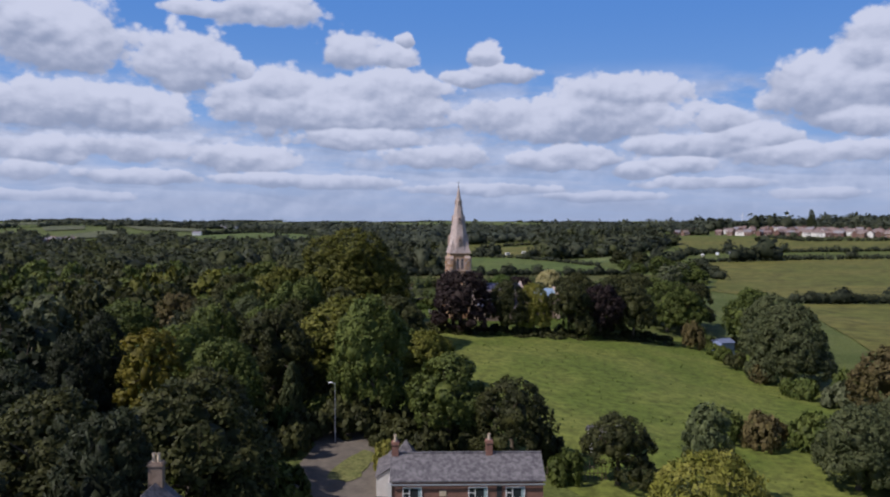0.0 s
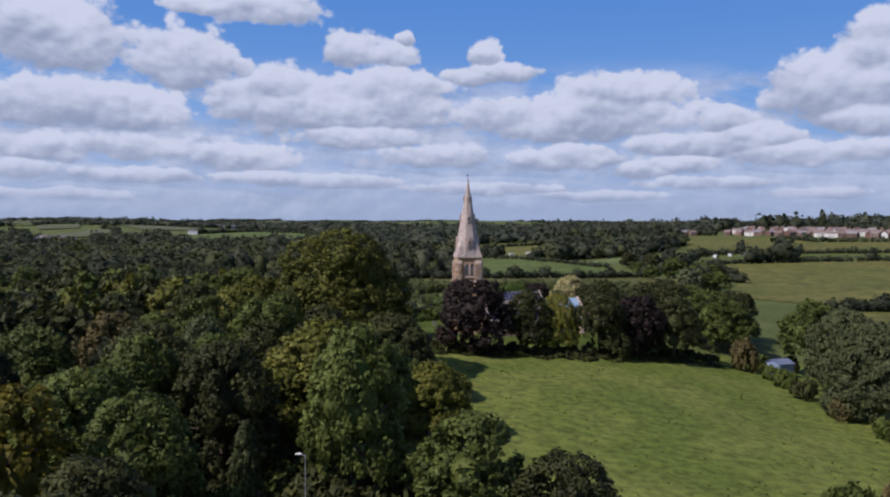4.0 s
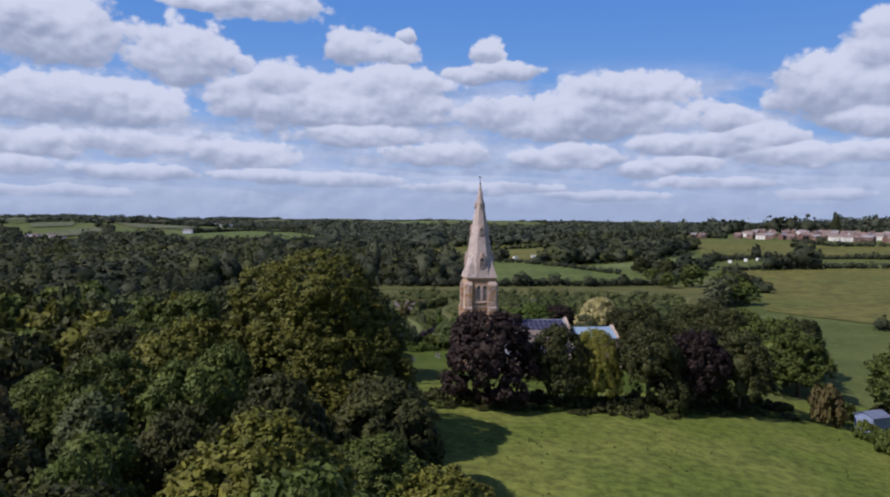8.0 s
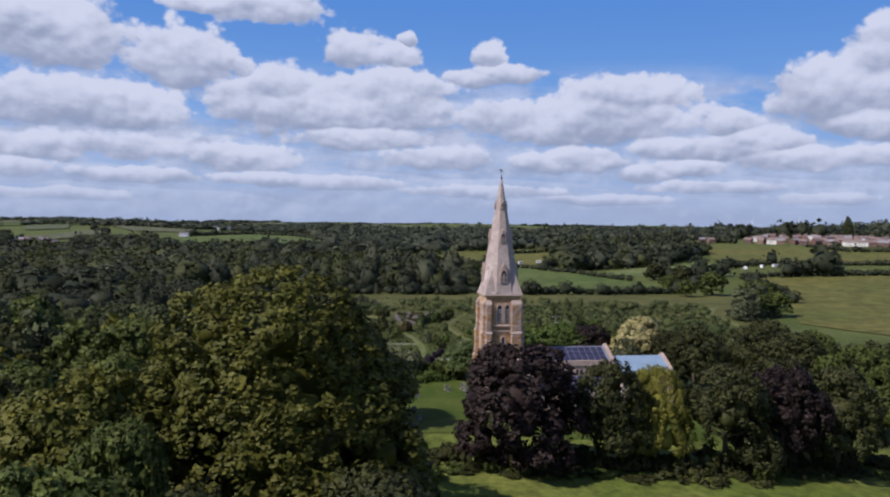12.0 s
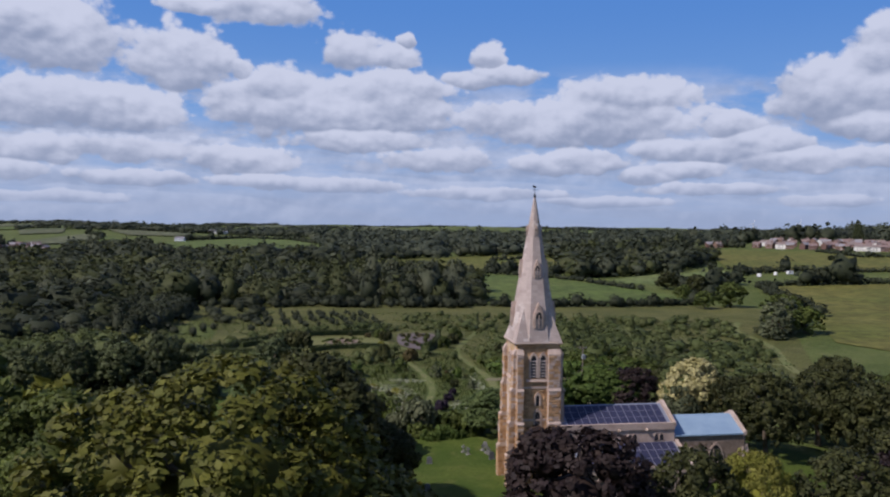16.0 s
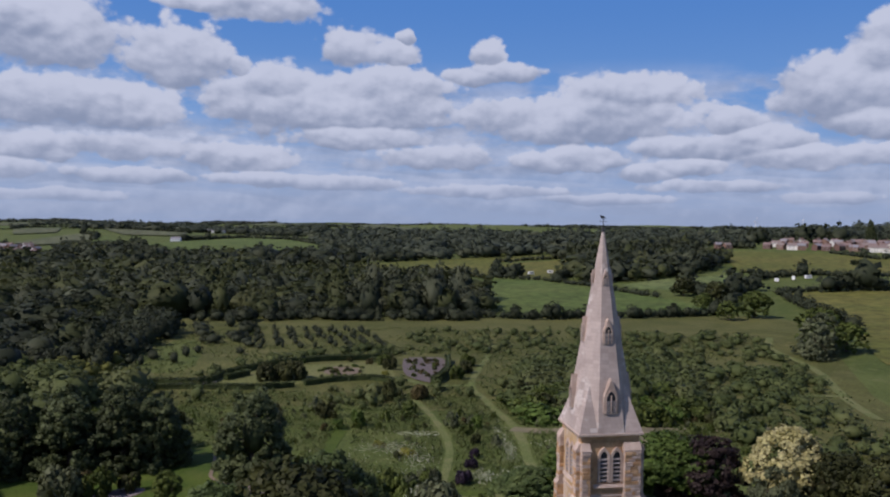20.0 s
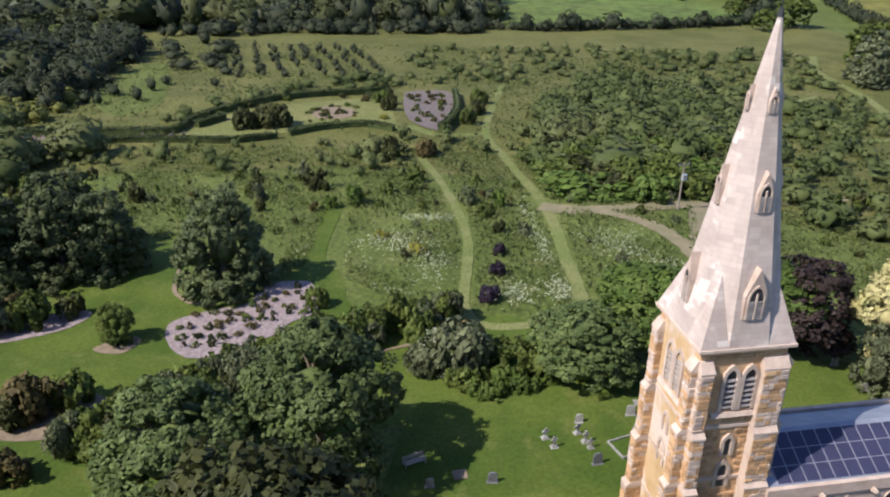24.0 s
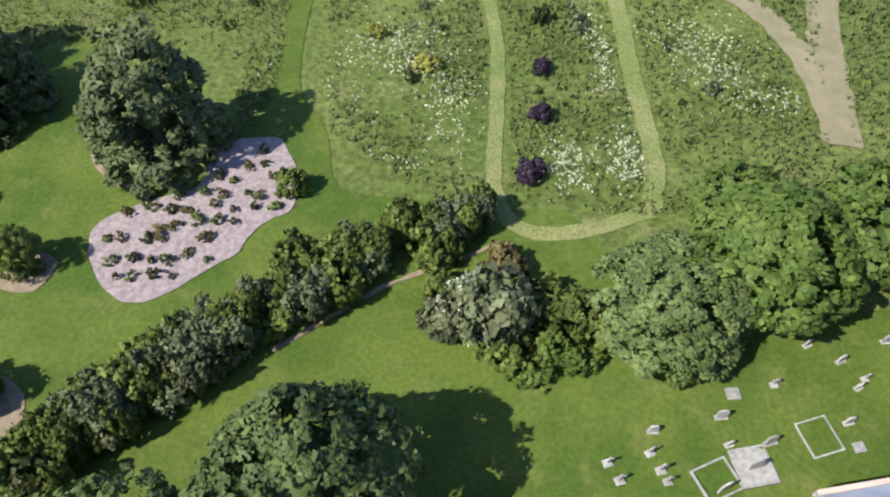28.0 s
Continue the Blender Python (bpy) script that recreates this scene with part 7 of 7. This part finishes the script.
B["yellow"].plant(-6.3, 79.5, 1.3, 3.6, "clipped dome-shaped golden yew", category="topiary")
h2, w2 = gable_house("rendered_house", pose(-19.5, 47.5, gz(-19.5, 47.5), 0, 0, 92), "cream rendered house with slate roof", 9, 6, 6.2, 8.9, RENDER, SLATE)
chimney(h2, 4.1, 0, 8.2, 10.4, 0.6, 0.95, 2, RUBBLE)
sh, _ = gable_house("garden_shed", pose(19.6, 91, gz(19.6, 91), 0, 0, 0), "small shed with dark felt roof and pale gable", 4.4, 2.8, 2.0, 2.9, WHITE, SLATE)
bl, _ = gable_house("field_shelter", pose(67.4, 184, gz(67.4, 184), 0, 0, 20), "blue-grey metal field shelter among trees", 3.6, 3.6, 2.8, 3.5, plain_mat("blue_sheet", (0.2, 0.26, 0.42), (0.26, 0.32, 0.48), 1, 0.6), plain_mat("pale_blue_sheet", (0.17, 0.21, 0.31), (0.13, 0.16, 0.25), 1, 0.5))

# fence of stakes by the vegetable plot
FENCE = plain_mat("bare_wood", (0.22, 0.165, 0.11), (0.15, 0.11, 0.075), 3, 0.9, stretch=(1, 1, 0.2))
fence = thing("fence", pose(11.0, 81.0, gz(13, 81), 0, 0, 0), "rustic fence of pale wooden stakes", "fence")
for k in range(16):
    x = k * 0.42
    part("stake", mesh_np("stake", *tubes([((x, 0, -0.3), (x + rng.normal() * 0.05, rng.normal() * 0.04, 1.8 + rng.uniform(-0.15, 0.3)), 0.05, 0.03)], 6), FENCE), None, fence)
for z in (0.6, 1.3):
    part("rail", boxes((-0.1, 6.5, 0.06, 0.11, z, z + 0.08)), FENCE, fence)

lamp = thing("street_lamp", pose(-12.7, 88, gz(-12.7, 88)), "tall grey street lamp beside the lane", "street lamp")
part("column", mesh_np("column", *tubes([((0, 0, -0.6), (0, 0, 1.4), 0.08, 0.08), ((0, 0, 1.4), (0, 0, 7.0), 0.055, 0.035)], 10), GREY_METAL, True), None, lamp)
part("arm", mesh_np("arm", *tubes([((0, 0, 6.9), (-0.35, 0, 7.1), 0.04, 0.035)], 8), GREY_METAL, True), None, lamp)
part("lantern", hull(bmesh.new(), [(-0.8, -0.1, 7.06), (-0.3, -0.1, 7.06), (-0.3, 0.1, 7.06), (-0.8, 0.1, 7.06)], [(-0.76, -0.07, 7.16), (-0.33, -0.07, 7.16), (-0.33, 0.07, 7.16), (-0.76, 0.07, 7.16)]), WHITE, lamp)

CARPAINT = plain_mat("dark_car_paint", (0.02, 0.02, 0.024), (0.03, 0.03, 0.034), 1, 0.25)
RUBBER = plain_mat("tyre_rubber", (0.02, 0.02, 0.02), (0.03, 0.03, 0.03), 2, 0.9)
car = thing("car", pose(2.8, 76.5, gz(2.8, 76.5) + 0.05, 0, 0, 8), "dark parked hatchback car", "car")
part("body", hull(bmesh.new(), [(-2.0, -0.85, 0.3), (2.0, -0.85, 0.3), (2.0, 0.85, 0.3), (-2.0, 0.85, 0.3)], [(-1.95, -0.82, 0.92), (1.9, -0.82, 0.88), (1.9, 0.82, 0.88), (-1.95, 0.82, 0.92)]), CARPAINT, car)
cab = part("cabin", hull(bmesh.new(), [(-1.8, -0.78, 0.9), (1.0, -0.78, 0.9), (1.0, 0.78, 0.9), (-1.8, 0.78, 0.9)], [(-1.35, -0.62, 1.45), (0.3, -0.62, 1.45), (0.3, 0.62, 1.45), (-1.35, 0.62, 1.45)]), CARPAINT, car)
part("windscreen", hull(bmesh.new(), [(0.97, -0.68, 0.95), (0.97, 0.68, 0.95), (0.36, 0.56, 1.42), (0.36, -0.56, 1.42)], [(1.0, -0.68, 0.96), (1.0, 0.68, 0.96), (0.39, 0.56, 1.43), (0.39, -0.56, 1.43)]), GLASS, cab)
for x in (-1.25, 1.25):
    for y in (-0.78, 0.78):
        wv = part("wheel", mesh_np("wheel", *tubes([((x, y - 0.1, 0.3), (x, y + 0.1, 0.3), 0.31, 0.31)], 14), RUBBER), None, car)
        part("rim", mesh_np("rim", *tubes([((x, y - 0.11, 0.3), (x, y + 0.11, 0.3), 0.2, 0.2)], 10), GREY_METAL), None, wv)

# bushes along the field edge
for x, y, r, h, k in ((40, 97, 2.4, 4.4, "brown"), (43, 100, 2.2, 4, "brown"), (47.5, 98, 2.8, 5, "green"), (53, 84, 3.6, 6, "grey"), (57, 92, 3.6, 6, "grey"), (50, 78, 3, 5, "green"), (61, 84, 3.4, 5.5, "grey"), (37, 99, 2.4, 4, "green"), (48, 90, 3.4, 6, "green"), (60.5, 184, 2.8, 6.6, "brown"), (66.5, 190.5, 1.8, 3.4, "green"), (72, 190, 2.2, 4.2, "dark"), (65.5, 195, 1.8, 4.4, "green"), (63, 178, 2.0, 3, "green"), (62, 170, 2.2, 3.6, "green"), (61, 160, 2.2, 3.6, "dark"), (61, 147, 2.4, 4.2, "brown"), (64, 136, 3.2, 4, "green"), (67, 128, 3.4, 4.6, "grey"), (73, 136, 4, 6, "green"),
                      (66, 110, 3.5, 5, "green"), (12, 86, 2.4, 4, "dark"), (13, 80, 2, 3.5, "green"), (-6, 168, 1.6, 1.8, "green"), (-2, 84, 2.5, 4, "dark"), (27, 68, 2, 4.5, "green")):
    B[k].plant(x, y, r, h, group="field-edge bushes")
for k in range(30):
    x = -6 + k * 2.1 + rng.normal() * 0.6
    edge = 171.6 + max(0, x - 22) * 0.42
    B[rng.choice(["dark_small", "green_small", "dark"])].plant(x, edge + rng.normal() * 0.6, rng.uniform(1.2, 2.0), rng.uniform(0.5, 1.1), "low scrubby growth under field-edge trees", "undergrowth", "undergrowth", 0, "undergrowth")
    # taller dark row, added to deepen the shade beneath the trees
    B[rng.choice(["dark_small", "dark"])].plant(x, edge + 4 + rng.normal() * 0.9, rng.uniform(1.6, 2.4), rng.uniform(1.2, 2.6), "dark bushes added to deepen shade under field-edge trees", "undergrowth", "undergrowth", 0, "undergrowth")
B["white"].plant(47.5, 98, 2.9, 5.2, "white blossom over a field-edge bush")
tuss = []
FIELD_IN = [(-1, 100), (2, 130), (0, 160), (45, 168), (58, 182), (68, 160), (60, 60), (26, 56), (14, 80)]
while len(tuss) < 700:
    x, y = rng.uniform(0, 70), rng.uniform(56, 175)
    if inside(FIELD_IN, x, y) and noise.noise((x * 0.06, y * 0.1, 8)) + rng.normal() * 0.2 > 0.05:
        tuss.append((x, y, float(sheet_z(x, y)) + 0.02))
tuss = np.array(tuss)
V, F, N = leaves(tuss, np.tile((0, 0, 1.2), (len(tuss), 1)), rng.uniform(0.12, 0.35, len(tuss)), 7, 0.16, rng, -0.8, 2.0)
N = N * 0.15 + np.array((0, 0, 0.9))
tagged(new("pasture_tussocks", mesh_np("pasture_tussocks", V, F, leaf_mat("tussock_blades", (0.1, 0.14, 0.026), (0.13, 0.165, 0.04), 0.2, 0), normals=N / np.linalg.norm(N, axis=1, keepdims=True))), "soft green grass tussocks in pasture", "grass", kind="stuff")

# ---- the far villages, farm, vans and turbines ----
ROOFS = [plain_mat("roof_" + n_, a, b, 1.0, 0.85) for n_, a, b in (("red_brown", (0.22, 0.155, 0.14), (0.17, 0.12, 0.11)), ("grey", (0.26, 0.25, 0.26), (0.2, 0.19, 0.2)), ("brown", (0.23, 0.185, 0.165), (0.18, 0.14, 0.125)))]
WALLS = [plain_mat("dark_brick", (0.17, 0.1, 0.08), (0.13, 0.075, 0.06), 2, 0.9), RENDER, plain_mat("brown_brick", (0.24, 0.15, 0.11), (0.19, 0.115, 0.085), 2, 0.9)]


def village_house(k):
    h, w = gable_house("village_house", pose(0, 0, -100), ("brick house with tiled roof in a far village", "white house with tiled roof in a far village", "brown brick house with tiled roof in a far village")[(0, 1, 2, 0, 2, 0)[k]], 9 + k % 2 * 4, 7, 5, 7.6, WALLS[(0, 1, 2, 0, 2, 0)[k]], ROOFS[(k * 2) % 3])
    for x in (-2.6, 0, 2.6):
        for z in (1.0, 3.4):
            f = part("window", boxes((x - 0.6, x + 0.6, -3.56, -3.46, z, z + 1.2)), WHITE, w)
            part("pane", boxes((x - 0.52, x + 0.52, -3.6, -3.5, z + 0.08, z + 1.12)), GLASS, f)
    chimney(h, 3, 0, 6.8, 8.6, 0.7, 0.9, 1)
    tagged(h, group="far village")
    return h


spots_ = []
for k in range(96):
    t, row = (k // 4) / 23, k % 4
    spots_.append((374 + 190 * t + row * 24 + rng.normal() * 4, 1046 - 165 * t + row * 30 + rng.normal() * 5, rng.choice((-38, 52)) + rng.uniform(-20, 20)))
for k in range(30):
    t = rng.random()
    spots_.append((-465 - 145 * t + rng.normal() * 18, 950 + 280 * t, rng.uniform(-90, 90)))
for k in range(4):
    spots_.append((330 + k * 6, 1072 + rng.normal() * 6, rng.uniform(-40, 40)))
first = [village_house(k) for k in range(6)]
for k, (x, y, a) in enumerate(spots_):
    m = pose(x, y, gz(x, y), 0, 0, a)
    if k < 6:
        first[k].matrix_basis = m
    else:
        copy_thing(first[rng.integers(6)], m)
for x, y, a, L in ((-545, 1950, 5, 44), (-575, 1985, -10, 28), (-690, 1960, 0, 22), (-462, 1425, 8, 22)):
    b_, _ = gable_house("farm_barn", pose(x, y, gz(x, y) + 2, 0, 0, a), "long pale farm barn on a far hill", L * 0.7, 14, 4, 7, WHITE if L < 50 else BUFF, ROOFS[1])
    tagged(b_, group="far farm")


def caravan(x, y, a, L=5.5):
    c = thing("caravan", pose(x, y, gz(x, y) + 0.5, 0, 0, a), "white caravan standing in a far field", "caravan", "caravans")
    part("body", hull(bmesh.new(), [(-L / 2, -1.1, 0.3), (L / 2, -1.1, 0.3), (L / 2, 1.1, 0.3), (-L / 2, 1.1, 0.3)], [(-L / 2 + 0.3, -1.05, 2.6), (L / 2 - 0.3, -1.05, 2.6), (L / 2 - 0.3, 1.05, 2.6), (-L / 2 + 0.3, 1.05, 2.6)]), WHITE, c)
    part("window", boxes((-L / 4, L / 4, -1.13, -1.05, 1.3, 2.0)), GLASS, c)
    for s in (-1, 1):
        part("wheel", mesh_np("wheel", *tubes([((0, s * 1.0, 0.1), (0, s * 1.12, 0.1), 0.35, 0.35)], 10), RUBBER), None, c)


for x, y, a, L in ((-112, 880, 5, 6), (-104, 884, 0, 5), (66, 803, 20, 5), (84, 812, 0, 5), (236, 700, 80, 4.5), (254, 712, 60, 5), (268, 718, 10, 5)):
    caravan(x, y, a, L)


def turbine(x, y):
    t = thing("wind_turbine", pose(x, y, gz(x, y)), "white wind turbine on a far hill", "wind turbine", "wind turbines")
    part("tower", mesh_np("tower", *tubes([((0, 0, -5), (0, 0, 46), 1.6, 1.0)], 10), WHITE, True), None, t)
    part("nacelle", boxes((-1.2, 1.2, -2.5, 2, 45, 47.4)), WHITE, t)
    for k in range(3):
        a = 2 * math.pi * k / 3 + 0.3
        part("blade", mesh_np("blade", *tubes([((0, -2.8, 46.2), (20 * math.sin(a), -2.8, 46.2 + 20 * math.cos(a)), 0.8, 0.2)], 6), WHITE), None, t)


turbine(1340, 3450)
turbine(1545, 3450)
K["conifer"].plant(520, 1085, 7, 30, "tall dark conifer above a far village")
WATER = Nodes("river_water").done((0.05, 0.07, 0.08), 0.08, 0, 0.5)
for lake in LAKES:
    patch("water", lake, WATER, "still grey-blue lake in the valley", 0.6, 30, category="water")
# ---- rough stones of the tower, laid in uneven courses ----
def stone_mesh(name, mat, seed):
    """A unit block, its front at y = -1, with worn, uneven edges."""
    r = np.random.default_rng(seed)
    bm = bmesh.new()
    c = 0.12
    back = [(-0.5, 0, -0.5), (0.5, 0, -0.5), (0.5, 0, 0.5), (-0.5, 0, 0.5)]
    mid = [(x + r.normal() * 0.02, -0.6, z + r.normal() * 0.03) for x, _, z in back]
    front = [(x * (1 - c) + r.normal() * 0.03, -1 + r.normal() * 0.08, z * (1 - c * 1.5) + r.normal() * 0.04) for x, _, z in back]
    R_ = [[bm.verts.new(p) for p in ring] for ring in (back, mid, front)]
    bm.faces.new(R_[2])
    for a in range(2):
        for i in range(4):
            bm.faces.new((R_[a][i], R_[a][(i + 1) % 4], R_[a + 1][(i + 1) % 4], R_[a + 1][i]))
    bmesh.ops.recalc_face_normals(bm, faces=bm.faces[:])
    me = bpy.data.meshes.new(name)
    bm.to_mesh(me)
    bm.free()
    me.materials.append(mat)
    return me


IRON_STONES = [stone_mesh("stone", IRON, k) for k in range(5)]
LIME_STONES = [stone_mesh("stone", LIME, 20 + k) for k in range(3)]
singles = [0]
rest_v, rest_f, rest_o = {0: [], 1: []}, {0: [], 1: []}, {0: 0, 1: 0}


def lay(m, x, z, w, h, depth, lime):
    """One stone at x, z of a wall plane m that faces -y: a part while they can be told apart, else joined."""
    me = (LIME_STONES if lime else IRON_STONES)[rng.integers(3 if lime else 5)]
    local = m @ pose(x + w / 2, 0, z + h / 2) @ Matrix.Diagonal((w - 0.03, depth, h - 0.03, 1))
    if singles[0] < 300 and z > 7.5:
        singles[0] += 1
        ob = new("stone", me)
        ob.parent = tower
        ob.matrix_basis = local
        return
    k = int(lime)
    co = [local @ v.co for v in me.vertices]
    rest_v[k] += [tuple(c) for c in co]
    rest_f[k] += [[rest_o[k] + i for i in p.vertices] for p in me.polygons]
    rest_o[k] += len(co)


def rubble_face(m, x0, x1, z0, z1, holes, lime_share=0.0, lo=0.2, hi=0.34):
    z = z1
    while z > z0 + 0.12:
        h = min(rng.uniform(lo, hi), z - z0)
        x = x0
        while x < x1 - 0.08:
            w = min(rng.uniform(0.3, 0.75), x1 - x)
            if x1 - x - w < 0.15:
                w = x1 - x
            if not any(x + w > a + 0.02 and x < b - 0.02 and z > c + 0.02 and z - h < d - 0.02 for a, b, c, d in holes):
                lay(m, x, z - h, w, h, rng.uniform(0.025, 0.085), rng.random() < lime_share)
            x += w
        z -= h


HOLES = [(-1.36, 1.36, 12.8, 16.6), (-0.5, 0.5, 9.6, 11.5), (-0.6, 0.6, 7.2, 9.6)] + [(-3, 3, z - 0.04, z + 0.26) for z in (4.2, 8.1, 12.0)]
rubble_face(side(0, TH), -2.02, 1.28, 0.3, 17.0, HOLES)
for sx, sy, along, x0, x1, y0, y1, z0, z1 in BUTT:
    if sy > 0 and sx > 0:
        continue
    share = 0.6 if z1 > 15 else 0.35 if z1 > 11 else 0.25
    if along and sy < 0:
        rubble_face(pose(0, y0, 0), x0, x1, z0, z1 - 0.14, [], share, 0.26, 0.4)
        rubble_face(pose(x1, 0, 0, 0, 0, 90), y0, y1, z0, z1 - 0.14, [], share, 0.26, 0.4)
    if sx < 0:
        if not along:
            rubble_face(pose(x0, 0, 0, 0, 0, -90), -y1, -y0, z0, z1 - 0.14, [], share, 0.26, 0.4)
            if sy < 0:
                rubble_face(pose(0, y0, 0), x0, x1, z0, z1 - 0.14, [], share, 0.26, 0.4)
            else:
                rubble_face(pose(0, y0, 0), x0, x1, z0, z1 - 0.14, [], share * 0.5, 0.26, 0.4)
        elif sy < 0:
            rubble_face(pose(x0, 0, 0, 0, 0, -90), -y1, -y0, z0, z1 - 0.14, [], share, 0.26, 0.4)
for k, mat in ((0, IRON), (1, LIME)):
    me = bpy.data.meshes.new("stonework")
    me.from_pydata(rest_v[k], [], rest_f[k])
    me.materials.append(mat)
    tagged(part("stonework", me, None, tower), "uneven coursed building stone", kind="stuff")
